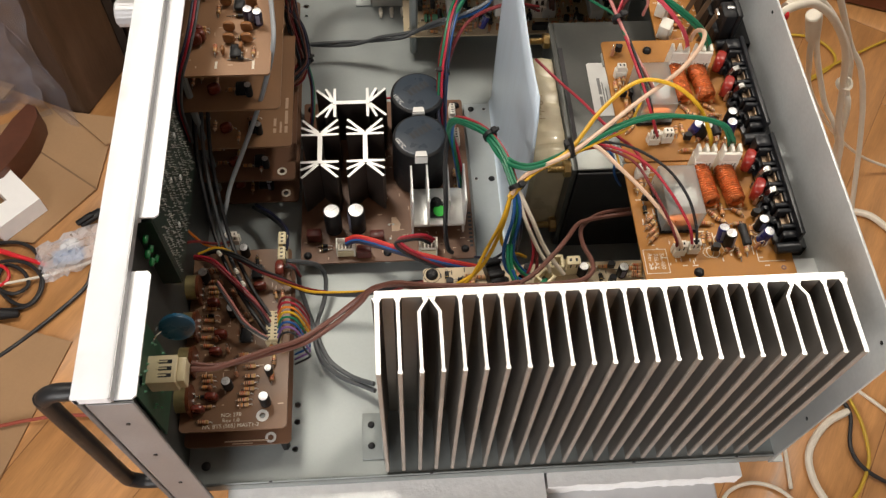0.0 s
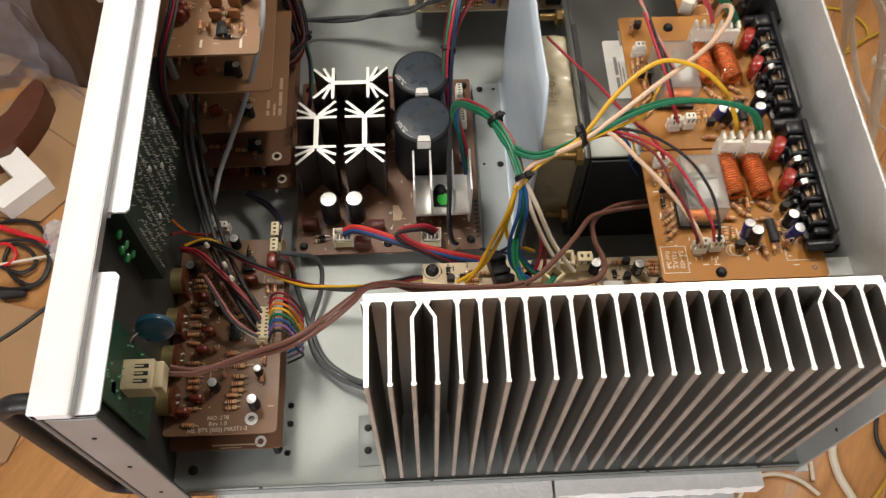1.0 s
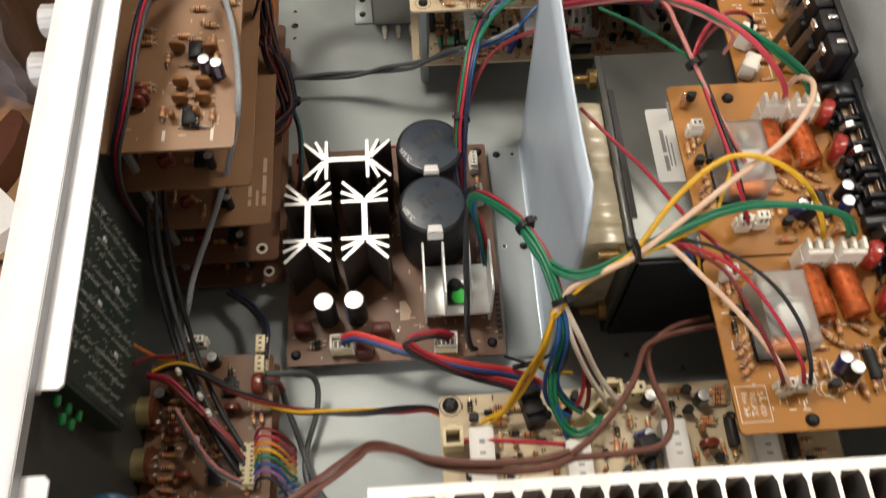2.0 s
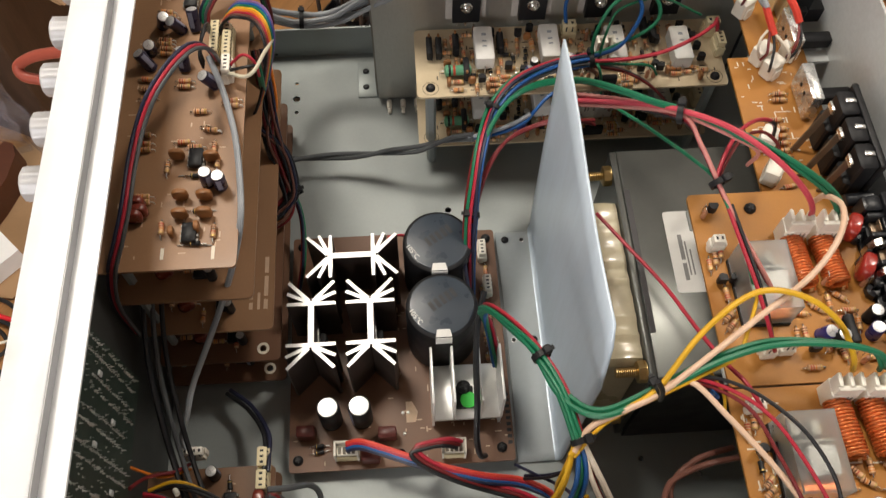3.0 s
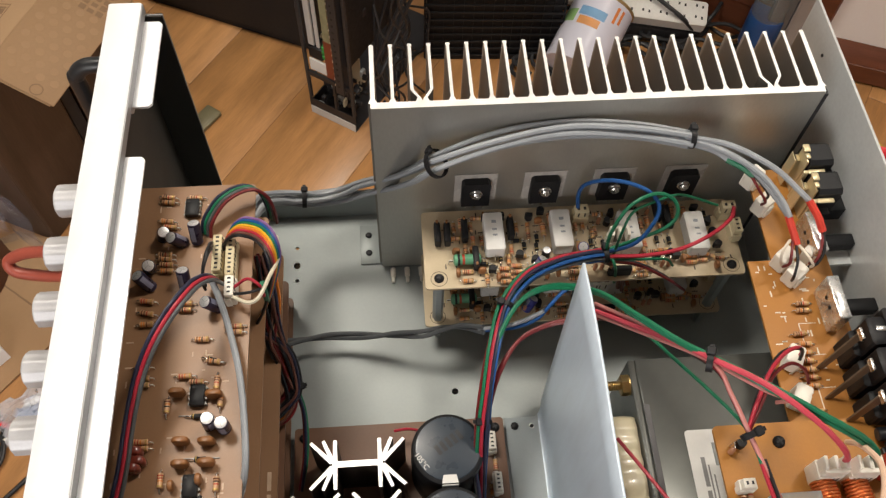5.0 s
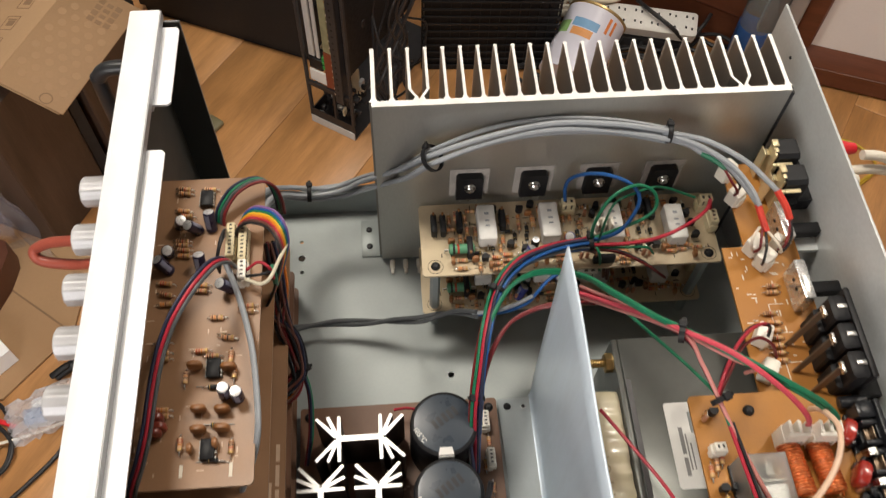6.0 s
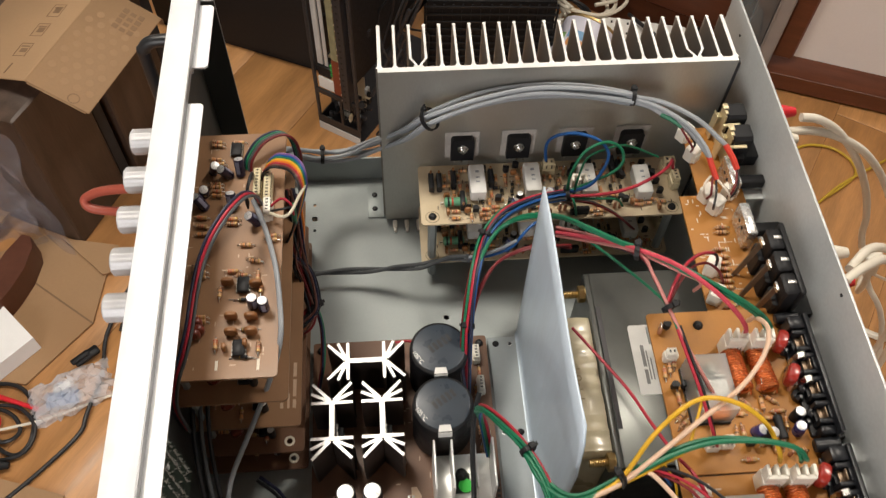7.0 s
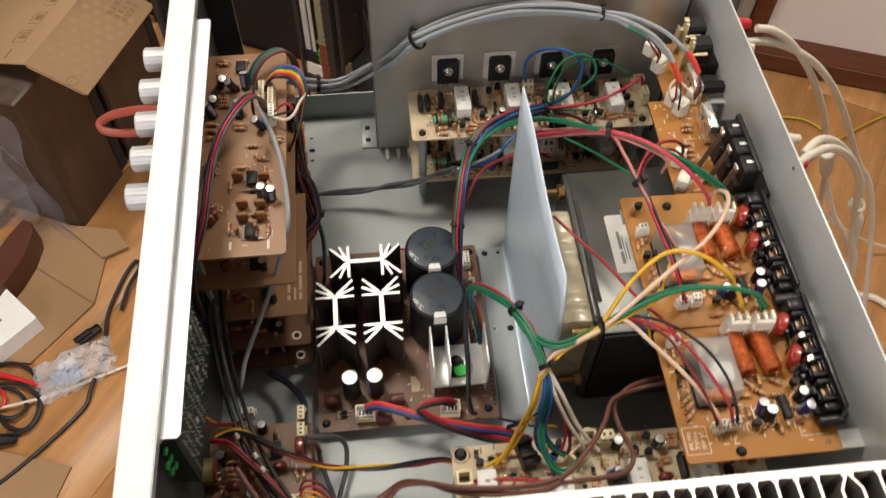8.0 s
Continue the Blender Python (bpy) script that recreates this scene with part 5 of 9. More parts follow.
shield = thing("steel_shield", "bent blue-grey steel shield plate standing beside the transformer", "shield plate")
plate = part("plate", shield_mesh(), shield)
thick = plate.modifiers.new("thickness", "SOLIDIFY")
thick.thickness, thick.offset = 0.0013, 1.0
peg = Shape().lathe([(0.0024, 0), (0.0026, 0.0006), (0.0012, 0.0016)], 10).mesh("flange_screw", BLACK)
for x, y in [(0.0796, 0.2567), (0.0908, 0.1855)]:
    part("flange_screw", peg, shield, pose(x, y, 0.0017))
bore = ring_mesh(0.0013, 0.0017, TIN, "flange_hole", 0.0002)
for x, y in [(0.0905, 0.2563), (0.0786, 0.1860)]:
    part("flange_hole", Shape().cyl((0, 0, -0.0001), (0, 0, 0.0001), 0.0013, 10).mesh("flange_hole", BLACK_SOFT), part("flange_hole", bore, shield, pose(x, y, 0.0018)))

trafo = thing("transformer", "mains transformer under a grey steel cover with a paper label", "transformer")
cov = Shape().box((0.1360, 0.1240, 0.0960), (0.2560, 0.2585, 0.0980), 0, 0.0005).box((0.1360, 0.2565, 0.0), (0.2560, 0.2585, 0.0965), 0, 0.0004)
cov.box((0.2540, 0.1245, 0.0), (0.2560, 0.2580, 0.0965))
part("cover", cov.mesh("cover", COVER), trafo, label="plain grey steel cover")
part("near_plate", Shape().box((0.1362, 0.1222, 0.0), (0.2558, 0.1240, 0.0955), 0, 0.0004).mesh("near_plate", LAM), trafo, label="black near end plate")
part("frame", Shape().box((0.1322, 0.1240, 0.0), (0.1358, 0.2585, 0.0978), 0, 0.0006).mesh("frame", COVER), trafo)
part("core", Shape().box((0.1380, 0.1260, 0.0), (0.2530, 0.2560, 0.0930)).mesh("core", LAM), trafo)
wd = Shape()
rnd = random.Random(8)
sec = [(0.1318, 0.0930), (0.1240, 0.0946), (0.1150, 0.0944), (0.1085, 0.0925), (0.1045, 0.0870), (0.1032, 0.0760), (0.1030, 0.0400), (0.1045, 0.0180), (0.1100, 0.0110), (0.1318, 0.0110)]
v, f, rows = [], [], 40
for i in range(rows + 1):
    y = 0.1345 + 0.0960 * i / rows
    end = min(1.0, min(i, rows - i) / 3.0) ** 0.5
    swell = 0.0006 * math.sin(i * 1.35) + 0.0005 * math.sin(i * 0.53 + 1) + rnd.uniform(-0.0007, 0.0007)
    for x, z in sec:
        v.append((0.1318 - (0.1318 - x) * (0.72 + 0.28 * end) * (1 + swell * 12), y, 0.052 + (z - 0.052) * (0.86 + 0.14 * end) + swell * (z > 0.08)))
k = len(sec)
for i in range(rows):
    f += [(i * k + j, i * k + j + 1, i * k + k + j + 1, i * k + k + j) for j in range(k - 1)]
f += [tuple(range(k)), tuple(range(rows * k + k - 1, rows * k - 1, -1))]
part("winding", wd.add(v, f).mesh("winding", WRAP, angle=60), trafo, label="cream winding under glossy clear tape")
# flat letters in darker cream: the shade of their relief is painted
lettering("winding_mark", "14-64", 0.0105, material("embossed_wrap", (0.40, 0.33, 0.20), 0.35, 0.0, 0.1, 100, 0.1), trafo, pose(0.1165, 0.1790, 0.0968, 0, 0, 90))
bolt = Shape().cyl((0, 0, 0), (-0.015, 0, 0), 0.0024, 10).lathe([(0.0056, 0), (0.0058, 0.0005), (0.0058, 0.0040), (0.0052, 0.0044)], 6, 0, pose(0, 0, 0, 0, -90))
bolt.lathe([(0.0058, 0), (0.0058, 0.0006)], 16, 0, pose(0.0002, 0, 0, 0, -90))
for i in range(10):
    bolt.lathe([(0.0024, 0), (0.0028, 0.0003), (0.0024, 0.0006)], 10, 0, pose(-0.0045 - i * 0.001, 0, 0, 0, -90))
bolt_mesh = bolt.mesh("bolt", BRASS)
part("cover_slot", Shape().box((0.1362, 0.1480, 0.0981), (0.1392, 0.2330, 0.0983)).mesh("cover_slot", LAM), trafo)
for y in (0.2465, 0.1300):
    for z in (0.0915, 0.020):
        part("bolt", bolt_mesh, trafo, pose(0.1318, y, z))
part("label", Shape().prism(rounded(0.1545, 0.1690, 0.188, 0.2175, 0.002), 0.0981, 0.0983).mesh("label", PAPER), trafo, label="worn white paper label")
bars("label_print", [(0.1600, 0.176, 0.1622, 0.186), (0.1600, 0.188, 0.1622, 0.203), (0.1630, 0.179, 0.1638, 0.199), (0.1650, 0.179, 0.1658, 0.194)], material("faded_print", (0.22, 0.215, 0.21), 0.7), trafo, Matrix.Translation((0, 0, 0.0984)))

# ---- relay boards ----
Z_R = 0.1280


def relay_parts(b, dy, seed):
    """The parts of one relay board; dy shifts them along the back panel."""
    s = lambda rows: [(r[0], r[1] + dy, *r[2:]) for r in rows]
    z = Z_R
    spread(b, s([(0.166, 0.0645, 43, 0.0114), (0.1655, 0.0601, 40, 0.0106), (0.1659, 0.0555, 42, 0.0106), (0.1657, 0.051, 43, 0.0109), (0.1619, 0.0875, -94, 0.0105), (0.1686, 0.094, -100, 0.0116), (0.1653, 0.0905, -95, 0.011), (0.2047, 0.0664, -49, 0.0101), (0.2202, 0.0675, -39, 0.0103), (0.1992, 0.0598, -8, 0.0078)]), RES, z)
    spread(b, s([(0.1951, 0.0487, -96, 0.0098), (0.1991, 0.0496, -88, 0.0067), (0.2255, 0.053, -97, 0.008), (0.2098, 0.0425, 37, 0.0079), (0.2144, 0.0388, -80, 0.0059), (0.2084, 0.0618, -32, 0.0083), (0.2198, 0.0419, -93, 0.007)]), RES, z)
    spread(b, s([(0.1649, 0.0777), (0.1709, 0.0778), (0.2002, 0.0409)]), TO92, z)
    spread(b, s([(0.2064, 0.0488)]), ECAP["blue"], z, lean=-12)
    spread(b, s([(0.21, 0.0447)]), ECAP["tall_black"], z, lean=-8)
    spread(b, s([(0.231, 0.0557)]), ECAP["mid_black"], z)
    spread(b, s([(0.2306, 0.0473)]), ECAP["blue"], z, lean=-8)
    spread(b, s([(0.2205, 0.0499, -87, 0.021)]), DIODE_BIG, z)
    spread(b, s([(x, y, 62) for x, y in [(0.2341, 0.0795), (0.2337, 0.1013)]]), FILM_RED, z)
    spread(b, s([(0.2324, 0.0977), (0.2329, 0.0731)]), UPRIGHT, z)
    spread(b, s([(0.2030, 0.0850, 5), (0.2182, 0.0850, 6)]), COIL, z, label="enamelled copper air coil")
    spread(b, s([(0.2035, 0.1008, 178), (0.2190, 0.1000, 177)]), PLUG2_BIG, z)
    spread(b, s([(0.1788, 0.0415), (0.1875, 0.0426)]), PLUG2, z)
    spread(b, s([(0.1665, 0.0975, 180)]), PLUG2, z)
    relay = part("relay", Shape().box((0.1705, 0.0545 + dy, z), (0.1935, 0.0900 + dy, z + 0.0028), 0, 0.0004).mesh("relay", BLACK), b, label="clear-cased relay on a black base")
    case = Shape()
    x0, y0, x1, y1, z0, z1, w = 0.1710, 0.0550 + dy, 0.1930, 0.0895 + dy, z + 0.0029, z + 0.0210, 0.0009
    for a, c in (((x0, y0, z0), (x0 + w, y1, z1)), ((x1 - w, y0, z0), (x1, y1, z1)), ((x0 + w, y0, z0), (x1 - w, y0 + w, z1)), ((x0 + w, y1 - w, z0), (x1 - w, y1, z1)),
                 ((x0 + w, y0 + w, z1 - w), (x1 - w, y1 - w, z1))):
        case.box(a, c)
    part("case", case.mesh("case", CLEAR), relay, label="clear plastic cover").visible_shadow = False
    part("coil_bobbin", Shape().box((0.1790, 0.0630 + dy, z + 0.003), (0.1912, 0.0755 + dy, z + 0.0180), 0, 0.001).mesh("coil_bobbin", material("grey_bobbin", (0.30, 0.29, 0.275), 0.5)), relay)
    part("relay_winding", Shape().cyl((0.1745, 0.0590 + dy, z + 0.0085), (0.1905, 0.0590 + dy, z + 0.0085), 0.0034, 12).mesh("relay_winding", COPPER), relay)
    part("contact_arm", Shape().box((0.1735, 0.0765 + dy, z + 0.003), (0.1905, 0.0775 + dy, z + 0.0185)).box((0.1740, 0.080 + dy, z + 0.003), (0.1775, 0.086 + dy, z + 0.017))
         .box((0.1830, 0.080 + dy, z + 0.003), (0.1865, 0.086 + dy, z + 0.017)).mesh("contact_arm", material("dull_relay_metal", (0.16, 0.15, 0.13), 0.55, 0.3)), relay)
    dashes(b, z, (0.160, 0.030 + dy, 0.238, 0.055 + dy), 24, SILK, seed)
    dashes(b, z, (0.1585, 0.060 + dy, 0.172, 0.1 + dy), 14, SILK, seed + 1)
    part("foil_mark", ring_mesh(0.0030, 0.0033, SILK), b, pose(0.1972, 0.0405 + dy, z))
    outline = Shape()
    for x0, y0, x1, y1 in ((0.1968, 0.0705, 0.2092, 0.0712), (0.2108, 0.0700, 0.2246, 0.0707), (0.2020, 0.0445, 0.2026, 0.0540), (0.2120, 0.0530, 0.2172, 0.0536), (0.2240, 0.0380, 0.2246, 0.0440), (0.2260, 0.0330, 0.2420, 0.0335),
                           (0.2260, 0.0335, 0.2265, 0.0430), (0.1765, 0.0350, 0.1771, 0.0372), (0.1795, 0.0350, 0.1801, 0.0372), (0.1850, 0.0350, 0.1856, 0.0372), (0.1882, 0.0350, 0.1888, 0.0372), (0.1680, 0.0990, 0.1790, 0.0996)):
        outline.box((x0, y0 + dy, z + 0.00001), (x1, y1 + dy, z + 0.00007))
    for x, y in ((0.2002, 0.0409), (0.2064, 0.0488), (0.2100, 0.0447), (0.2310, 0.0557), (0.2306, 0.0473)):
        outline.lathe([(0.0042, z + 0.00001), (0.0042, z + 0.00006)], 16, 0, Matrix.Translation((x, y + dy, 0)))
        outline.lathe([(0.0037, z + 0.00002), (0.0037, z + 0.00008)], 16, 1, Matrix.Translation((x, y + dy, 0)))
    tagged(part("printed_outline", outline.mesh("printed_outline", SILK, PCB_ORANGE), b), kind="stuff")


def terminal_block(b, y0, y1, ways, name="speaker_terminal"):
    """Black push terminals: an upright plate with a row of hollow cells, bright folded clips, rounded heels and round end posts."""
    z0, top, x = Z_R - 0.001, 0.1440, 0.2478
    s = Shape().box((x, y0 - 0.0015, 0.112), (x + 0.0026, y1 + 0.0020, top + 0.0010), 0, 0.0005).box((x + 0.0006, y0 + 0.003, 0.110), (0.2620, y1 - 0.003, 0.1200))
    s.box((x - 0.0105, y0 + 0.001, z0), (x, y1 - 0.001, z0 + 0.0040), 0, 0.0004)
    s.box((x - 0.0090, y1 - 0.0065, z0 + 0.003), (x + 0.0002, y1 + 0.0015, top - 0.0010), 0, 0.0008)
    s.box((x - 0.0082, y0 - 0.0005, z0 + 0.003), (x + 0.0002, y0 + 0.0040, top - 0.0040), 0, 0.0008)
    ob = part(name, s.mesh(name, TERMINAL), b, label="black push-in terminal block")
    step = (y1 - y0 - 0.0105) / ways
    h, d = top - 0.0018, step * 0.5 - 0.0012
    cell = Shape().box((x - 0.0084, d - 0.0026, z0 + 0.003), (x + 0.0003, d, h), 0, 0.0005).box((x - 0.0084, -d, z0 + 0.003), (x + 0.0003, -d + 0.0026, h - 0.0012), 0, 0.0005)
    cell.box((x - 0.0016, -d + 0.0026, z0 + 0.003), (x + 0.0003, d - 0.0026, h - 0.0006), 0, 0.0003).box((x - 0.0080, -d + 0.0020, z0 + 0.003), (x - 0.0016, d - 0.0020, h - 0.0068), 1)
    cell_mesh = cell.mesh("terminal_cell", TERMINAL, BLACK)
    leaf = Shape().box((x - 0.0062, -d + 0.0032, h - 0.0066), (x - 0.0026, d - 0.0030, h - 0.0048), 0, 0.0003).box((x - 0.0032, -d + 0.0032, h - 0.0049), (x - 0.0024, d - 0.0030, h - 0.0016), 0, 0.0002)
    leaf_mesh = leaf.mesh("clip_leaf", BRONZE)
    a = [(x - 0.0104, z0 + 0.0030), (x - 0.0100, z0 + 0.0098), (x - 0.0088, z0 + 0.0142), (x - 0.0064, z0 + 0.0158), (x - 0.0046, z0 + 0.0140), (x - 0.0052, z0 + 0.0112)]
    fold = Shape()
    for (xa, za), (xb, zb) in zip(a, a[1:]):
        n = Vector((za - zb, xb - xa)).normalized() * 0.0005
        v = [(px + sg * n.x, py, pz + sg * n.y) for py in (-0.0017, 0.0017) for (px, pz), sg in (((xa, za), -1), ((xa, za), 1), ((xb, zb), 1), ((xb, zb), -1))]
        fold.add(v, [(0, 1, 2, 3), (7, 6, 5, 4), (0, 4, 5, 1), (1, 5, 6, 2), (2, 6, 7, 3), (3, 7, 4, 0)])
    clip_mesh = fold.mesh("spring_clip", TIN, angle=60)
    heel = Shape().box((x - 0.0150, -0.0044, z0), (x - 0.0084, 0.0030, z0 + 0.0078), 0, 0.0022).box((x - 0.0120, -0.0012, z0 + 0.0060), (x - 0.0084, 0.0044, z0 + 0.0112), 0, 0.0014).mesh("terminal_heel", TERMINAL)
    for i in range(ways):
        y = y0 + 0.0040 + (i + 0.5) * step
        part("terminal_cell", cell_mesh, ob, Matrix.Translation((0, y, 0)))
        part("terminal_heel", heel, ob, Matrix.Translation((0, y, 0)))
        part("clip_leaf", leaf_mesh, ob, Matrix.Translation((0, y, 0)))
        if i in (1, 2):
            part("spring_clip", clip_mesh, ob, Matrix.Translation((0, y + 0.0050, 0)))
    for y in (y0 - 0.0046, y1 + 0.0046):
        part("end_post", Shape().cyl((x - 0.0125, y, z0 + 0.0064), (x + 0.0018, y, z0 + 0.0078), 0.0033, 16, 0, None, 0.0006).mesh("end_post", TERMINAL), ob)
    return ob


BRONZE = material("bronze_spring", (0.21, 0.15, 0.10), 0.38, 0.6, 0.15, 100, 0.05)
RELAY_BITS = RES[:4] + [UPRIGHT, UPRIGHT, DIODE, TO92]
ra = thing("relay_board", "orange relay circuit board with copper coils and speaker terminals", "circuit board", group="relay boards")
board_plate(ra, rounded(0.1568, 0.0230, 0.2470, 0.1068, 0.0025), Z_R, PCB_ORANGE)
relay_parts(ra, 0.0, 20)
terminal_block(ra, 0.0430, 0.1135, 4)
part("screw", SCREW, ra, pose(0.1887, 0.0274, Z_R))
frame_box = Shape()
for a, c in (((-0.0070, -0.0082, 0), (0.0070, -0.0078, 0.0001)), ((-0.0070, 0.0078, 0), (0.0070, 0.0082, 0.0001)), ((-0.0070, -0.0078, 0), (-0.0066, 0.0078, 0.0001)), ((0.0066, -0.0078, 0), (0.0070, 0.0078, 0.0001))):
    frame_box.box(a, c)
px, py = (0.1651, 0.036)
part("print_frame", frame_box.mesh("print_frame", SILK), ra, pose(px, py, Z_R + 0.00005))
lettering("board_print", "SA-400\nRELAY\nRev 2.3", 0.0036, SILK, ra, pose(px, py, Z_R + 0.0001, 0, 0, -92))
part("tooling_hole", ring_mesh(0.0006, 0.0016, BAND_BROWN), ra, pose(0.2400, 0.0285, Z_R))
fill_board(ra, Z_R, 0.196, 0.034, 0.232, 0.076, RELAY_BITS, 10, 7, 0.0060)
fill_board(ra, Z_R, 0.162, 0.050, 0.170, 0.100, RELAY_BITS, 8, 8, 0.0050)
rb = thing("relay_board", "orange relay circuit board screwed down beside the input board", "circuit board", group="relay boards")
board_plate(rb, rounded(0.1585, 0.1078, 0.2475, 0.2095, 0.0025), Z_R + 0.0004, PCB_ORANGE)
relay_parts(rb, 0.0815, 40)
terminal_block(rb, 0.1240, 0.1945, 4)
part("screw", SCREW, rb, pose(0.1891, 0.1998, Z_R + 0.0004))
fill_board(rb, Z_R + 0.0004, 0.196, 0.114, 0.232, 0.158, RELAY_BITS, 12, 9, 0.0060)
fill_board(rb, Z_R + 0.0004, 0.163, 0.130, 0.170, 0.200, RELAY_BITS, 14, 10, 0.0050)
for b, y0, y1 in ((ra, 0.024, 0.105), (rb, 0.110, 0.204)):
    for ya0 in (y0 + 0.001, y1 - 0.012):
        part("bracket", Shape().box((0.1585, ya0, 0.1225), (0.2620, ya0 + 0.011, 0.1240)).mesh("bracket", STEEL_BACK), b)
    for x, y in ((0.1888, y0 + 0.0045), (0.165, y1 - 0.006), (0.235, y0 + 0.006)):
        standoff(b, x, y, 0.1240, Z_R - 0.0015, 0.0025)

# ---- power amplifier boards ----
Z_B = 0.0772


def cement_mesh():
    s = Shape().box((-0.0058, -0.0130, 0.0012), (0.0058, 0.0130, 0.0125), 0, 0.0009)
    for sy in (-1, 1):
        s.tube([(0, sy * 0.0122, 0.005), (0, sy * 0.0140, 0.005), (0, sy * 0.0145, 0.004), (0, sy * 0.0145, 0)], 0.0004, 5, 1, 1, False)
    for y, w in ((-0.004, 0.0012), (0.0, 0.0012), (0.005, 0.0020)):
        s.box((-0.0012, y, 0.0125), (0.0016, y + w, 0.01256), 2)
    return s.mesh("cement_resistor", CERAMIC, TIN, WIRES["grey"])


CEMENT = cement_mesh()
STICK = Shape().box((-0.0019, -0.0070, 0.0008), (0.0019, 0.0070, 0.0085), 0, 0.0008).cyl((0, 0.0062, 0.0085), (0, 0.0062, 0.0105), 0.0008, 6, 1).mesh("driver_transistor", BLACK, TAN_DISC)


def amp_parts(b, z):
    spread(b, [(0.0693, 0.3500), (0.1105, 0.3500), (0.1515, 0.3470), (0.1923, 0.3440)], CEMENT, z, label="white ceramic power resistor")
    spread(b, [(0.0354, 0.3534), (0.0413, 0.3531), (0.0521, 0.3552), (0.0803, 0.3553), (0.1779, 0.3593)], STICK, z)
    spread(b, [(0.0522, 0.3352, 1, 0.0217)], RES_2W, z, label="green power resistor")
    spread(b, [(0.0521, 0.3281, -1, 0.0174), (0.0516, 0.322, -1, 0.0174), (0.0815, 0.3306, 0, 0.0092), (0.0811, 0.3265, 0, 0.0092), (0.0807, 0.3225, 0, 0.0092), (0.0851, 0.3368, 3, 0.0102), (0.0913, 0.3571, -94, 0.0139), (0.0569, 0.3491, -89, 0.0121), (0.0622, 0.3488, -91, 0.0121)], RES, z)
    spread(b, [(0.1895, 0.3354, -3, 0.0102), (0.1887, 0.3313, -3, 0.0102), (0.1879, 0.3272, -3, 0.0101), (0.1571, 0.327, -6, 0.0105), (0.1308, 0.3502, -90, 0.0149), (0.1827, 0.3591, -86, 0.0137), (0.2, 0.3315, -24, 0.0073), (0.1495, 0.3236, -9, 0.0092), (0.05, 0.3619, -90, 0.0108)], RES, z)
    spread(b, [(0.1007, 0.3547, -90, 0.0144), (0.1058, 0.3617, -90, 0.0141), (0.1903, 0.362, -93, 0.0126), (0.0812, 0.3614, -91, 0.0108), (0.1663, 0.3559, -88, 0.0108)], RES_MID, z)
    spread(b, [(0.0666, 0.3268), (0.1781, 0.3301), (0.2051, 0.3365)], TO92, z)
    spread(b, [(0.0995, 0.3353)], ECAP["small_black"], z)
    spread(b, [(0.0921, 0.3264), (0.1246, 0.3423)], ECAP["blue"], z, lean=-32)
    spread(b, [(x, y, 0) for x, y in [(0.1243, 0.3621), (0.2158, 0.3601)]], PLUG2_CREAM, z)
    spread(b, [(x, y, 90) for x, y in [(0.2181, 0.3464)]], PLUG3_CREAM, z)
    spread(b, [(0.1426, 0.3398)], PLUG2_BIG, z)
    spread(b, [(0.0347, 0.3253), (0.2128, 0.3249)], SCREW, z)
    for i, x in enumerate((0.0693, 0.1105, 0.1515)):
        spread(b, [(x + 0.0105, 0.3560, 90), (x + 0.0150, 0.3570, 90), (x + 0.0105, 0.3420, 90), (x + 0.0220, 0.3520, 90)], RES, z)
        spread(b, [(x + 0.0185, 0.3440, 90), (x + 0.0260, 0.3430, 90)], DIODE, z)
        spread(b, [(x + 0.0145, 0.3360 - 0.003 * i), (x + 0.0235, 0.3320)], TO92, z)
        spread(b, [(x + 0.0050, 0.3290 - 0.0045 * j, 0) for j in range(3)], RES, z)
        spread(b, [(x + 0.0180 + 0.004 * j, 0.3260, 90) for j in range(2)], UPRIGHT, z)
    spread(b, [(0.0405 + 0.0052 * j, 0.3590, 90) for j in range(4)], RES, z)
    spread(b, [(0.046, 0.3415), (0.0565, 0.3420)], DISC_SMALL, z)
    dashes(b, z, (0.034, 0.320, 0.215, 0.368), 110, SILK_DARK, 31)
    for x in (0.0347, 0.2128):
        part("screw_outline", ring_mesh(0.0048, 0.0051, SILK_DARK), b, pose(x, 0.3251, z))


amp = thing("amplifier_board", "cream power amplifier circuit board crowded with white resistors", "circuit board", group="amplifier boards")
board_plate(amp, rounded(0.0262, 0.3185, 0.2205, 0.3725, 0.0025), Z_B, PCB_CREAM)
amp_parts(amp, Z_B)
fill_board(amp, Z_B, 0.046, 0.322, 0.206, 0.366, RES[:3] + [DIODE, DIODE, TO92, TO92, UPRIGHT, UPRIGHT, DISC_SMALL, STICK], 60, 5)
lower_amp = copy_thing(amp, Matrix.Translation((0.0003, 0.0003, -0.0525)))
for x in (0.0347, 0.2128):
    standoff(amp, x, 0.3251, 0.0249, Z_B - 0.0016, 0.0034)
    standoff(lower_amp, x, 0.3251, 0.0525, Z_B - 0.0016, 0.0034)


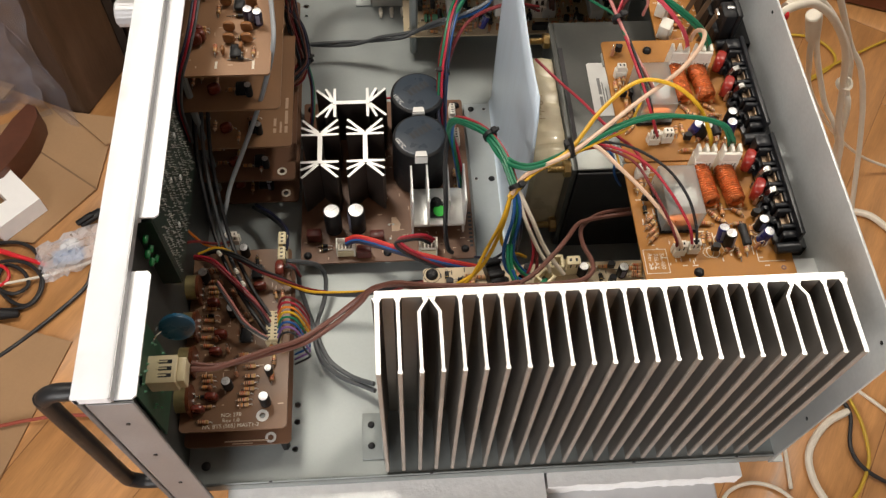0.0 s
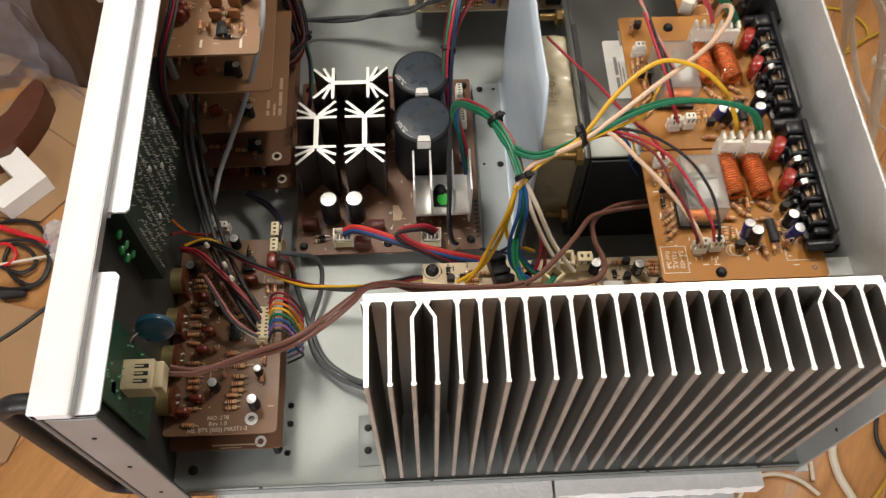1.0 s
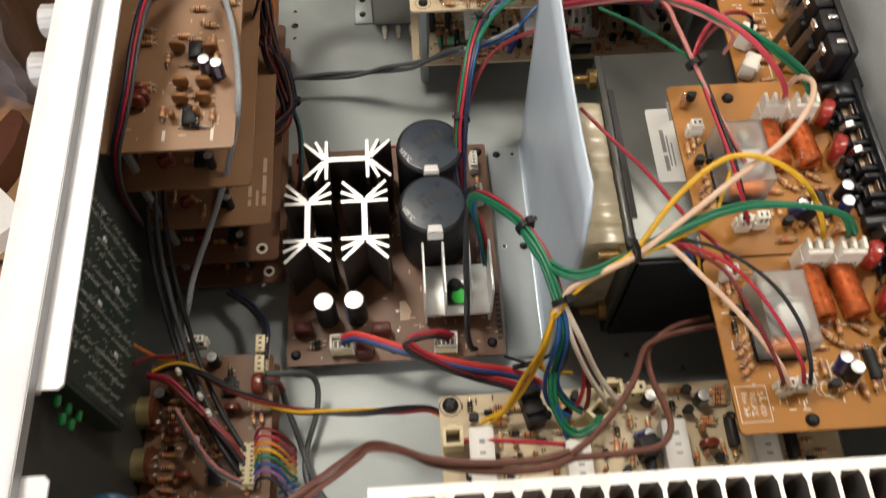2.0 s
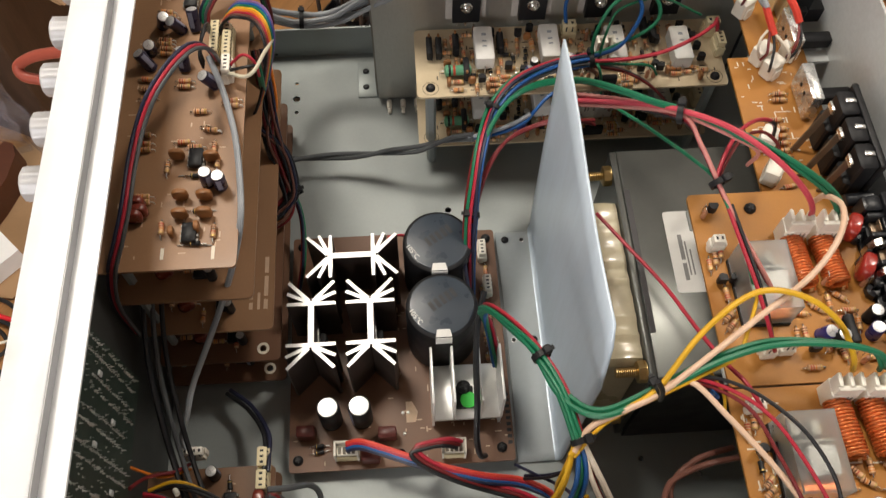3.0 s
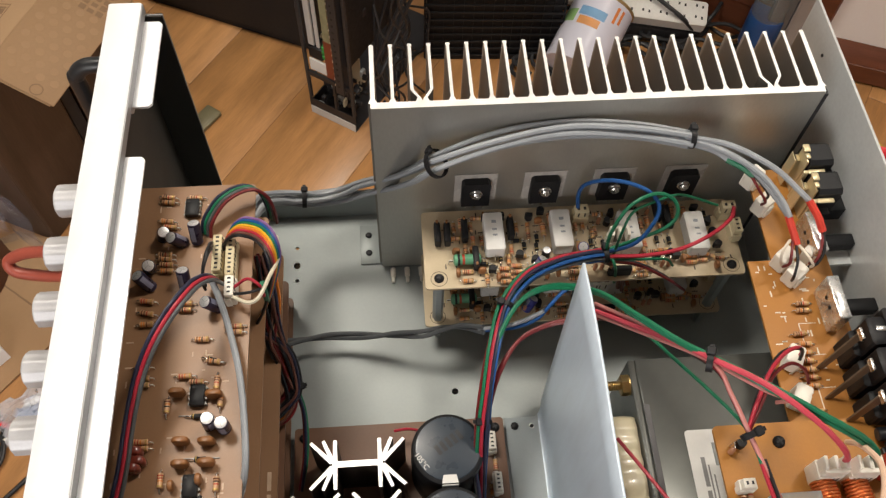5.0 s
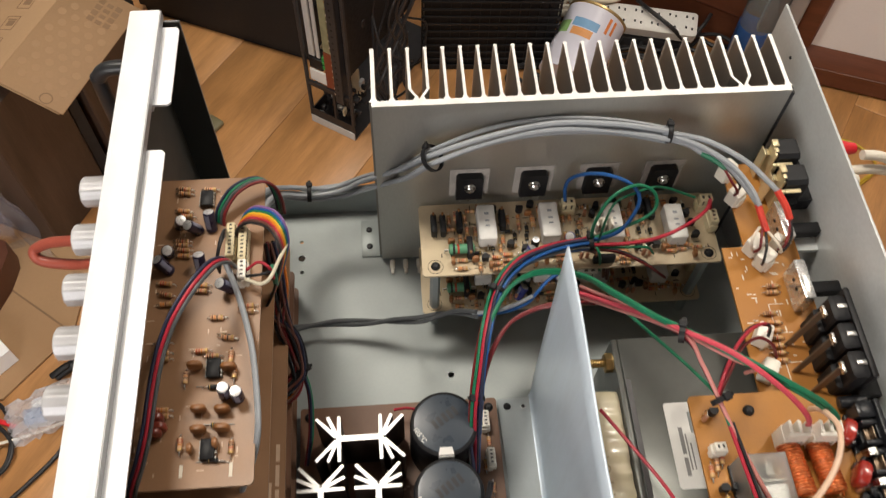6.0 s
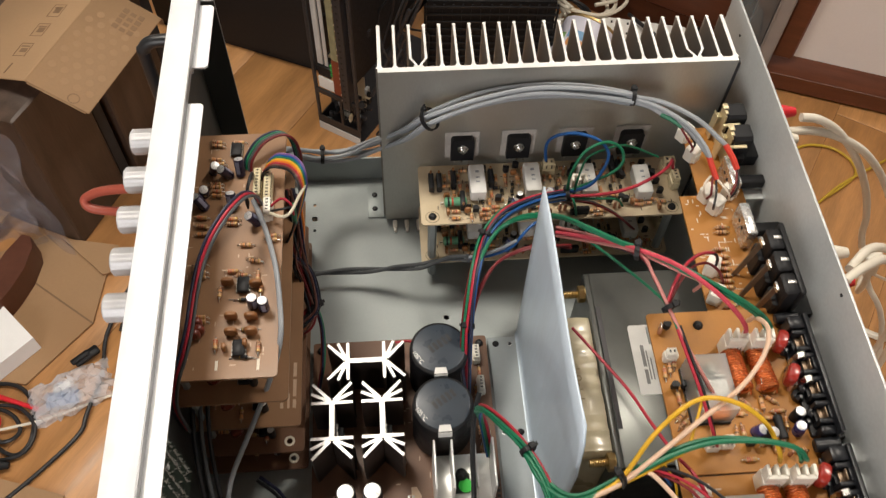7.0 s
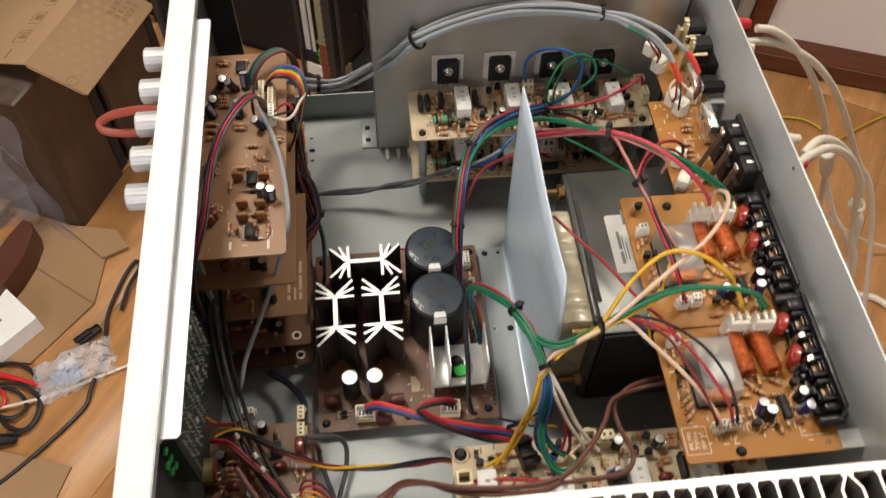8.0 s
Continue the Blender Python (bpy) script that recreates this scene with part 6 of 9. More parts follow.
def power_transistor(x, y, z, flip, label):
    t = thing("power_transistor", label, "transistor", m=pose(x, y, z, 0, 0, 180 if flip else 0), group="power transistors")
    part("mica_sheet", Shape().box((-0.0128, -0.0004, -0.013), (0.0128, -0.0001, 0.0150), 0).mesh("mica_sheet", MICA), t, label="pale mica insulating sheet")
    body = [(-0.0086, -0.012), (0.0086, -0.012), (0.0086, 0.0090), (0.0070, 0.0112), (-0.0070, 0.0112), (-0.0086, 0.0090)]
    part("body", Shape().prism(body, 0.0004, 0.0052, 0, pose(0, 0, 0, 90)).mesh("body", BLACK), t)
    part("screw", Shape().lathe([(0.0040, 0), (0.0040, 0.0006), (0.0030, 0.0008), (0.0030, 0.0022), (0.0022, 0.0030), (0.0012, 0.0030), (0.0010, 0.0020)], 14).mesh("screw", TIN), t, pose(0, -0.0052, 0.0015, 90))
    part("lead_set", Shape().box((-0.006, -0.0030, -0.017), (-0.0048, -0.0022, -0.0098)).box((-0.0006, -0.0030, -0.017), (0.0006, -0.0022, -0.0098)).box((0.0048, -0.0030, -0.017), (0.006, -0.0022, -0.0098)).mesh("lead_set", TIN), t)
    return t


for x in (0.0597, 0.1017, 0.1442, 0.1870):
    power_transistor(x, 0.3760, 0.0965, False, "black power transistor screwed to the heat sink")
Z_A = 0.0820
ampa = thing("amplifier_board", "cream power amplifier circuit board behind the near heat sink", "circuit board", group="amplifier boards")
board_plate(ampa, rounded(0.0290, 0.0035, 0.2205, 0.0625, 0.0025), Z_A, PCB_CREAM)
spread(ampa, [(0.0346, 0.0578)], screw_mesh(0.0040), Z_A)
part("screw_outline", ring_mesh(0.0052, 0.0056, SILK_DARK), ampa, pose(0.0346, 0.0575, Z_A))
spread(ampa, [(0.0453, 0.0493), (0.1496, 0.0568), (0.1488, 0.0468), (0.0802, 0.0482)], TO92, Z_A)
spread(ampa, [(0.0588, 0.055, -1, 0.0135), (0.0586, 0.0525, -1, 0.0135), (0.0583, 0.05, -1, 0.0135), (0.058, 0.0466, -1, 0.0123), (0.1674, 0.0581, 0, 0.0099), (0.1668, 0.0555, 0, 0.0098), (0.1663, 0.0529, 0, 0.0098), (0.1657, 0.0504, 0, 0.0098), (0.1585, 0.0432, 0, 0.0089), (0.1581, 0.041, 0, 0.0088)], RES, Z_A)
spread(ampa, [(0.0862, 0.0558, -93, 0.0071), (0.0894, 0.0548, -93, 0.0074), (0.092, 0.0424, -93, 0.0075), (0.1124, 0.0325, -95, 0.0082), (0.1162, 0.0309, -95, 0.0081), (0.1188, 0.0253, -96, 0.008), (0.1452, 0.0261, -98, 0.0086), (0.1495, 0.0244, -98, 0.0089), (0.1686, 0.0274, -99, 0.0087), (0.0884, 0.041, -1, 0.0074), (0.0716, 0.0406, -1, 0.0068), (0.184, 0.0535, 0, 0.0084), (0.1833, 0.0507, 0, 0.0084), (0.1951, 0.0519, -100, 0.0072), (0.1992, 0.0516, -100, 0.0072), (0.1831, 0.0366, 0, 0.0088), (0.1824, 0.0339, 0, 0.0088)], RES, Z_A)
spread(ampa, [(0.0552, 0.0298, -91, 0.007), (0.0659, 0.0292, -92, 0.007), (0.0784, 0.0551, -92, 0.0066), (0.1721, 0.0442, -1, 0.0055), (0.2002, 0.0388, -100, 0.007), (0.0642, 0.0417, -1, 0.0055)], DIODE, Z_A)
spread(ampa, [(0.147, 0.0237, -97, 0.0081), (0.1543, 0.026, -98, 0.0081), (0.1053, 0.0212, -94, 0.0074)], UPRIGHT, Z_A)
driver = Shape().box((-0.0045, -0.0050, 0.001), (0.0045, 0.0050, 0.014), 0, 0.0008).box((-0.0050, -0.0010, 0.013), (0.0050, 0.0014, 0.0165), 0, 0.0003).mesh("driver_transistor", BLACK)
spread(ampa, [(x, y, 12) for x, y in [(0.0725, 0.0561), (0.0744, 0.048), (0.1255, 0.0293)]], driver, Z_A)
spread(ampa, [(0.1677, 0.0349), (0.1775, 0.0541), (0.1863, 0.0436), (0.1949, 0.0278), (0.1266, 0.0199)], STICK, Z_A)
spread(ampa, [(0.1239, 0.0363)], ECAP["blue"], Z_A, lean=-18)
spread(ampa, [(0.1305, 0.0536), (0.156, 0.052)], ECAP["mid_black"], Z_A)
spread(ampa, [(0.0421, 0.0225)], ECAP["small_black"], Z_A)
spread(ampa, [(0.1557, 0.0302), (0.1805, 0.0425)], FILM_BROWN, Z_A)
spread(ampa, [(0.0960, 0.0361), (0.1242, 0.0575)], PLUG2_CREAM, Z_A)
spread(ampa, [(0.1130, 0.0575), (0.1050, 0.0470, 40), (0.0345, 0.0391)], SOCKET, Z_A)
spread(ampa, [(0.0477, 0.0299), (0.0925, 0.0217), (0.1387, 0.0283), (0.1804, 0.0257)], CEMENT, Z_A, label="white ceramic power resistor")
fill_board(ampa, Z_A, 0.044, 0.012, 0.214, 0.058, RES[:3] + [DIODE, DIODE, TO92, TO92, UPRIGHT, UPRIGHT, DISC_SMALL], 60, 6)
dashes(ampa, Z_A, (0.034, 0.022, 0.215, 0.060), 80, SILK_DARK, 33)
for x, y in ((0.0346, 0.0575), (0.2128, 0.0575)):
    standoff(ampa, x, y, 0.0, Z_A - 0.0016, 0.0034)

# ---- input board and sockets at the back panel ----
Z_I = 0.1200
inp = thing("input_board", "narrow orange input circuit board with jacks and switches", "circuit board")
edge = [(0.2015, 0.2105), (0.2420, 0.2105), (0.2480, 0.2130), (0.2480, 0.3640), (0.2170, 0.3640), (0.2165, 0.3035), (0.2030, 0.3035)]
board_plate(inp, edge, Z_I, PCB_ORANGE)
spread(inp, [(0.2251, 0.2756, -1, 0.0116), (0.2241, 0.2716, -1, 0.0115), (0.2189, 0.2582, 2, 0.0107), (0.2199, 0.2524, -3, 0.0101), (0.2191, 0.2476, -3, 0.01), (0.2186, 0.2429, -3, 0.01), (0.2182, 0.2382, -3, 0.0099), (0.2179, 0.234, -3, 0.0099), (0.2178, 0.2294, -3, 0.0099), (0.2161, 0.2156, 10, 0.0089)], RES, Z_I)
spread(inp, [(x, y, 35) for x, y in [(0.2166, 0.3548), (0.2182, 0.3365), (0.2199, 0.3007), (0.2235, 0.291), (0.2368, 0.3032)]], PLUG_BLOCK, Z_I)
spread(inp, [(x, y, 60) for x, y in [(0.2092, 0.2431), (0.2067, 0.2221)]], PLUG_BLOCK, Z_I)
dashes(inp, Z_I, (0.2045, 0.225, 0.215, 0.300), 22, SILK, 35)
dashes(inp, Z_I, (0.222, 0.215, 0.240, 0.300), 22, SILK, 36)
trace = Shape()
for i in range(3):
    trace.box((0.2205, 0.2165 + i * 0.018, 0), (0.2210, 0.2285 + i * 0.018, 0.00006)).box((0.2205, 0.2285 + i * 0.018, 0), (0.2300, 0.2289 + i * 0.018, 0.00006))
tagged(part("printed_outline", trace.mesh("printed_outline", SILK), inp, Matrix.Translation((0, 0, Z_I))), kind="stuff")
CAN = material("satin_metal_can", (0.72, 0.72, 0.71), 0.26, 0.85, 0.06, 150, 0.03)
for y in (0.2705, 0.3103):
    sw = part("slide_switch", Shape().box((0.2335, y - 0.0122, Z_I + 0.0008), (0.2398, y + 0.0122, Z_I + 0.0190), 0, 0.0004).mesh("slide_switch", CAN), inp, label="slide switch in a bright metal can")
    part("switch_hole", Shape().cyl((0.2333, y - 0.003, Z_I + 0.012), (0.2336, y - 0.003, Z_I + 0.012), 0.0012, 8).cyl((0.2333, y + 0.003, Z_I + 0.012), (0.2336, y + 0.003, Z_I + 0.012), 0.0012, 8).mesh("switch_hole", BLACK), sw)
    part("switch_body", Shape().box((0.2398, y - 0.0036, Z_I + 0.001), (0.2620, y + 0.0036, Z_I + 0.0080), 0, 0.0006).mesh("switch_body", BLACK), sw)
jack = part("phone_jack_block", Shape().box((0.2462, 0.2040, 0.112), (0.2495, 0.2555, 0.1552), 0, 0.0008).box((0.2500, 0.203, 0.112), (0.2620, 0.250, 0.1300)).mesh("phone_jack_block", BLACK), inp, label="three-way black jack block")
cell = Shape().box((0.2372, -0.0074, Z_I + 0.003), (0.2464, 0.0070, Z_I + 0.0345), 0, 0.0012).box((0.2345, -0.0070, Z_I), (0.2455, 0.0066, Z_I + 0.020), 0, 0.0012).mesh("jack_cell", BLACK)
bl = [(0.2222, -0.0050, 0.0004), (0.2262, -0.0050, 0.0004), (0.2354, -0.0010, 0.0290), (0.2333, 0.0010, 0.0290)]
blade = Shape().add(bl + [(x, y + 0.0009, z) for x, y, z in bl], [(0, 1, 2, 3), (7, 6, 5, 4), (0, 4, 5, 1), (1, 5, 6, 2), (2, 6, 7, 3), (3, 7, 4, 0)])
blade.box((0.2336, -0.0026, 0.0285), (0.2352, 0.0036, 0.0318), 1, 0.0002)
blade = blade.mesh("contact_blade", BRONZE, TIN)
tip = Shape().box((0.2400, -0.0012, Z_I + 0.0346), (0.2452, 0.0014, Z_I + 0.0354), 0, 0.0003).mesh("contact_tip", TIN)
for i in range(3):
    y = 0.2123 + i * 0.0161
    c = part("jack_cell", cell, jack, Matrix.Translation((0, y, 0)))
    part("contact_blade", blade, jack, Matrix.Translation((0, y - 0.001, Z_I)))
    part("contact_tip", tip, jack, Matrix.Translation((0, y, 0)))
def octagon(y, z, w, h, c):
    return [(y - w, z), (y + w, z), (y + w, z + h - c), (y + w - c, z + h), (y - w + c, z + h), (y - w, z + h - c)]


rca = part("phono_block", Shape().box((0.2398, 0.3235, Z_I), (0.2500, 0.3615, Z_I + 0.014), 0, 0.0008).box((0.2500, 0.3280, Z_I), (0.2620, 0.3570, Z_I + 0.010)).mesh("phono_block", BLACK), inp, label="black phono socket block with gold contacts")
PALE_GOLD = material("pale_gold_plate", (0.68, 0.58, 0.36), 0.38, 0.5, 0.08, 150, 0.03)
YZ = Matrix(((0, 0, 1, 0), (1, 0, 0, 0), (0, 1, 0, 0), (0, 0, 0, 1)))
for y, z in ((0.3350, 0.1495), (0.3535, 0.1505)):
    x = 0.2395
    part("phono_socket", Shape().prism(octagon(y, Z_I + 0.006, 0.0074, z - Z_I - 0.006, 0.0022), x, 0.2525, 0, YZ).mesh("phono_socket", BLACK), rca)
    for a, c in (((x - 0.0012, y - 0.0058, Z_I), (x - 0.0002, y + 0.0050, z - 0.0010)), ((x - 0.0050, y - 0.0010, Z_I), (x - 0.0040, y + 0.0062, z - 0.0060)), ((x - 0.0039, y + 0.0002, z - 0.0085), (x - 0.0013, y + 0.0048, z - 0.0075)),
                 ((x - 0.0020, y + 0.0002, z - 0.0009), (x + 0.0016, y + 0.0052, z + 0.0012)), ((x - 0.0016, y - 0.0040, z - 0.0009), (x + 0.0006, y - 0.0006, z + 0.0006)), ((x - 0.0003, y - 0.0106, z - 0.0062), (x + 0.0090, y - 0.0078, z - 0.0048)),
                 ((x - 0.0030, y - 0.0104, Z_I), (x - 0.0004, y - 0.0082, z - 0.0048))):
        part("gold_contact", Shape().box(a, c, 0, 0.0004).mesh("gold_contact", PALE_GOLD), rca)
for a, c in (((0.2170, 0.300, 0.1160), (0.2620, 0.308, 0.1180)), ((0.2060, 0.2150, 0.1160), (0.2620, 0.2230, 0.1180))):
    part("bracket", Shape().box(a, c).mesh("bracket", STEEL_BACK), inp)


# ---- wiring ----
def offset_path(pts, k, n, spread_r, twist, seed):
    """The path of wire k of n in a bundle along pts."""
    rnd = random.Random(seed * 31 + k)
    pts = [Vector(p) for p in pts]
    out = []
    for i, p in enumerate(pts):
        way = (pts[min(i + 1, len(pts) - 1)] - pts[max(i - 1, 0)]).normalized()
        side = way.cross(Vector((0, 0, 1)))
        side = side.normalized() if side.length > 0.05 else Vector((1, 0, 0))
        up = side.cross(way)
        a = 2 * math.pi * k / n + twist * i + rnd.uniform(-0.25, 0.25)
        r = spread_r * rnd.uniform(0.85, 1.15) if n > 1 else 0.0
        out.append(p + side * math.cos(a) * r + up * math.sin(a) * r)
    return out


def bundle(harness, pts, colours, r=0.00085, twist=0.35, seed=1, spread_r=None):
    n = len(colours)
    rr = spread_r if spread_r is not None else r * (1.1 if n < 3 else 1.1 / math.sin(math.pi / n) * 0.85)
    for k, c in enumerate(colours):
        part("wire", Shape().tube(offset_path(pts, k, n, rr, twist, seed), r, 7).mesh("wire", WIRES[c]), harness, label=c + " insulated wire" if c not in ("dark",) else "dark grey insulated wire")


def wire(harness, pts, colour, r=0.00085):
    return part("wire", Shape().tube(pts, r, 8).mesh("wire", WIRES[colour]), harness, label=colour + " insulated wire" if colour != "dark" else "dark grey insulated wire")


def tie(harness, at, along, r):
    """A black cable tie round a bundle, with its head and cut tail."""
    m = Matrix.Translation(at) @ Vector(along).to_track_quat("Z", "Y").to_matrix().to_4x4()
    band = Shape()
    n = 16
    v = []
    for i in range(n):
        c, t = math.cos(2 * math.pi * i / n), math.sin(2 * math.pi * i / n)
        v += [(r * c, r * t, -0.0014), (r * c, r * t, 0.0014), ((r + 0.0009) * c, (r + 0.0009) * t, 0.0014), ((r + 0.0009) * c, (r + 0.0009) * t, -0.0014)]
    f = []
    for i in range(n):
        a, b = 4 * i, 4 * ((i + 1) % n)
        f += [(a, a + 1, b + 1, b), (a + 1, a + 2, b + 2, b + 1), (a + 2, a + 3, b + 3, b + 2), (a + 3, a, b, b + 3)]
    band.add(v, f).box((r * 0.2, r * 0.8, -0.0021), (r * 0.2 + 0.0038, r * 0.8 + 0.0028, 0.0021), 0, 0.0005).box((r * 0.2 + 0.003, r + 0.0003, -0.0010), (r * 0.2 + 0.0052, r + 0.0011, 0.0010))
    part("cable_tie", band.mesh("cable_tie", BLACK), harness, m, "black nylon cable tie")


h1 = thing("output_harness", "tied bundle of green, blue and yellow wires above the boards", "wiring")
bundle(h1, [(0.0641, 0.1603, 0.03), (0.0585, 0.1725, 0.06), (0.0536, 0.169, 0.088), (0.0558, 0.1615, 0.108), (0.0644, 0.1435, 0.126), (0.0732, 0.1249, 0.1385), (0.0803, 0.1058, 0.141), (0.0848, 0.0856, 0.1385)], ["green", "red", "green", "blue", "green", "green"], 0.00105, 0.3, 3)
tie(h1, (0.0735, 0.1240, 0.1388), (0.012, -0.03, 0.002), 0.0036)
tie(h1, (0.0860, 0.0850, 0.1380), (0.008, -0.03, -0.008), 0.0036)
bundle(h1, [(0.0731, 0.1235, 0.138), (0.0812, 0.1041, 0.1415), (0.0951, 0.0941, 0.1465), (0.1191, 0.1014, 0.15), (0.1434, 0.11, 0.158), (0.1666, 0.1142, 0.165), (0.1917, 0.1125, 0.166), (0.2105, 0.1094, 0.162), (0.2175, 0.1059, 0.154), (0.2218, 0.1073, 0.144)], ["green", "green"], 0.0014, 0.15, 4)
wire(h1, [(0.0827, 0.0806, 0.137), (0.0899, 0.0892, 0.142), (0.1, 0.0927, 0.147), (0.1186, 0.0991, 0.1515), (0.1363, 0.109, 0.158), (0.1607, 0.1237, 0.168), (0.1862, 0.1396, 0.175), (0.2025, 0.1567, 0.177), (0.2109, 0.1739, 0.172), (0.2117, 0.187, 0.16), (0.2135, 0.193, 0.145)], "peach", 0.0014)
wire(h1, [(0.0809, 0.0793, 0.136), (0.0918, 0.0907, 0.1415), (0.1035, 0.0942, 0.147), (0.1187, 0.1012, 0.1525), (0.1368, 0.1192, 0.164), (0.1539, 0.1306, 0.173), (0.1675, 0.1336, 0.176), (0.1847, 0.1294, 0.173), (0.1986, 0.1212, 0.164), (0.2063, 0.1109, 0.152), (0.209, 0.1077, 0.143)], "yellow", 0.0013)
wire(h1, [(0.0826, 0.0788, 0.1355), (0.0966, 0.0904, 0.144), (0.1187, 0.0985, 0.15), (0.1399, 0.1061, 0.155), (0.1546, 0.1128, 0.156), (0.1633, 0.1269, 0.156), (0.1702, 0.1394, 0.153), (0.1765, 0.1473, 0.14)], "yellow", 0.0009)
wire(h1, [(0.1192, 0.1018, 0.15), (0.133, 0.1037, 0.153), (0.1475, 0.0859, 0.152), (0.1614, 0.0666, 0.15), (0.1724, 0.0492, 0.146), (0.1771, 0.0411, 0.14), (0.178, 0.0398, 0.137)], "peach", 0.0013)
wire(h1, [(0.1191, 0.101, 0.15), (0.1334, 0.1052, 0.152), (0.1507, 0.0976, 0.154), (0.1633, 0.0845, 0.156), (0.1731, 0.0648, 0.155), (0.1815, 0.0476, 0.148), (0.1839, 0.0401, 0.14)], "red", 0.0009)
wire(h1, [(0.1193, 0.1027, 0.15), (0.1368, 0.1056, 0.153), (0.1552, 0.0977, 0.157), (0.1715, 0.0801, 0.16), (0.1816, 0.0618, 0.156), (0.1855, 0.0474, 0.148), (0.1865, 0.0399, 0.14)], "black", 0.0009)
wire(h1, [(0.1193, 0.1013, 0.149), (0.1367, 0.1029, 0.151), (0.155, 0.0911, 0.153), (0.1631, 0.0705, 0.153), (0.1698, 0.0532, 0.149), (0.1744, 0.042, 0.142), (0.1758, 0.0407, 0.137)], "maroon", 0.0009)
wire(h1, [(0.1378, 0.1087, 0.15), (0.1452, 0.098, 0.148), (0.1561, 0.1109, 0.11), (0.1765, 0.1303, 0.06)], "blue", 0.0008)
wire(h1, [(0.1431, 0.1093, 0.15), (0.1478, 0.0992, 0.148), (0.15, 0.0943, 0.14)], "yellow", 0.0007)
bundle(h1, [(0.0855, 0.086, 0.138), (0.0872, 0.0721, 0.128), (0.0834, 0.0601, 0.108), (0.0885, 0.0525, 0.096), (0.0966, 0.0485, 0.09)], ["green", "blue", "dark"], 0.0011, 0.2, 6)
wire(h1, [(0.0833, 0.084, 0.138), (0.0785, 0.0697, 0.126), (0.0719, 0.0606, 0.108), (0.0625, 0.0517, 0.096), (0.0487, 0.0466, 0.088)], "yellow", 0.0012)
wire(h1, [(0.0845, 0.0845, 0.136), (0.0793, 0.0754, 0.12), (0.0782, 0.0723, 0.105), (0.0819, 0.0677, 0.095), (0.0982, 0.0749, 0.07)], "yellow", 0.0011)
wire(h1, [(0.0867, 0.0833, 0.137), (0.0912, 0.0691, 0.126), (0.0995, 0.0582, 0.11), (0.1064, 0.0515, 0.1), (0.1078, 0.0493, 0.095)], "white", 0.0012)
wire(h1, [(0.0862, 0.084, 0.136), (0.0932, 0.0675, 0.122), (0.0971, 0.0595, 0.108), (0.0956, 0.0522, 0.096), (0.0913, 0.0496, 0.09)], "red", 0.0010)
wire(h1, [(0.0863, 0.0825, 0.134), (0.0899, 0.0719, 0.115), (0.0899, 0.0702, 0.09), (0.0897, 0.0843, 0.05), (0.0696, 0.1045, 0.02)], "navy", 0.0009)
tie(h1, (0.1190, 0.1018, 0.1505), (0.03, 0.012, 0.006), 0.0036)
wire(h1, [(0.0871, 0.0838, 0.1375), (0.0947, 0.0703, 0.127), (0.103, 0.0595, 0.111), (0.1117, 0.0512, 0.1), (0.1167, 0.0478, 0.094)], "white", 0.0014)
wire(h1, [(0.0851, 0.0847, 0.1375), (0.0834, 0.0696, 0.129), (0.0786, 0.0592, 0.11), (0.0808, 0.0511, 0.097), (0.091, 0.0464, 0.09)], "blue", 0.0011)
wire(h1, [(0.0865, 0.0841, 0.1365), (0.0925, 0.0695, 0.124), (0.0985, 0.0609, 0.109), (0.0997, 0.0529, 0.098), (0.0981, 0.0482, 0.092)], "maroon", 0.0011)
wire(h1, [(0.0836, 0.0841, 0.1385), (0.0766, 0.0683, 0.127), (0.0683, 0.0602, 0.109), (0.0598, 0.0498, 0.096), (0.0536, 0.0463, 0.088)], "yellow", 0.0011)
wire(h1, [(0.038, 0.0378, 0.09), (0.0471, 0.0367, 0.093), (0.0602, 0.0354, 0.094), (0.076, 0.0338, 0.093), (0.0896, 0.0327, 0.09)], "red", 0.0011)
bundle(h1, [(0.082, 0.0612, 0.112), (0.0819, 0.0499, 0.105), (0.0868, 0.0396, 0.098), (0.0934, 0.0365, 0.095), (0.1001, 0.039, 0.097), (0.1043, 0.044, 0.095)], ["green", "green"], 0.0011, 0.2, 7)
wire(h1, [(0.0831, 0.0474, 0.104), (0.0867, 0.0374, 0.096), (0.09, 0.0322, 0.09)], "blue", 0.0011)
wire(h1, [(0.1197, 0.0972, 0.1505), (0.1185, 0.0977, 0.16), (0.1157, 0.1001, 0.166)], "black", 0.0012)

h2 = thing("supply_harness", "tied red, blue and green wires rising from the supply board", "wiring")
bundle(h2, [(0.0509, 0.2085, 0.02), (0.0515, 0.219, 0.045), (0.0529, 0.2336, 0.068), (0.056, 0.2533, 0.08), (0.062, 0.2766, 0.086), (0.0713, 0.302, 0.084), (0.0863, 0.3188, 0.087), (0.1056, 0.324, 0.093), (0.1235, 0.3244, 0.098), (0.1305, 0.3236, 0.1)], ["blue", "navy", "red", "green", "maroon", "green", "green", "blue", "dark"], 0.00110, 0.10, 9, 0.0033)
tie(h2, (0.0535, 0.2377, 0.07), (0.002, 0.03, 0.008), 0.0040)
tie(h2, (0.0713, 0.3019, 0.0842), (0.012, 0.03, 0.001), 0.0040)
tie(h2, (0.1304, 0.3229, 0.1002), (0.03, 0.003, 0.001), 0.0038)
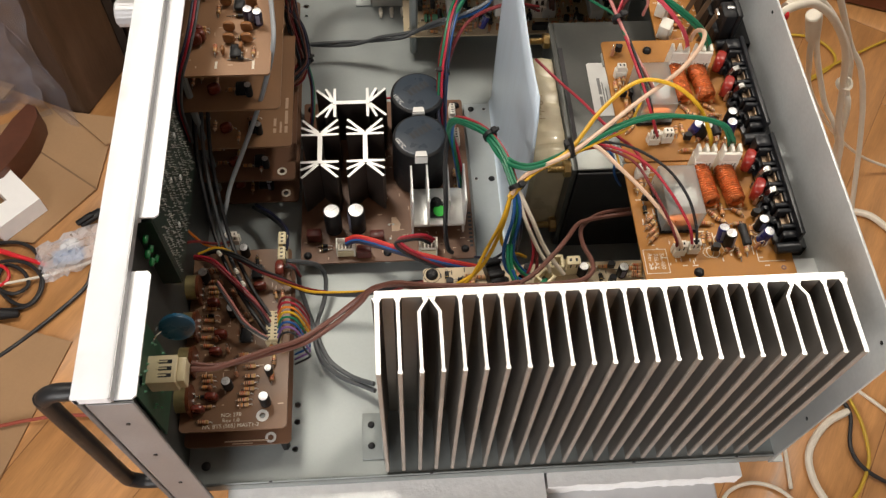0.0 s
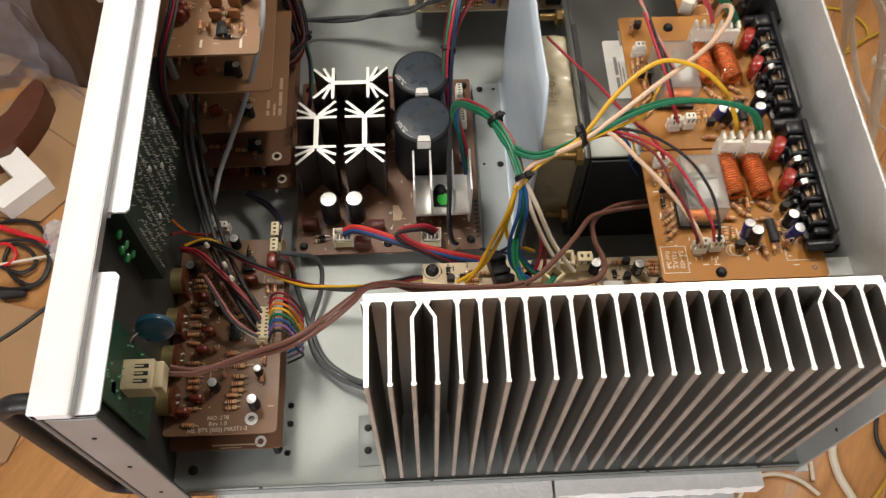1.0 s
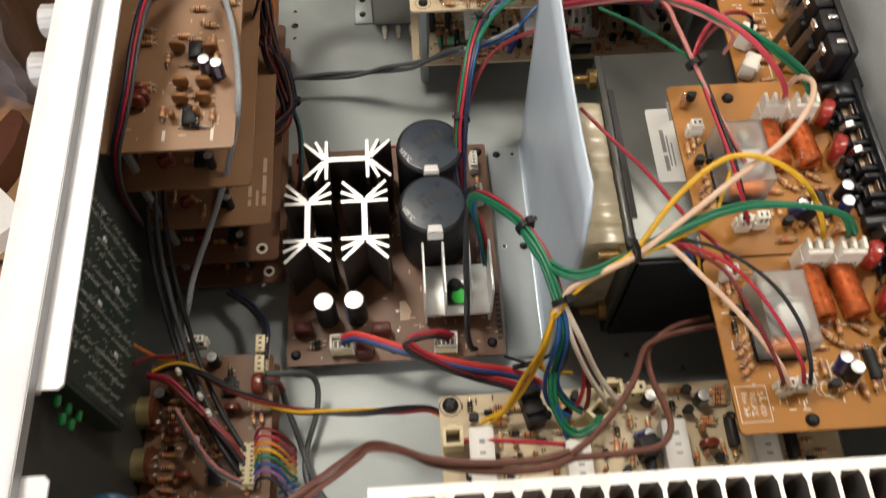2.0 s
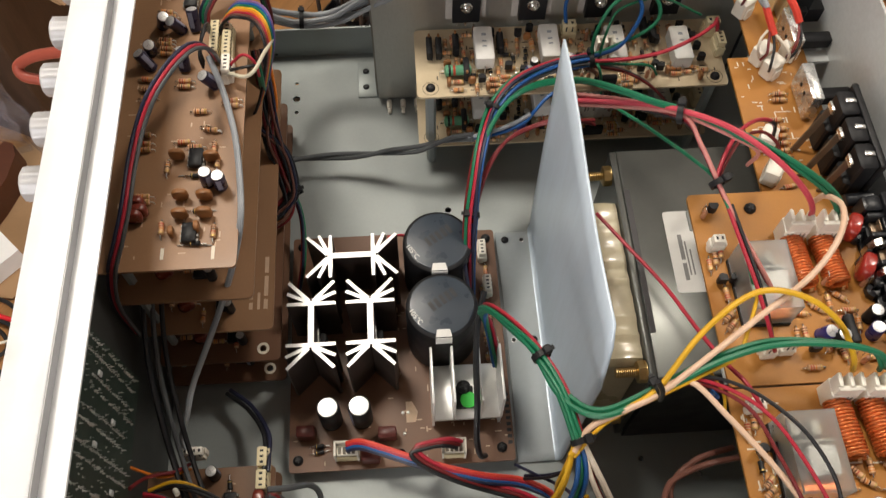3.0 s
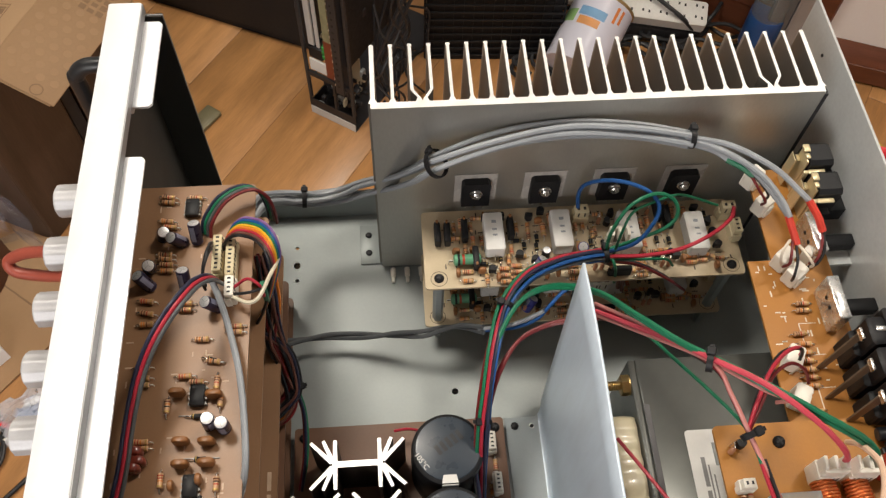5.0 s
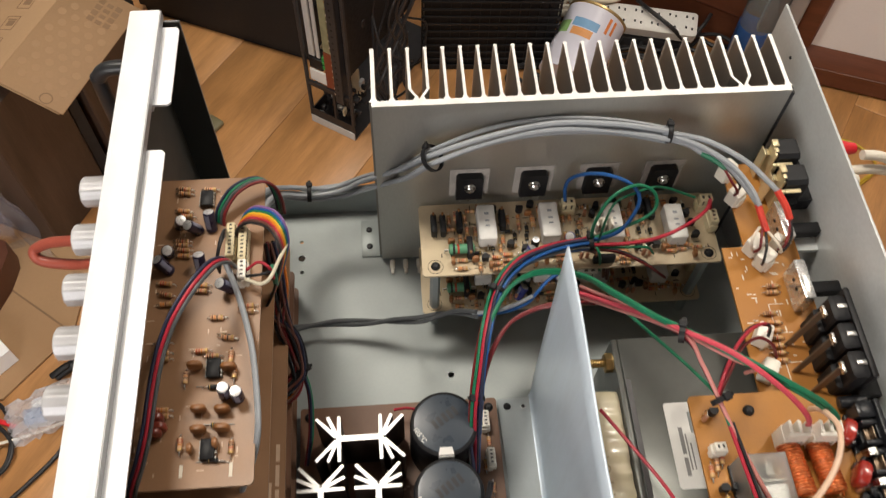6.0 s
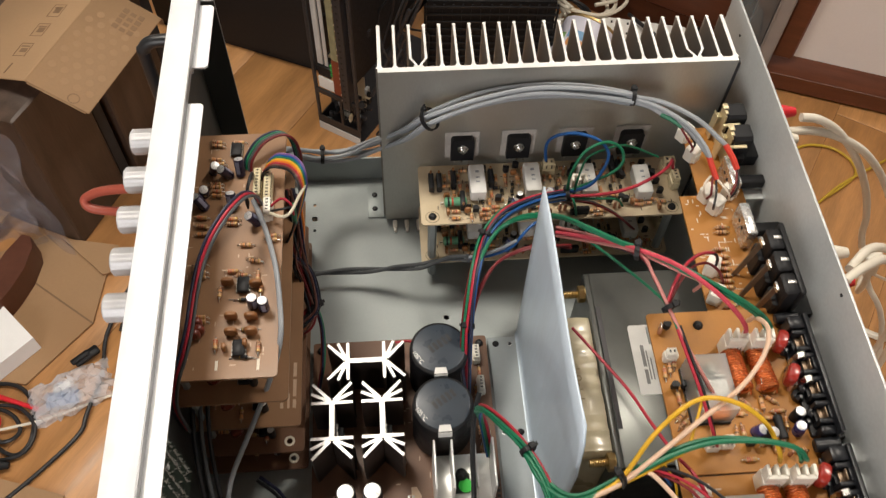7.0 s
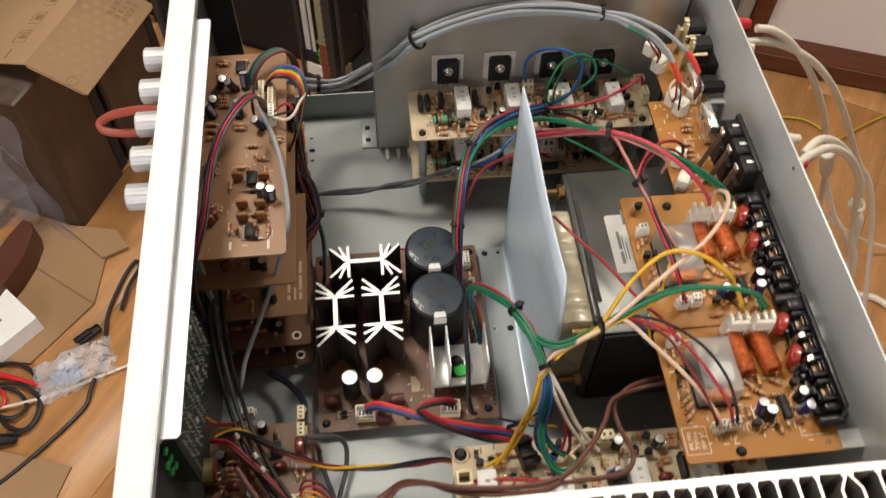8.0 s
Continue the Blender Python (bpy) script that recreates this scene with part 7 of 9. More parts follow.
wire(h2, [(0.1305, 0.3236, 0.1), (0.1312, 0.3274, 0.118), (0.1397, 0.3343, 0.134), (0.1545, 0.3392, 0.138), (0.1651, 0.337, 0.134), (0.1678, 0.3318, 0.126), (0.1615, 0.3284, 0.118), (0.1451, 0.3276, 0.107), (0.1296, 0.3261, 0.1), (0.1138, 0.3264, 0.096)], "green", 0.0011)
wire(h2, [(0.1353, 0.3233, 0.1), (0.1372, 0.3271, 0.118), (0.1427, 0.334, 0.128), (0.1545, 0.3376, 0.132), (0.1734, 0.346, 0.125), (0.2015, 0.3505, 0.105)], "green", 0.0008)
wire(h2, [(0.1215, 0.3245, 0.098), (0.1444, 0.3244, 0.108), (0.1545, 0.3297, 0.12), (0.1573, 0.3356, 0.13), (0.1514, 0.3421, 0.136), (0.1398, 0.3488, 0.136), (0.1296, 0.3549, 0.13), (0.1219, 0.3608, 0.118), (0.1201, 0.3632, 0.105), (0.122, 0.363, 0.09)], "blue", 0.0012)
wire(h2, [(0.129, 0.3222, 0.1), (0.1524, 0.3195, 0.104), (0.1721, 0.3204, 0.108), (0.1915, 0.328, 0.11), (0.2058, 0.339, 0.108), (0.2134, 0.3513, 0.1), (0.2169, 0.3516, 0.088)], "red", 0.0012)
wire(h2, [(0.1301, 0.3211, 0.1), (0.1493, 0.3198, 0.099), (0.1667, 0.3213, 0.095), (0.1738, 0.3221, 0.085)], "green", 0.0008)
wire(h2, [(0.1333, 0.3234, 0.1), (0.1364, 0.3169, 0.095), (0.144, 0.3259, 0.06)], "green", 0.0009)
bundle(h2, [(0.1305, 0.3216, 0.098), (0.1503, 0.3201, 0.093), (0.1675, 0.3149, 0.085), (0.1859, 0.3184, 0.06)], ["maroon", "dark"], 0.0009, 0.2, 12)
wire(h2, [(0.0527, 0.2346, 0.066), (0.0619, 0.2603, 0.075), (0.0754, 0.2796, 0.08), (0.0938, 0.2872, 0.085), (0.1113, 0.2868, 0.09), (0.1318, 0.2936, 0.08)], "maroon", 0.0011)
wire(h2, [(0.0538, 0.2346, 0.066), (0.064, 0.2619, 0.076), (0.0775, 0.2812, 0.081), (0.0959, 0.2883, 0.086), (0.1134, 0.2881, 0.09), (0.1326, 0.2939, 0.075)], "maroon", 0.0011)
bundle(h2, [(0.124, 0.3251, 0.095), (0.1334, 0.3257, 0.088), (0.1473, 0.33, 0.065), (0.1523, 0.3312, 0.04)], ["brown", "brown"], 0.0013, 0.2, 13)

h3 = thing("control_harness", "tied bundle of red, pink and green wires crossing the transformer", "wiring")
wire(h3, [(0.0558, 0.25, 0.078), (0.064, 0.2776, 0.088), (0.0783, 0.2988, 0.094), (0.0952, 0.3011, 0.108), (0.1136, 0.2852, 0.13), (0.124, 0.2587, 0.156), (0.1362, 0.2363, 0.173), (0.1457, 0.2247, 0.181), (0.1655, 0.2082, 0.186), (0.1898, 0.1946, 0.18), (0.2107, 0.1885, 0.166), (0.2212, 0.1851, 0.154), (0.2272, 0.1865, 0.14)], "green", 0.0014)
wire(h3, [(0.0546, 0.249, 0.076), (0.0626, 0.2743, 0.086), (0.0768, 0.2978, 0.092), (0.0933, 0.3002, 0.106), (0.1137, 0.2845, 0.129), (0.124, 0.2577, 0.155), (0.1363, 0.2358, 0.172), (0.1458, 0.2241, 0.18), (0.1658, 0.2072, 0.184), (0.1901, 0.1932, 0.178), (0.2095, 0.1878, 0.164), (0.2182, 0.1842, 0.154), (0.2243, 0.1859, 0.14)], "green", 0.0012)
wire(h3, [(0.114, 0.2784, 0.12), (0.1265, 0.255, 0.148), (0.1371, 0.2369, 0.169), (0.1452, 0.2233, 0.182), (0.1637, 0.2085, 0.187), (0.1826, 0.1939, 0.182), (0.1975, 0.1858, 0.169), (0.2059, 0.1831, 0.156), (0.2103, 0.1849, 0.142)], "rose", 0.0014)
wire(h3, [(0.1141, 0.277, 0.118), (0.1267, 0.2538, 0.146), (0.1373, 0.2358, 0.167), (0.1459, 0.2232, 0.179), (0.1645, 0.2072, 0.183), (0.1809, 0.2065, 0.17), (0.1837, 0.2123, 0.15)], "pink", 0.0010)
for i, c in enumerate(["pink", "red", "maroon", "black"]):
    wire(h3, [(x + 0.0006 * i, y - 0.0005 * i, z - 0.0013 * i) for x, y, z in [(0.1147, 0.2829, 0.12), (0.1292, 0.2535, 0.152), (0.1459, 0.2236, 0.179), (0.1524, 0.2077, 0.177), (0.1598, 0.1921, 0.168), (0.1672, 0.172, 0.161), (0.1743, 0.1549, 0.156), (0.1826, 0.1455, 0.145), (0.187, 0.1432, 0.136)]], c, 0.0010)
wire(h3, [(0.1311, 0.265, 0.13), (0.1412, 0.2371, 0.148), (0.1542, 0.2101, 0.16), (0.1605, 0.1932, 0.166), (0.1644, 0.1752, 0.162), (0.1693, 0.1569, 0.156), (0.1737, 0.1461, 0.145)], "green", 0.0009)
wire(h3, [(0.1589, 0.194, 0.168), (0.1654, 0.2062, 0.172), (0.1771, 0.2215, 0.166), (0.1914, 0.2342, 0.156), (0.2036, 0.2407, 0.146), (0.2101, 0.2423, 0.135), (0.2089, 0.2407, 0.128)], "red", 0.0010)
wire(h3, [(0.1597, 0.1938, 0.167), (0.1674, 0.2054, 0.17), (0.1813, 0.2222, 0.16), (0.1959, 0.2312, 0.15), (0.2066, 0.231, 0.14), (0.2121, 0.2282, 0.129)], "maroon", 0.0009)
wire(h3, [(0.16, 0.194, 0.166), (0.1641, 0.2043, 0.169), (0.1759, 0.2212, 0.164), (0.192, 0.2361, 0.153), (0.2067, 0.2408, 0.143), (0.2099, 0.239, 0.128)], "black", 0.0009)
tie(h3, (0.1448, 0.2222, 0.1812), (0.03, -0.012, 0.008), 0.0040)
tie(h3, (0.1601, 0.1927, 0.167), (0.012, -0.03, -0.006), 0.0034)
wire(h3, [(0.1161, 0.212, 0.11), (0.128, 0.1916, 0.112), (0.1406, 0.1644, 0.12), (0.1466, 0.1355, 0.135), (0.1521, 0.115, 0.145), (0.1577, 0.1028, 0.15), (0.1626, 0.0931, 0.148), (0.166, 0.0937, 0.14)], "red", 0.0010)
bundle(h3, [(0.164, 0.1823, 0.164), (0.1676, 0.162, 0.16), (0.1708, 0.146, 0.157), (0.1733, 0.1298, 0.152), (0.1769, 0.1221, 0.143), (0.1783, 0.1214, 0.137)], ["red", "black"], 0.0010, 0.25, 15)

h4 = thing("shielded_cable_bundle", "arched bundle of grey shielded cables tied in black", "wiring")
GPATH = [(-0.0720, 0.3420, 0.1250), (-0.0695, 0.3660, 0.1050), (-0.0630, 0.3840, 0.0840), (-0.0545, 0.3895, 0.0755), (-0.0464, 0.3900, 0.0728), (-0.0340, 0.3910, 0.0718), (-0.0198, 0.3915, 0.0745), (-0.0060, 0.3870, 0.0870), (0.0170, 0.3720, 0.1170), (0.0344, 0.3645, 0.1405), (0.0694, 0.3688, 0.153), (0.1063, 0.3706, 0.158), (0.1425, 0.366, 0.1605), (0.1733, 0.3597, 0.159)]
bundle(h4, GPATH, ["grey", "grey", "grey", "grey", "grey"], 0.00165, 0.12, 18, 0.0040)
tie(h4, (-0.0464, 0.3900, 0.0728), (0.03, 0.001, -0.003), 0.0052)
tie(h4, (0.0344, 0.3640, 0.1405), (0.02, -0.007, 0.022), 0.0075)
tie(h4, (0.1730, 0.3605, 0.1590), (0.03, -0.004, -0.001), 0.0050)
wire(h4, [(0.1689, 0.36, 0.16), (0.1891, 0.3516, 0.158), (0.2065, 0.3382, 0.155), (0.2154, 0.3229, 0.152), (0.2185, 0.3131, 0.149)], "grey", 0.0016)
wire(h4, [(0.1687, 0.3601, 0.161), (0.193, 0.3536, 0.16), (0.2136, 0.3392, 0.158), (0.2253, 0.3266, 0.154), (0.2303, 0.3207, 0.152)], "grey", 0.0016)
wire(h4, [(0.169, 0.3594, 0.159), (0.1877, 0.3519, 0.156), (0.2037, 0.3411, 0.153), (0.2126, 0.3264, 0.151), (0.2184, 0.3149, 0.148)], "grey", 0.0016)
wire(h4, [(0.169, 0.3587, 0.158), (0.1842, 0.3536, 0.156), (0.1922, 0.3484, 0.154)], "grey", 0.0016)
wire(h4, [(0.1915, 0.3489, 0.154), (0.1986, 0.3444, 0.153), (0.205, 0.3392, 0.151)], "green", 0.0020)
SHRINK = [(0.2182, 0.3145, 0.1485), (0.2205, 0.3074, 0.144), (0.2226, 0.3018, 0.14)]
wire(h4, SHRINK, "coral", 0.0021)
wire(h4, [(0.2299, 0.3211, 0.1522), (0.2342, 0.3131, 0.148), (0.237, 0.3073, 0.143)], "coral", 0.0021)
for colour, pts in (("black", [(0.2047, 0.3397, 0.151), (0.2101, 0.334, 0.148), (0.2152, 0.333, 0.14), (0.2163, 0.3361, 0.13)]), ("maroon", [(0.2037, 0.3388, 0.151), (0.2072, 0.3316, 0.148), (0.2128, 0.3296, 0.14), (0.2149, 0.3337, 0.13)]),
                    ("white", [(0.2228, 0.3027, 0.14), (0.2248, 0.2945, 0.142), (0.2288, 0.2903, 0.138), (0.232, 0.2935, 0.129)]), ("black", [(0.2222, 0.3018, 0.14), (0.2201, 0.2916, 0.14), (0.2189, 0.2859, 0.134), (0.22, 0.2864, 0.128)]),
                    ("maroon", [(0.2372, 0.3083, 0.143), (0.2357, 0.3002, 0.14), (0.2326, 0.2939, 0.136), (0.2325, 0.2961, 0.128)]), ("black", [(0.2374, 0.3073, 0.143), (0.2371, 0.2985, 0.139), (0.2338, 0.293, 0.134), (0.2313, 0.2942, 0.128)]),
                    ("maroon", [(0.2205, 0.304, 0.141), (0.2182, 0.2964, 0.14), (0.2181, 0.2931, 0.135), (0.2175, 0.295, 0.128)]), ("white", [(0.2185, 0.3033, 0.142), (0.2133, 0.2975, 0.142), (0.2128, 0.2942, 0.137), (0.2169, 0.2959, 0.128)])):
    wire(h4, pts, colour, 0.0008)

h5 = thing("twisted_cable", "dark grey twisted cable spanning above the chassis floor", "wiring")
bundle(h5, [(-0.0640, 0.3120, 0.026), (-0.0510, 0.3160, 0.021), (-0.0350, 0.3190, 0.0175), (-0.0180, 0.3170, 0.020), (-0.0050, 0.3145, 0.025), (0.0070, 0.3120, 0.030), (0.0240, 0.3090, 0.036), (0.0360, 0.3095, 0.040), (0.0480, 0.3060, 0.050), (0.0591, 0.2960, 0.065)], ["dark", "dark"], 0.0015, 0.95, 21)
wire(h5, [(0.057, 0.2980, 0.062), (0.0731, 0.2933, 0.075), (0.0851, 0.2952, 0.08), (0.093, 0.2968, 0.085)], "grey", 0.0013)
wire(h5, [(0.057, 0.2975, 0.061), (0.0752, 0.2925, 0.073), (0.089, 0.294, 0.08), (0.0951, 0.2981, 0.085), (0.1036, 0.3049, 0.09), (0.112, 0.309, 0.092)], "blue", 0.0011)

h6 = thing("front_harness", "rainbow coloured wires looping off the preamplifier board", "wiring")
RAIN = ["violet", "blue", "green", "yellow", "orange", "red", "brown", "black"]
for i, c in enumerate(RAIN):
    o = 0.0012 * i
    wire(h6, [(x - o * 0.5, y - o, z - o * 0.3) for x, y, z in [(-0.0745, 0.3160, 0.149), (-0.0718, 0.3180, 0.158), (-0.0660, 0.3190, 0.1635), (-0.0600, 0.3175, 0.1650), (-0.0540, 0.3130, 0.1675), (-0.0490, 0.3060, 0.1670), (-0.0480, 0.3006, 0.156), (-0.0533, 0.2983, 0.135), (-0.0590, 0.2950, 0.119), (-0.0680, 0.2900, 0.105)]], c, 0.0008)
wire(h6, [(-0.0702, 0.28, 0.154), (-0.0622, 0.2756, 0.156), (-0.0568, 0.2777, 0.158), (-0.0525, 0.2883, 0.158), (-0.0487, 0.3006, 0.156), (-0.0503, 0.3136, 0.154)], "cream", 0.0010)
wire(h6, [(-0.0704, 0.2852, 0.154), (-0.0627, 0.2865, 0.16), (-0.0571, 0.284, 0.157), (-0.0568, 0.2847, 0.145)], "red", 0.0008)
wire(h6, [(-0.0703, 0.2817, 0.154), (-0.062, 0.2801, 0.158), (-0.0563, 0.2837, 0.155)], "black", 0.0008)
wire(h6, [(-0.057, 0.2891, 0.15), (-0.0572, 0.2883, 0.14), (-0.0587, 0.2921, 0.125)], "green", 0.0016)
for i, c in enumerate(["navy", "green", "dark", "maroon"]):
    o = 0.0014 * i
    wire(h6, [(x + o, y - o * 0.6, z - o * 0.2) for x, y, z in [(-0.0893, 0.3220, 0.147), (-0.0878, 0.3265, 0.153), (-0.0815, 0.3345, 0.158), (-0.0739, 0.3400, 0.1593), (-0.0665, 0.3425, 0.1585), (-0.0610, 0.3430, 0.152), (-0.0588, 0.3425, 0.140), (-0.0595, 0.3450, 0.122)]], c, 0.0009)
for i, c in enumerate(["navy", "red", "dark"]):
    o = 0.0016 * i
    wire(h6, [(x + o, y - o * 0.7, z - o * 0.3) for x, y, z in [(-0.0785, 0.2900, 0.154), (-0.0790, 0.2830, 0.172), (-0.0830, 0.2745, 0.183), (-0.0885, 0.2640, 0.187), (-0.0940, 0.2555, 0.186), (-0.0990, 0.2465, 0.184), (-0.1032, 0.2380, 0.180), (-0.1065, 0.2280, 0.176), (-0.1090, 0.2140, 0.172), (-0.1112, 0.1960, 0.167), (-0.1150, 0.1830, 0.160), (-0.1215, 0.1740, 0.146), (-0.1272, 0.1700, 0.120), (-0.1280, 0.1700, 0.085)]], c, 0.0010)
for i in range(3):
    o = 0.0020 * i
    wire(h6, [(x, y - o, z) for x, y, z in [(-0.0823, 0.3116, 0.154), (-0.081, 0.3047, 0.164), (-0.0823, 0.297, 0.166), (-0.0844, 0.2907, 0.16), (-0.0843, 0.29, 0.152)]], "black", 0.0008)
wire(h6, [(-0.0805, 0.2885, 0.1570), (-0.0764, 0.2785, 0.1555), (-0.0719, 0.2656, 0.1560), (-0.0682, 0.2526, 0.1550), (-0.0652, 0.2390, 0.1530), (-0.0627, 0.2188, 0.151), (-0.0616, 0.1986, 0.149), (-0.0661, 0.1876, 0.135), (-0.0764, 0.1786, 0.108), (-0.0888, 0.163, 0.085), (-0.101, 0.1455, 0.065)] + [(-0.1043, 0.1304, 0.06), (-0.1088, 0.1219, 0.048), (-0.1044, 0.1117, 0.043)], "grey", 0.0016)
for k, (dx, c) in enumerate(((0.0, "black"), (0.004, "dark"), (0.008, "black"), (-0.0025, "black"))):
    wire(h6, [(x + dx, y + 0.002 * k, z - 0.002 * k) for x, y, z in [(-0.1245, 0.2066, 0.1), (-0.1240, 0.1871, 0.09), (-0.1225, 0.1652, 0.083), (-0.1196, 0.1462, 0.076), (-0.1153, 0.1254, 0.065), (-0.1106, 0.1079, 0.056), (-0.1031, 0.0877, 0.052), (-0.0928, 0.0667, 0.05), (-0.0811, 0.0483, 0.048), (-0.0743, 0.0387, 0.044)]], c, 0.0014)
bundle(h6, [(-0.0643, 0.3339, 0.11), (-0.061, 0.307, 0.1), (-0.0645, 0.2936, 0.085), (-0.0628, 0.2871, 0.065), (-0.0544, 0.2753, 0.048), (-0.0494, 0.2611, 0.035), (-0.0494, 0.2387, 0.025), (-0.0528, 0.2199, 0.018)], ["navy", "green", "maroon"], 0.0009, 0.3, 25)
bundle(h6, [(-0.0717, 0.2954, 0.09), (-0.064, 0.2893, 0.088), (-0.0556, 0.2862, 0.075), (-0.0518, 0.2788, 0.062), (-0.0519, 0.2683, 0.052), (-0.0604, 0.2606, 0.046), (-0.0705, 0.2548, 0.045)], ["brown", "navy", "black", "maroon", "brown", "dark", "black"], 0.0009, 0.4, 27)
bundle(h6, [(-0.0632, 0.3202, 0.125), (-0.0609, 0.3049, 0.11), (-0.0605, 0.2935, 0.092), (-0.0573, 0.2838, 0.07), (-0.0540, 0.2740, 0.053), (-0.0590, 0.2660, 0.046), (-0.0690, 0.2590, 0.043)], ["maroon", "black", "brown", "navy", "dark", "black", "maroon"], 0.0009, 0.25, 26, 0.0034)
bundle(h6, [(-0.061, 0.3205, 0.118), (-0.0589, 0.3022, 0.1), (-0.0626, 0.2882, 0.086), (-0.0601, 0.2816, 0.066), (-0.0553, 0.2682, 0.05), (-0.0586, 0.2592, 0.044), (-0.0688, 0.2531, 0.042)], ["black", "brown", "maroon", "orange", "black", "dark"], 0.0009, 0.3, 28, 0.0030)
tie(h6, (-0.0521, 0.2717, 0.05), (0.01, -0.03, -0.01), 0.0046)

h7 = thing("front_board_harness", "loose coloured wires plugged into the control board", "wiring")
bundle(h7, [(-0.1204, 0.093, 0.058), (-0.1077, 0.0952, 0.06), (-0.0951, 0.0916, 0.056), (-0.0801, 0.0831, 0.052), (-0.0656, 0.0778, 0.046), (-0.0496, 0.0754, 0.034), (-0.0326, 0.0751, 0.028), (-0.0128, 0.0731, 0.03), (0.0071, 0.0695, 0.042), (0.0224, 0.0637, 0.06), (0.0314, 0.0536, 0.08)], ["black", "yellow", "maroon", "black"], 0.0010, 1.1, 30)
bundle(h7, [(-0.1229, 0.0918, 0.058), (-0.1109, 0.0871, 0.06), (-0.0994, 0.0756, 0.058), (-0.0881, 0.0639, 0.055), (-0.0784, 0.0534, 0.05), (-0.0737, 0.0465, 0.045)], ["maroon", "red", "dark", "black"], 0.0010, 0.5, 31)
bundle(h7, [(-0.1065, 0.0717, 0.058), (-0.0967, 0.0555, 0.056), (-0.0892, 0.0443, 0.053), (-0.0804, 0.0376, 0.049), (-0.074, 0.035, 0.045)], ["dark", "pink", "white"], 0.0009, 0.4, 32)
wire(h7, [(-0.1234, 0.0899, 0.08), (-0.1194, 0.0977, 0.068), (-0.1093, 0.1031, 0.055), (-0.1026, 0.1099, 0.046)], "maroon", 0.0010)
wire(h7, [(-0.1249, 0.0998, 0.085), (-0.121, 0.1001, 0.07), (-0.1141, 0.0998, 0.058), (-0.1035, 0.1063, 0.046)], "orange", 0.0008)
for i, c in enumerate(["maroon", "red", "orange", "yellow", "green", "blue", "violet", "black"]):
    a, b2 = [(-0.0681, 0.0574, 0.045), (-0.0672, 0.0319, 0.045)]
    p = Vector(a).lerp(Vector(b2), i / 7)
    wire(h7, [p, p + Vector((0.004, 0.003, 0.008)), p + Vector((0.012, 0.001, 0.010)), p + Vector((0.018, -0.002 - 0.0006 * i, 0.0)), p + Vector((0.019, -0.004, -0.016)), p + Vector((0.008, -0.004, -0.028))], c, 0.0008)
sleeve = Shape().lathe([(0.0013, 0), (0.0014, 0.0003), (0.0014, 0.0035), (0.0013, 0.0038)], 10).mesh("wire_marker", WHITE_NYLON)
for p in [(-0.1066, 0.0921, 0.063), (-0.0947, 0.0783, 0.062), (-0.09, 0.0693, 0.061)]:
    part("wire_marker", sleeve, h7, Matrix.Translation(p) @ pose(0, 0, 0, 70, 0, 35))

h8 = thing("mains_wire_pair", "pair of brown mains wires looping past the heat sink", "wiring")
bundle(h8, [(-0.1037, -0.012, 0.117), (-0.0931, -0.0116, 0.113), (-0.0806, -0.0059, 0.106), (-0.0646, 0.003, 0.098), (-0.0456, 0.0111, 0.093), (-0.0268, 0.0215, 0.096), (-0.0107, 0.0285, 0.108), (-0.002, 0.0296, 0.12), (0.0112, 0.0225, 0.139), (0.0246, 0.0145, 0.150), (0.0450, 0.0100, 0.154), (0.0671, 0.0100, 0.152), (0.0793, 0.0134, 0.150)], ["brown", "brown"], 0.0016, 0.55, 35)
wire(h8, [(0.0790, 0.0134, 0.151), (0.0889, 0.0203, 0.150), (0.1011, 0.0322, 0.150), (0.1112, 0.0455, 0.144), (0.1221, 0.0644, 0.126), (0.1300, 0.0710, 0.120), (0.1450, 0.0770, 0.114), (0.1620, 0.0800, 0.112)], "brown", 0.0014)
wire(h8, [(0.0790, 0.0125, 0.149), (0.0930, 0.0126, 0.150), (0.1046, 0.0132, 0.150), (0.1152, 0.0150, 0.150), (0.1216, 0.0221, 0.147), (0.1233, 0.0329, 0.140), (0.1233, 0.0492, 0.128), (0.1266, 0.0672, 0.118), (0.1409, 0.0792, 0.114), (0.1614, 0.0855, 0.108)], "brown", 0.0014)

h9 = thing("grey_cable_pair", "two dark grey cables lying on the chassis floor", "wiring")
wire(h9, [(-0.0635, 0.0933, 0.045), (-0.0532, 0.0947, 0.04), (-0.0438, 0.0982, 0.028), (-0.0391, 0.0942, 0.018), (-0.0405, 0.0801, 0.01), (-0.0454, 0.0633, 0.008), (-0.0468, 0.048, 0.008), (-0.0412, 0.0328, 0.008), (-0.0282, 0.02, 0.009), (-0.0127, 0.0115, 0.012), (-0.0054, 0.0064, 0.016)], "dark", 0.0017)
wire(h9, [(-0.0634, 0.0897, 0.045), (-0.0573, 0.0897, 0.038), (-0.0562, 0.0837, 0.022), (-0.052, 0.0711, 0.011), (-0.046, 0.0541, 0.009), (-0.0411, 0.0409, 0.009), (-0.0341, 0.0299, 0.009), (-0.0204, 0.0189, 0.011), (-0.0059, 0.0101, 0.019)], "dark", 0.0017)
wire(h9, [(-0.0634, 0.0906, 0.045), (-0.0587, 0.0902, 0.042), (-0.055, 0.0869, 0.033)], "maroon", 0.0010)
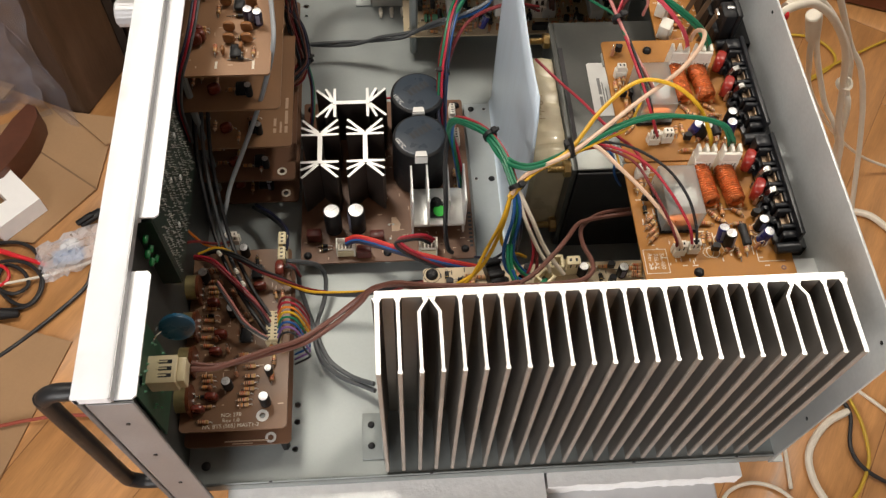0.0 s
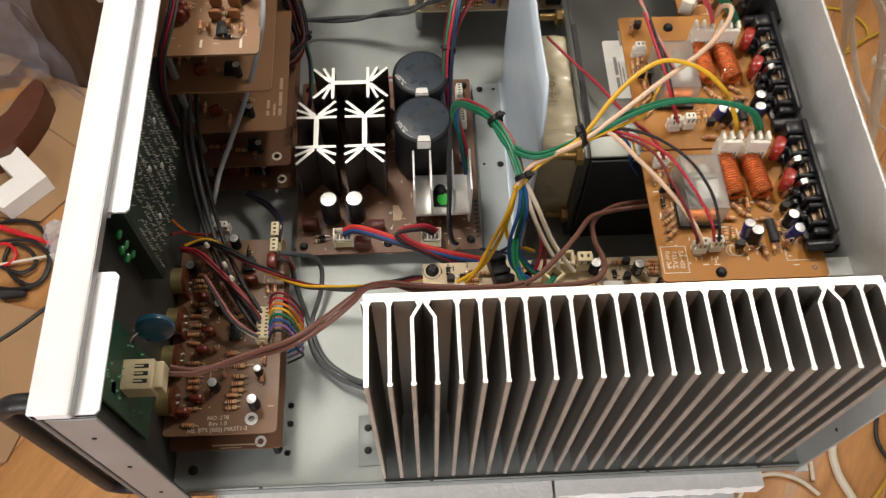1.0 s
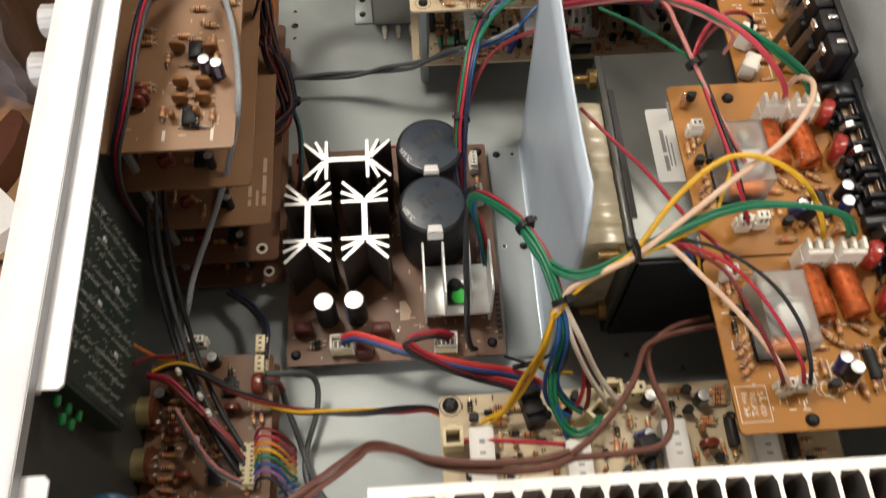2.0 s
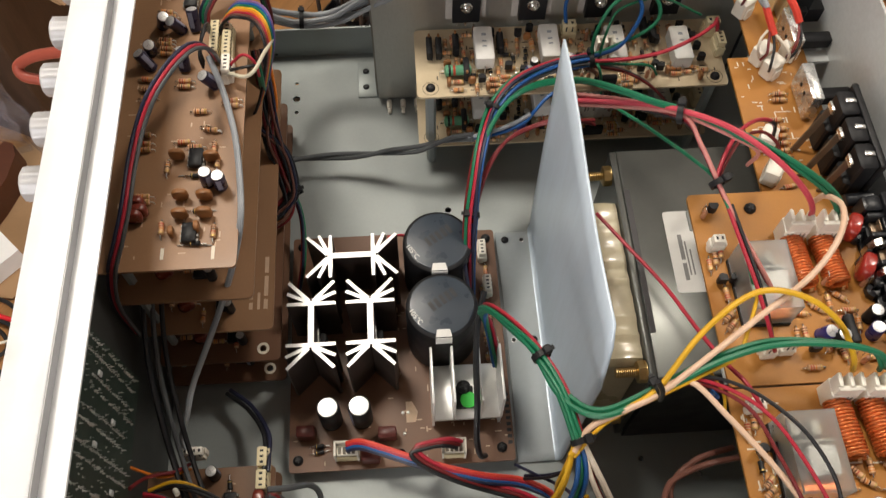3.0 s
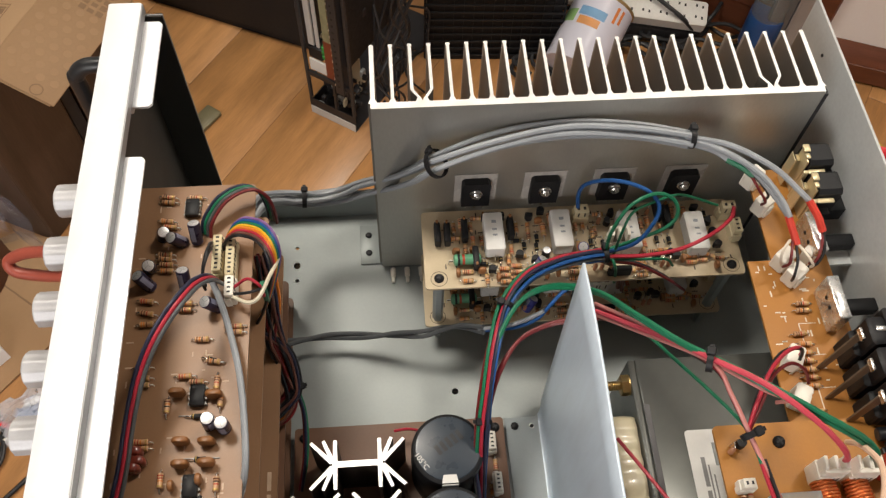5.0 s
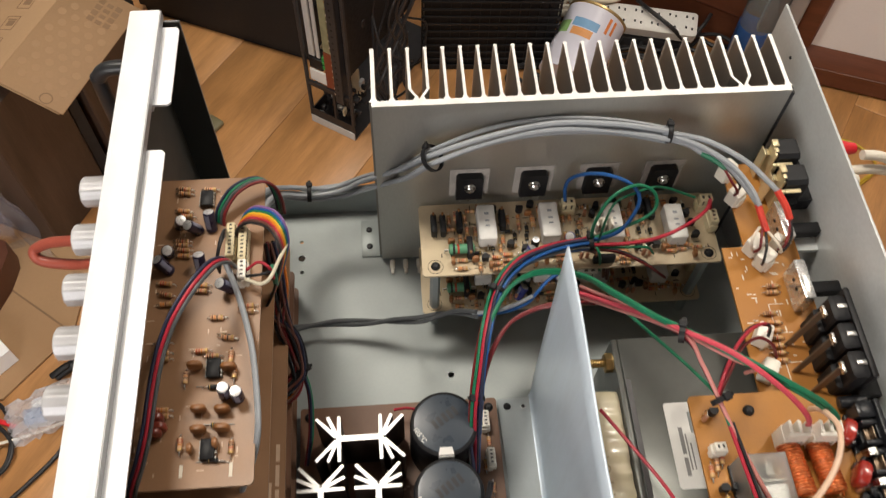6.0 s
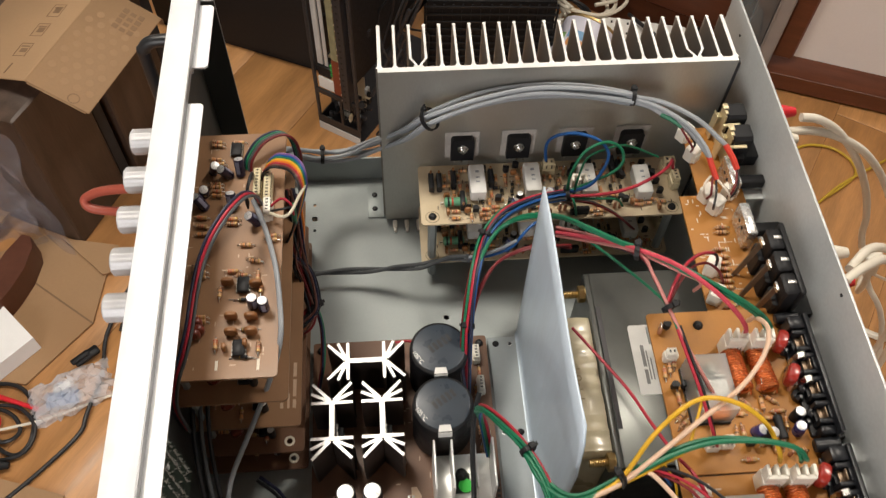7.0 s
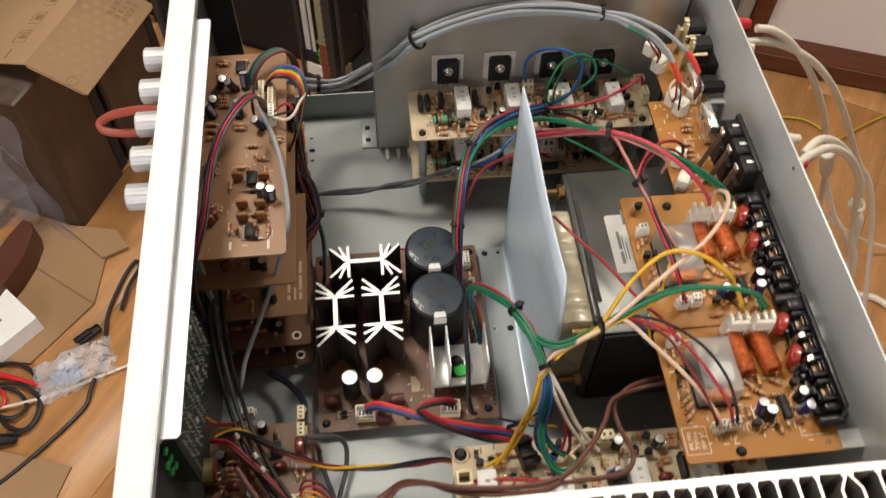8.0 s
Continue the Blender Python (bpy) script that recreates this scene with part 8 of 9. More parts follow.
bundle(h9, [(-0.0929, 0.1571, 0.018), (-0.0792, 0.1454, 0.022), (-0.0676, 0.1269, 0.033), (-0.0647, 0.1113, 0.043), (-0.0646, 0.1033, 0.045)], ["black", "navy"], 0.0013, 0.3, 37)

h10 = thing("supply_plug_wires", "red, blue and orange wires plugged into the supply board", "wiring")
for i, c in enumerate(["coral", "red", "blue", "navy"]):
    o = 0.0013 * i
    wire(h10, [(x, y - o, z - 0.0006 * i) for x, y, z in [(-0.024, 0.1212, 0.024), (-0.0162, 0.1208, 0.029), (-0.004, 0.1162, 0.031), (0.0141, 0.1093, 0.03), (0.0322, 0.1034, 0.029), (0.0524, 0.0986, 0.026), (0.073, 0.0963, 0.02), (0.0882, 0.0863, 0.025), (0.0922, 0.0626, 0.06)]], c, 0.0012)
for i, c in enumerate(["red", "maroon", "black"]):
    o = 0.0018 * i
    wire(h10, [(x - o * 0.8, y - o, z) for x, y, z in [(0.0405, 0.1183, 0.024), (0.0329, 0.1183, 0.031), (0.0226, 0.1166, 0.033), (0.0148, 0.1141, 0.033), (0.021, 0.1075, 0.031), (0.0341, 0.1011, 0.028), (0.0482, 0.0962, 0.024), (0.0604, 0.0931, 0.02), (0.0730, 0.0880, 0.022), (0.0840, 0.0760, 0.040), (0.0880, 0.0640, 0.070)]], c, 0.0012)
wire(h10, [(0.0564, 0.1867, 0.075), (0.0515, 0.1693, 0.068), (0.0495, 0.1489, 0.062), (0.0488, 0.1288, 0.056), (0.0481, 0.1151, 0.04), (0.0503, 0.1096, 0.025), (0.0537, 0.1119, 0.015)], "black", 0.0017)
bundle(h10, [(0.0739, 0.0972, 0.02), (0.0834, 0.0925, 0.04), (0.0898, 0.0905, 0.055)], ["black", "navy"], 0.0009, 0.4, 40)
bundle(h10, [(0.0476, 0.2188, 0.055), (0.0491, 0.2008, 0.048), (0.0503, 0.1835, 0.04), (0.0528, 0.1829, 0.02)], ["black", "navy", "blue"], 0.0010, 0.3, 41)
wire(h10, [(0.0034, 0.2507, 0.025), (0.0117, 0.2511, 0.026), (0.0192, 0.2508, 0.022)], "red", 0.0009)


# ---- the room behind the chassis ----
CARD = material("corrugated_cardboard", (0.36, 0.220, 0.115), 0.8, 0.0, 0.09, 9, 0.08, 220, stain=(0.32, 0.19, 0.095), stain_at=0.6)
CARD_PALE = material("pale_cardboard", (0.37, 0.235, 0.128), 0.8, 0.0, 0.09, 9, 0.08, 220, stain=(0.33, 0.21, 0.11), stain_at=0.6)
CARD_LID = material("brown_carton_board", (0.30, 0.185, 0.098), 0.8, 0.0, 0.09, 9, 0.08, 220, stain=(0.27, 0.16, 0.08), stain_at=0.6)
CARD_PRINT = material("cardboard_print", (0.215, 0.13, 0.07), 0.8, 0.0, 0.1, 30, 0.0)
WALNUT = material("walnut_veneer", (0.070, 0.044, 0.031), 0.42, 0.0, 0.45, 7, 0.08, 60, stretch=(6, 6, 0.6))
FILM_WRAP = film_material("clear_wrapping_film", (0.88, 0.90, 0.96), 0.20, 14.0, 0.35, (0.72, 0.77, 0.92), 0.5, 0.14)
BAG_FILM = film_material("clear_bag_film", (0.94, 0.96, 1.0), 0.46, 45.0, 0.7, (0.92, 0.94, 1.0), 0.15, 0.18)
CABLE_WHITE = material("white_cable_jacket", (0.72, 0.67, 0.57), 0.4, 0.0, 0.06, 60, 0.05, 500)
CABLE_YELLOW = material("yellow_cable_jacket", (0.52, 0.34, 0.03), 0.45, 0.0, 0.08, 60, 0.05, 500)
CABLE_BLACK = material("black_cable_jacket", (0.018, 0.018, 0.02), 0.45, 0.0, 0.2, 60, 0.05, 500)
CABLE_RED = material("brick_red_cable_jacket", (0.33, 0.07, 0.045), 0.4, 0.0, 0.08, 60, 0.05, 500)
PLUG_RED = material("red_plug_plastic", (0.62, 0.02, 0.03), 0.4, 0.0, 0.06, 60, 0.05, 500)
ZF = FLOOR


def sheet(name, label, px, z, thick=0.004, fold=None):
    s = Shape().prism(px, z, z + thick)
    ob = thing(name, label, "cardboard")
    part("panel", s.mesh("panel", CARD), ob)
    if fold:
        (ax, ay), (bx, by) = fold
        d = Vector((bx - ax, by - ay))
        part("crease", Shape().box((0, -0.0015, 0), (d.length, 0.0015, 0.0006)).mesh("crease", CARD_PRINT), ob, pose(ax, ay, z + thick, 0, 0, math.degrees(math.atan2(d.y, d.x))))
    return ob


def ccw(p):
    a = sum(p[i][0] * p[(i + 1) % len(p)][1] - p[(i + 1) % len(p)][0] * p[i][1] for i in range(len(p)))
    return p if a > 0 else p[::-1]


sheet("cardboard_sheet", "large flattened tan cardboard sheet on the wood floor", ccw([(-0.7625, 0.7546), (-0.7205, 0.8502), (-0.6275, 0.8900), (-0.5102, 0.8112), (-0.5209, 0.6997), (-0.6136, 0.5903), (-0.732, 0.6093)]), ZF + 0.001, 0.005, [(-0.6421, 0.7921), (-0.5196, 0.6976)])
sheet("cardboard_sheet", "creased tan cardboard flap lying beside a speaker", ccw([(-0.6000, 0.8760), (-0.4968, 0.8548), (-0.471, 0.8136), (-0.515, 0.7931)]), ZF + 0.008, 0.004)
sheet("cardboard_sheet", "flat pale cardboard sheet on the wood floor", ccw([(-0.7273, 0.4569), (-0.642, 0.4384), (-0.5197, 0.4), (-0.56, 0.2784), (-0.5925, 0.1789), (-0.6619, 0.1575)]), ZF + 0.001, 0.004)
sheet("cardboard_sheet", "rounded tan cardboard piece propped on the floor", ccw([(-0.7837, 0.9600), (-0.7191, 0.9310), (-0.6987, 0.9210), (-0.6913, 0.9197), (-0.7067, 0.8861), (-0.7621, 0.8814)]), ZF + 0.035, 0.005)

# loudspeakers in clear wrapping
E1, E2 = Vector((0.43, 0.903, 0)).normalized(), Vector((-0.903, 0.43, 0)).normalized()
SP = Matrix.Translation((-0.560, 0.860, ZF)) @ Matrix(((E1.x, E2.x, 0, 0), (E1.y, E2.y, 0, 0), (0, 0, 1, 0), (0, 0, 0, 1)))
spk = thing("loudspeaker", "dark walnut loudspeaker cabinet wrapped in clear film", "speaker", m=SP)
part("cabinet", Shape().box((0.006, 0.006, 0.0), (0.150, 0.30, 0.335), 0, 0.003).mesh("cabinet", WALNUT), spk)
part("baffle", Shape().box((0.150, 0.010, 0.004), (0.178, 0.296, 0.331), 0, 0.004).mesh("baffle", BLACK_SOFT), spk, label="black speaker grille")
spk2 = thing("loudspeaker", "dark walnut loudspeaker cabinet behind another", "speaker", m=SP @ Matrix.Translation((0.190, -0.004, 0)))
part("cabinet", Shape().box((0.0, 0.006, 0.0), (0.150, 0.30, 0.335), 0, 0.003).mesh("cabinet", WALNUT), spk2)
part("baffle", Shape().box((0.150, 0.010, 0.004), (0.178, 0.296, 0.331), 0, 0.004).mesh("baffle", BLACK_SOFT), spk2, label="black speaker grille")
rnd = random.Random(12)
def film_sheet(corner, n, seed):
    """A hanging sheet of thin film with diagonal folds and small crinkles; corner(q, w) gives its flat place."""
    rnd = random.Random(seed)
    waves = [(rnd.uniform(3, 15), rnd.uniform(-6, 6), rnd.uniform(0, 6), rnd.uniform(0.004, 0.010)) for k in range(4)] + [(rnd.uniform(-8, 8), rnd.uniform(6, 18), rnd.uniform(0, 6), rnd.uniform(0.0014, 0.0034)) for k in range(3)]
    v, f = [], []
    for i in range(n + 1):
        for j in range(n + 1):
            q, w = i / n, j / n
            fold = sum(h * (1 - 2 * abs(math.sin(a * q + b * w + c))) for a, b, c, h in waves)
            x, y, z = corner(q, w)
            v.append((min(x - 0.004 + fold * 0.8, x + 0.003), y, z))
    for i in range(n):
        for j in range(n):
            a = i * (n + 1) + j
            f.append((a, a + 1, a + n + 2, a + n + 1))
    return v, f


wrap = Shape().add(*film_sheet(lambda q, w: (-0.006, 0.30 * q, 0.332 * w), 48, 4))
wrap.add(*film_sheet(lambda q, w: (-0.008 - 0.11 * q * (1 - w), 0.06 + 0.24 * q, 0.26 * w * (1 - 0.3 * q) + 0.012), 48, 9))
fw = part("wrapping_film", wrap.mesh("wrapping_film", FILM_WRAP, angle=50), spk, label="loose crinkled clear film")
fw.visible_shadow = False
LID = Matrix.Translation((-0.446, 0.874, -0.397)) @ Matrix.Rotation(math.atan2(0.921, 0.39), 4, "Z")  # x along the right edge, y across
NEAR, FAR = LID @ pose(0, 0, 0, 21), LID @ pose(0, 0.0966, 0.0372, -14)
ctop = thing("carton_lid", "printed brown cardboard lid folded over the speakers", "cardboard")
part("panel", Shape().box((0, 0, -0.004), (0.222, 0.1028, 0.0), 0, 0.001).mesh("panel", CARD_LID), ctop, NEAR)
part("panel", Shape().box((0, 0.0004, -0.004), (0.230, 0.178, 0.0), 0, 0.001).mesh("panel", CARD_PALE), ctop, FAR, "lighter cardboard flap with printed icons")
part("torn_edge", Shape().box((-0.0022, 0.004, -0.0036), (-0.0004, 0.099, -0.0010), 0, 0.0006).mesh("torn_edge", CARD_PALE), ctop, NEAR)
for i in range(4):
    ink = Shape()
    for q0, q1 in (((-0.015, -0.012), (0.015, -0.0108)), ((-0.015, 0.0108), (0.015, 0.012)), ((-0.015, -0.0108), (-0.0138, 0.0108)), ((0.0138, -0.0108), (0.015, 0.0108)), ((-0.006, -0.008), (0.003 + 0.002 * i, 0.005)), ((0.006, -0.008), (0.009, 0.008))):
        ink.box((*q0, 0), (*q1, 0.0003))
    part("printed_icon", ink.mesh("printed_icon", CARD_PRINT), ctop, FAR @ pose(0.063 + 0.0465 * i, 0.050, 0.0001, 0, 0, 3))
bars("printed_mark", [(0.010, 0.047, 0.032, 0.050)], CARD_PRINT, ctop, FAR @ Matrix.Translation((0, 0, 0.0001)), 0.0003)
for i in range(4):
    for j in range(3):
        bars("printed_mark", [(0.160 + 0.012 * i, 0.020 + 0.013 * j, 0.169 + 0.012 * i - 0.002 * (j % 2), 0.029 + 0.013 * j)], CARD_PRINT, ctop, NEAR @ Matrix.Translation((0, 0, 0.0001)), 0.0003)
part("printed_sign", ring_mesh(0.0075, 0.0092, CARD_PRINT, "printed_sign", 0.0003), ctop, NEAR @ Matrix.Translation((0.0105, 0.0308, 0.0001)))
dots = Shape()
for i in range(9):
    for j in range(4):
        dots.lathe([(0.0062, 0), (0.0060, 0.0002)], 10, 0, Matrix.Translation((0.030 + 0.0175 * i, 0.016 + 0.0205 * j + 0.010 * (i % 2), 0.0001)))
tagged(part("dot_pattern", dots.mesh("dot_pattern", material("cardboard_pale_print", (0.322, 0.200, 0.108), 0.8, 0.0, 0.05, 30, 0.0)), ctop, NEAR), kind="stuff")

# curved wooden offcut, foam, bag
wb = [(-0.6842, 0.7842), (-0.6695, 0.8219), (-0.6494, 0.8552), (-0.6343, 0.8493), (-0.6264, 0.8267), (-0.6327, 0.7821), (-0.6472, 0.7428), (-0.6686, 0.7024), (-0.7038, 0.6872), (-0.7162, 0.748)]
thing("wooden_bracket", "dark brown curved wooden piece lying on cardboard", "wood piece", Shape().prism(ccw(wb), ZF + 0.007, ZF + 0.06).mesh("wooden_bracket", material("red_brown_wood", (0.10, 0.034, 0.018), 0.4, 0.0, 0.3, 12, 0.05, 100)))
fb = [(-0.6716, 0.731), (-0.5989, 0.6556), (-0.6602, 0.5939), (-0.6934, 0.6192), (-0.6547, 0.6557), (-0.6881, 0.6891)]
thing("foam_block", "white polystyrene corner block on cardboard", "packing foam", Shape().prism(ccw(fb), ZF + 0.007, ZF + 0.045).mesh("foam_block", FOAM_SMOOTH))
bag = thing("plastic_bag", "small crumpled clear plastic bag with blue contents", "bag")
bx, by = (-0.5350, 0.5680)
v, f = [], []
for i in range(15):
    for j in range(15):
        q, w = i / 14 * 2 - 1, j / 14 * 2 - 1
        h = max(0.0, 1 - q * q) * max(0.0, 1 - w * w)
        v.append((q * 0.066 + rnd.uniform(-0.005, 0.005), w * 0.036 + rnd.uniform(-0.005, 0.005), 0.030 * math.sqrt(h) + rnd.uniform(-0.005, 0.007) * (h > 0.02) + 0.001))
for i in range(14):
    for j in range(14):
        a = i * 15 + j
        f.append((a, a + 15, a + 16, a + 1))
film = part("film", Shape().add(v, f).mesh("film", BAG_FILM, angle=8), bag, pose(bx, by, ZF + 0.005, 0, 0, 25))
film.visible_shadow = False
part("contents", Shape().box((-0.030, -0.016, 0.002), (0.022, 0.010, 0.012), 0, 0.003).mesh("contents", material("blue_plastic", (0.05, 0.13, 0.28), 0.4, 0.0, 0.2, 60, 0.1)), bag, pose(bx - 0.008, by - 0.006, ZF + 0.005, 0, 0, 10))
part("contents", Shape().box((-0.020, 0.0, 0.002), (0.012, 0.016, 0.010), 0, 0.003).mesh("contents", PAPER), bag, pose(bx - 0.006, by + 0.008, ZF + 0.005, 0, 0, 30))

clip = thing("plastic_clip", "small black plastic clip lying beside a bag", "clip")
kx, ky = (-0.519, 0.6332)
part("body", Shape().box((-0.022, -0.008, 0), (0.022, 0.008, 0.012), 0, 0.003).box((-0.026, -0.005, 0.010), (0.006, 0.005, 0.018), 0, 0.002).mesh("body", BLACK), clip, pose(kx, ky, ZF + 0.006, 0, 0, 40))


def cable(name, label, pts, r, mat, n=8):
    return thing(name, label, "cable", Shape().tube(pts, r, n).mesh(name, mat))


cable("test_lead", "thin black test lead looping over the floor", [(-0.7053, 0.5825, -0.733), (-0.6691, 0.591, -0.733), (-0.6352, 0.59, -0.732), (-0.6063, 0.5718, -0.732), (-0.5883, 0.5322, -0.732), (-0.5866, 0.4891, -0.732), (-0.6045, 0.4683, -0.733), (-0.6344, 0.4813, -0.733), (-0.6596, 0.5149, -0.734), (-0.6502, 0.5455, -0.731), (-0.6194, 0.5326, -0.73), (-0.6052, 0.5049, -0.73), (-0.6302, 0.4901, -0.73), (-0.6824, 0.5155, -0.733)], 0.0034, CABLE_BLACK)
cable("test_lead", "thin black test lead looping over the floor", [(-0.6869, 0.5461, -0.729), (-0.6404, 0.5516, -0.727), (-0.6057, 0.5412, -0.727), (-0.5809, 0.5081, -0.728), (-0.5904, 0.4724, -0.73), (-0.6258, 0.4615, -0.732), (-0.6728, 0.4674, -0.733)], 0.0032, CABLE_BLACK)
cable("test_lead", "thin black cable running across the wood floor", [(-0.6620, 0.3569, -0.735), (-0.6099, 0.3963, -0.735), (-0.5492, 0.4543, -0.734), (-0.5106, 0.4998, -0.733), (-0.5040, 0.5297, -0.730), (-0.4907, 0.6022, -0.733), (-0.4936, 0.6694, -0.733), (-0.4765, 0.7382, -0.732), (-0.4570, 0.7800, -0.731), (-0.4460, 0.7650, -0.729), (-0.4610, 0.7250, -0.727), (-0.4700, 0.6800, -0.732)], 0.0036, CABLE_BLACK)
cable("white_cord", "thin white cord lying over black test leads", [(-0.678, 0.5041, -0.728), (-0.6332, 0.5105, -0.728), (-0.5793, 0.5209, -0.728), (-0.5355, 0.5352, -0.73), (-0.5005, 0.5502, -0.732), (-0.4461, 0.5707, -0.733)], 0.0024, CABLE_WHITE)
cable("red_cord", "brick-red cord lying on cardboard", [(-0.6536, 0.2556, -0.728), (-0.6039, 0.2601, -0.728), (-0.5628, 0.267, -0.728), (-0.5128, 0.272, -0.729), (-0.4622, 0.2713, -0.732)], 0.0030, CABLE_RED)
probe = thing("test_probe", "red meter probe with a bare metal tip", "probe")
pa, pb, pc, pd = [(-0.7033, 0.5873, -0.726), (-0.6312, 0.555, -0.726), (-0.5788, 0.5405, -0.728), (-0.5573, 0.5308, -0.73)]
part("grip", Shape().cyl(pa, pc, 0.0052, 12, 0, 0.0036, 0.0008).mesh("grip", PLUG_RED), probe)
part("tip", Shape().cyl(pc, pd, 0.0013, 8, 0, 0.0004).mesh("tip", TIN), probe)
pr2 = [(-0.671, 0.5085, -0.731), (-0.6513, 0.5065, -0.729), (-0.6393, 0.5156, -0.727), (-0.6418, 0.5314, -0.726), (-0.6576, 0.5436, -0.727), (-0.678, 0.5462, -0.73)]
cable("test_lead", "coiled red test lead on the floor", pr2, 0.0030, PLUG_RED)
plug = thing("mains_plug", "black moulded mains plug on the floor", "plug")
qa, qb = [(-0.6491, 0.452, -0.727), (-0.6099, 0.4511, -0.729)]
part("body", Shape().cyl(qa, qb, 0.011, 14, 0, 0.006, 0.002).mesh("body", BLACK), plug)
jk = thing("headphone_lead", "thick brick-red lead looping from the front panel", "cable")
part("lead", Shape().tube([(-0.1345, 0.3250, 0.119), (-0.155, 0.3300, 0.117), (-0.17, 0.3334, 0.115), (-0.1803, 0.3361, 0.112), (-0.1976, 0.3401, 0.105), (-0.2089, 0.3411, 0.098), (-0.211, 0.3387, 0.095), (-0.2068, 0.3354, 0.092), (-0.1934, 0.3324, 0.092), (-0.181, 0.3297, 0.095), (-0.17, 0.3266, 0.1), (-0.1345, 0.3190, 0.106)], 0.0034, 10).mesh("lead", CABLE_RED), jk)
part("sleeve", Shape().cyl((-0.1345, 0.3250, 0.119), (-0.1470, 0.3281, 0.1178), 0.0045, 14).mesh("sleeve", WHITE_NYLON), jk)
sm = thing("small_device", "small olive-grey gadget lying on the floor", "device")
dx, dy = -0.3320, 1.1150
part("shell", Shape().box((-0.017, -0.030, 0), (0.017, 0.030, 0.012), 0, 0.003).mesh("shell", material("olive_plastic", (0.17, 0.15, 0.085), 0.5, 0.0, 0.15, 60, 0.05)), sm, pose(dx, dy, ZF, 0, 0, -38))
part("end_cap", Shape().box((-0.017, -0.037, 0.001), (0.0, -0.0302, 0.010), 0, 0.002).mesh("end_cap", WIRES["orange"]), sm, pose(dx, dy, ZF, 0, 0, -38))

# leads at the back panel
for y, z, body, label in ((0.3525, 0.147, PLUG_RED, "red phono plug in the back panel"), (0.3355, 0.138, CABLE_WHITE, "white phono plug in the back panel"),
                          (0.2370, 0.145, CABLE_WHITE, "white jack plug in the back panel"), (0.2190, 0.140, PLUG_RED, "red jack plug in the back panel")):
    pl = thing("plug", label, "plug")
    rib = [(0.0050, 0)] + [(0.0052 - 0.0004 * (i % 2), 0.003 + 0.003 * i) for i in range(6)] + [(0.0040, 0.021), (0.0033, 0.025)]
    part("shell", Shape().lathe(rib, 14, 0, pose(X1 + 0.0015, y, z, 0, 90)).mesh("shell", body), pl)
cable("audio_cable", "white audio cable curving from the back panel to the floor", [(0.293, 0.3488, 0.145), (0.3072, 0.3486, 0.142), (0.3291, 0.3502, 0.125), (0.3617, 0.3573, 0.085), (0.3974, 0.3669, 0.03), (0.4256, 0.3753, -0.025), (0.4431, 0.3799, -0.07), (0.4843, 0.3787, -0.15), (0.5335, 0.3572, -0.24)] + [(0.62, 0.30, -0.55), (0.72, 0.30, FLOOR + 0.01), (0.95, 0.42, FLOOR + 0.006)], 0.0031, CABLE_WHITE, 12)
cable("audio_cable", "white audio cable curving from the back panel to the floor", [(0.2838, 0.3432, 0.137), (0.3059, 0.3461, 0.133), (0.3343, 0.3505, 0.118), (0.3679, 0.3557, 0.09), (0.4082, 0.3618, 0.04), (0.4649, 0.3686, -0.05), (0.5231, 0.3632, -0.15)] + [(0.70, 0.34, -0.6), (0.86, 0.36, FLOOR + 0.01), (1.1, 0.4, FLOOR + 0.006)], 0.0031, CABLE_WHITE, 12)
cable("audio_cable", "white audio cable hanging behind the back panel", [(0.2822, 0.218, 0.142), (0.2976, 0.2276, 0.14), (0.3204, 0.2404, 0.128), (0.3568, 0.2604, 0.09), (0.3992, 0.2848, 0.03), (0.428, 0.2983, -0.03), (0.4515, 0.3025, -0.09), (0.487, 0.3074, -0.17)] + [(0.60, 0.36, -0.5), (0.63, 0.34, FLOOR + 0.01), (0.60, 0.1, FLOOR + 0.006)], 0.0031, CABLE_WHITE, 12)
cable("audio_cable", "white audio cable hanging behind the back panel", [(0.2906, 0.2288, 0.138), (0.3133, 0.2476, 0.13), (0.3429, 0.2623, 0.105), (0.3875, 0.2852, 0.05), (0.4282, 0.3075, -0.01), (0.4503, 0.3164, -0.06), (0.4719, 0.3146, -0.12)] + [(0.60, 0.38, -0.5), (0.66, 0.36, FLOOR + 0.01), (0.80, 0.2, FLOOR + 0.006)], 0.0031, CABLE_WHITE, 12)
ferr = [(0.342, 0.2681, 0.09), (0.3541, 0.2718, 0.06)]
thing("cable_joint", "white moulded cable joint hanging behind the panel", "cable joint", Shape().cyl(ferr[0], ferr[1], 0.0062, 14, 0, 0.0050, 0.001).mesh("cable_joint", CABLE_WHITE))
cable("audio_cable", "thin white cable below a moulded joint", [ferr[1]] + [(0.3711, 0.2823, 0.02), (0.4404, 0.3435, -0.1), (0.7149, 0.59, -0.5), (0.8709, 0.6707, -0.68), (0.9737, 0.6731, -0.734)], 0.0026, CABLE_WHITE)
rg = (0.431, 0.3025, -0.035)
thing("cable_ring", "white plastic clip round two cables", "cable clip", ring_mesh(0.0052, 0.0076, CABLE_WHITE, "cable_ring", 0.005), Matrix.Translation(rg) @ pose(0, 0, 0, 20, 10, 0))
cable("yellow_cable", "thin yellow cable crossing the wood floor", [(0.8127, 1.016, -0.735), (0.8518, 1.0274, -0.735), (0.897, 1.0163, -0.735), (0.9237, 0.984, -0.735), (0.9232, 0.9501, -0.735), (0.8875, 0.9212, -0.735), (0.8387, 0.8933, -0.735)], 0.0028, CABLE_YELLOW)
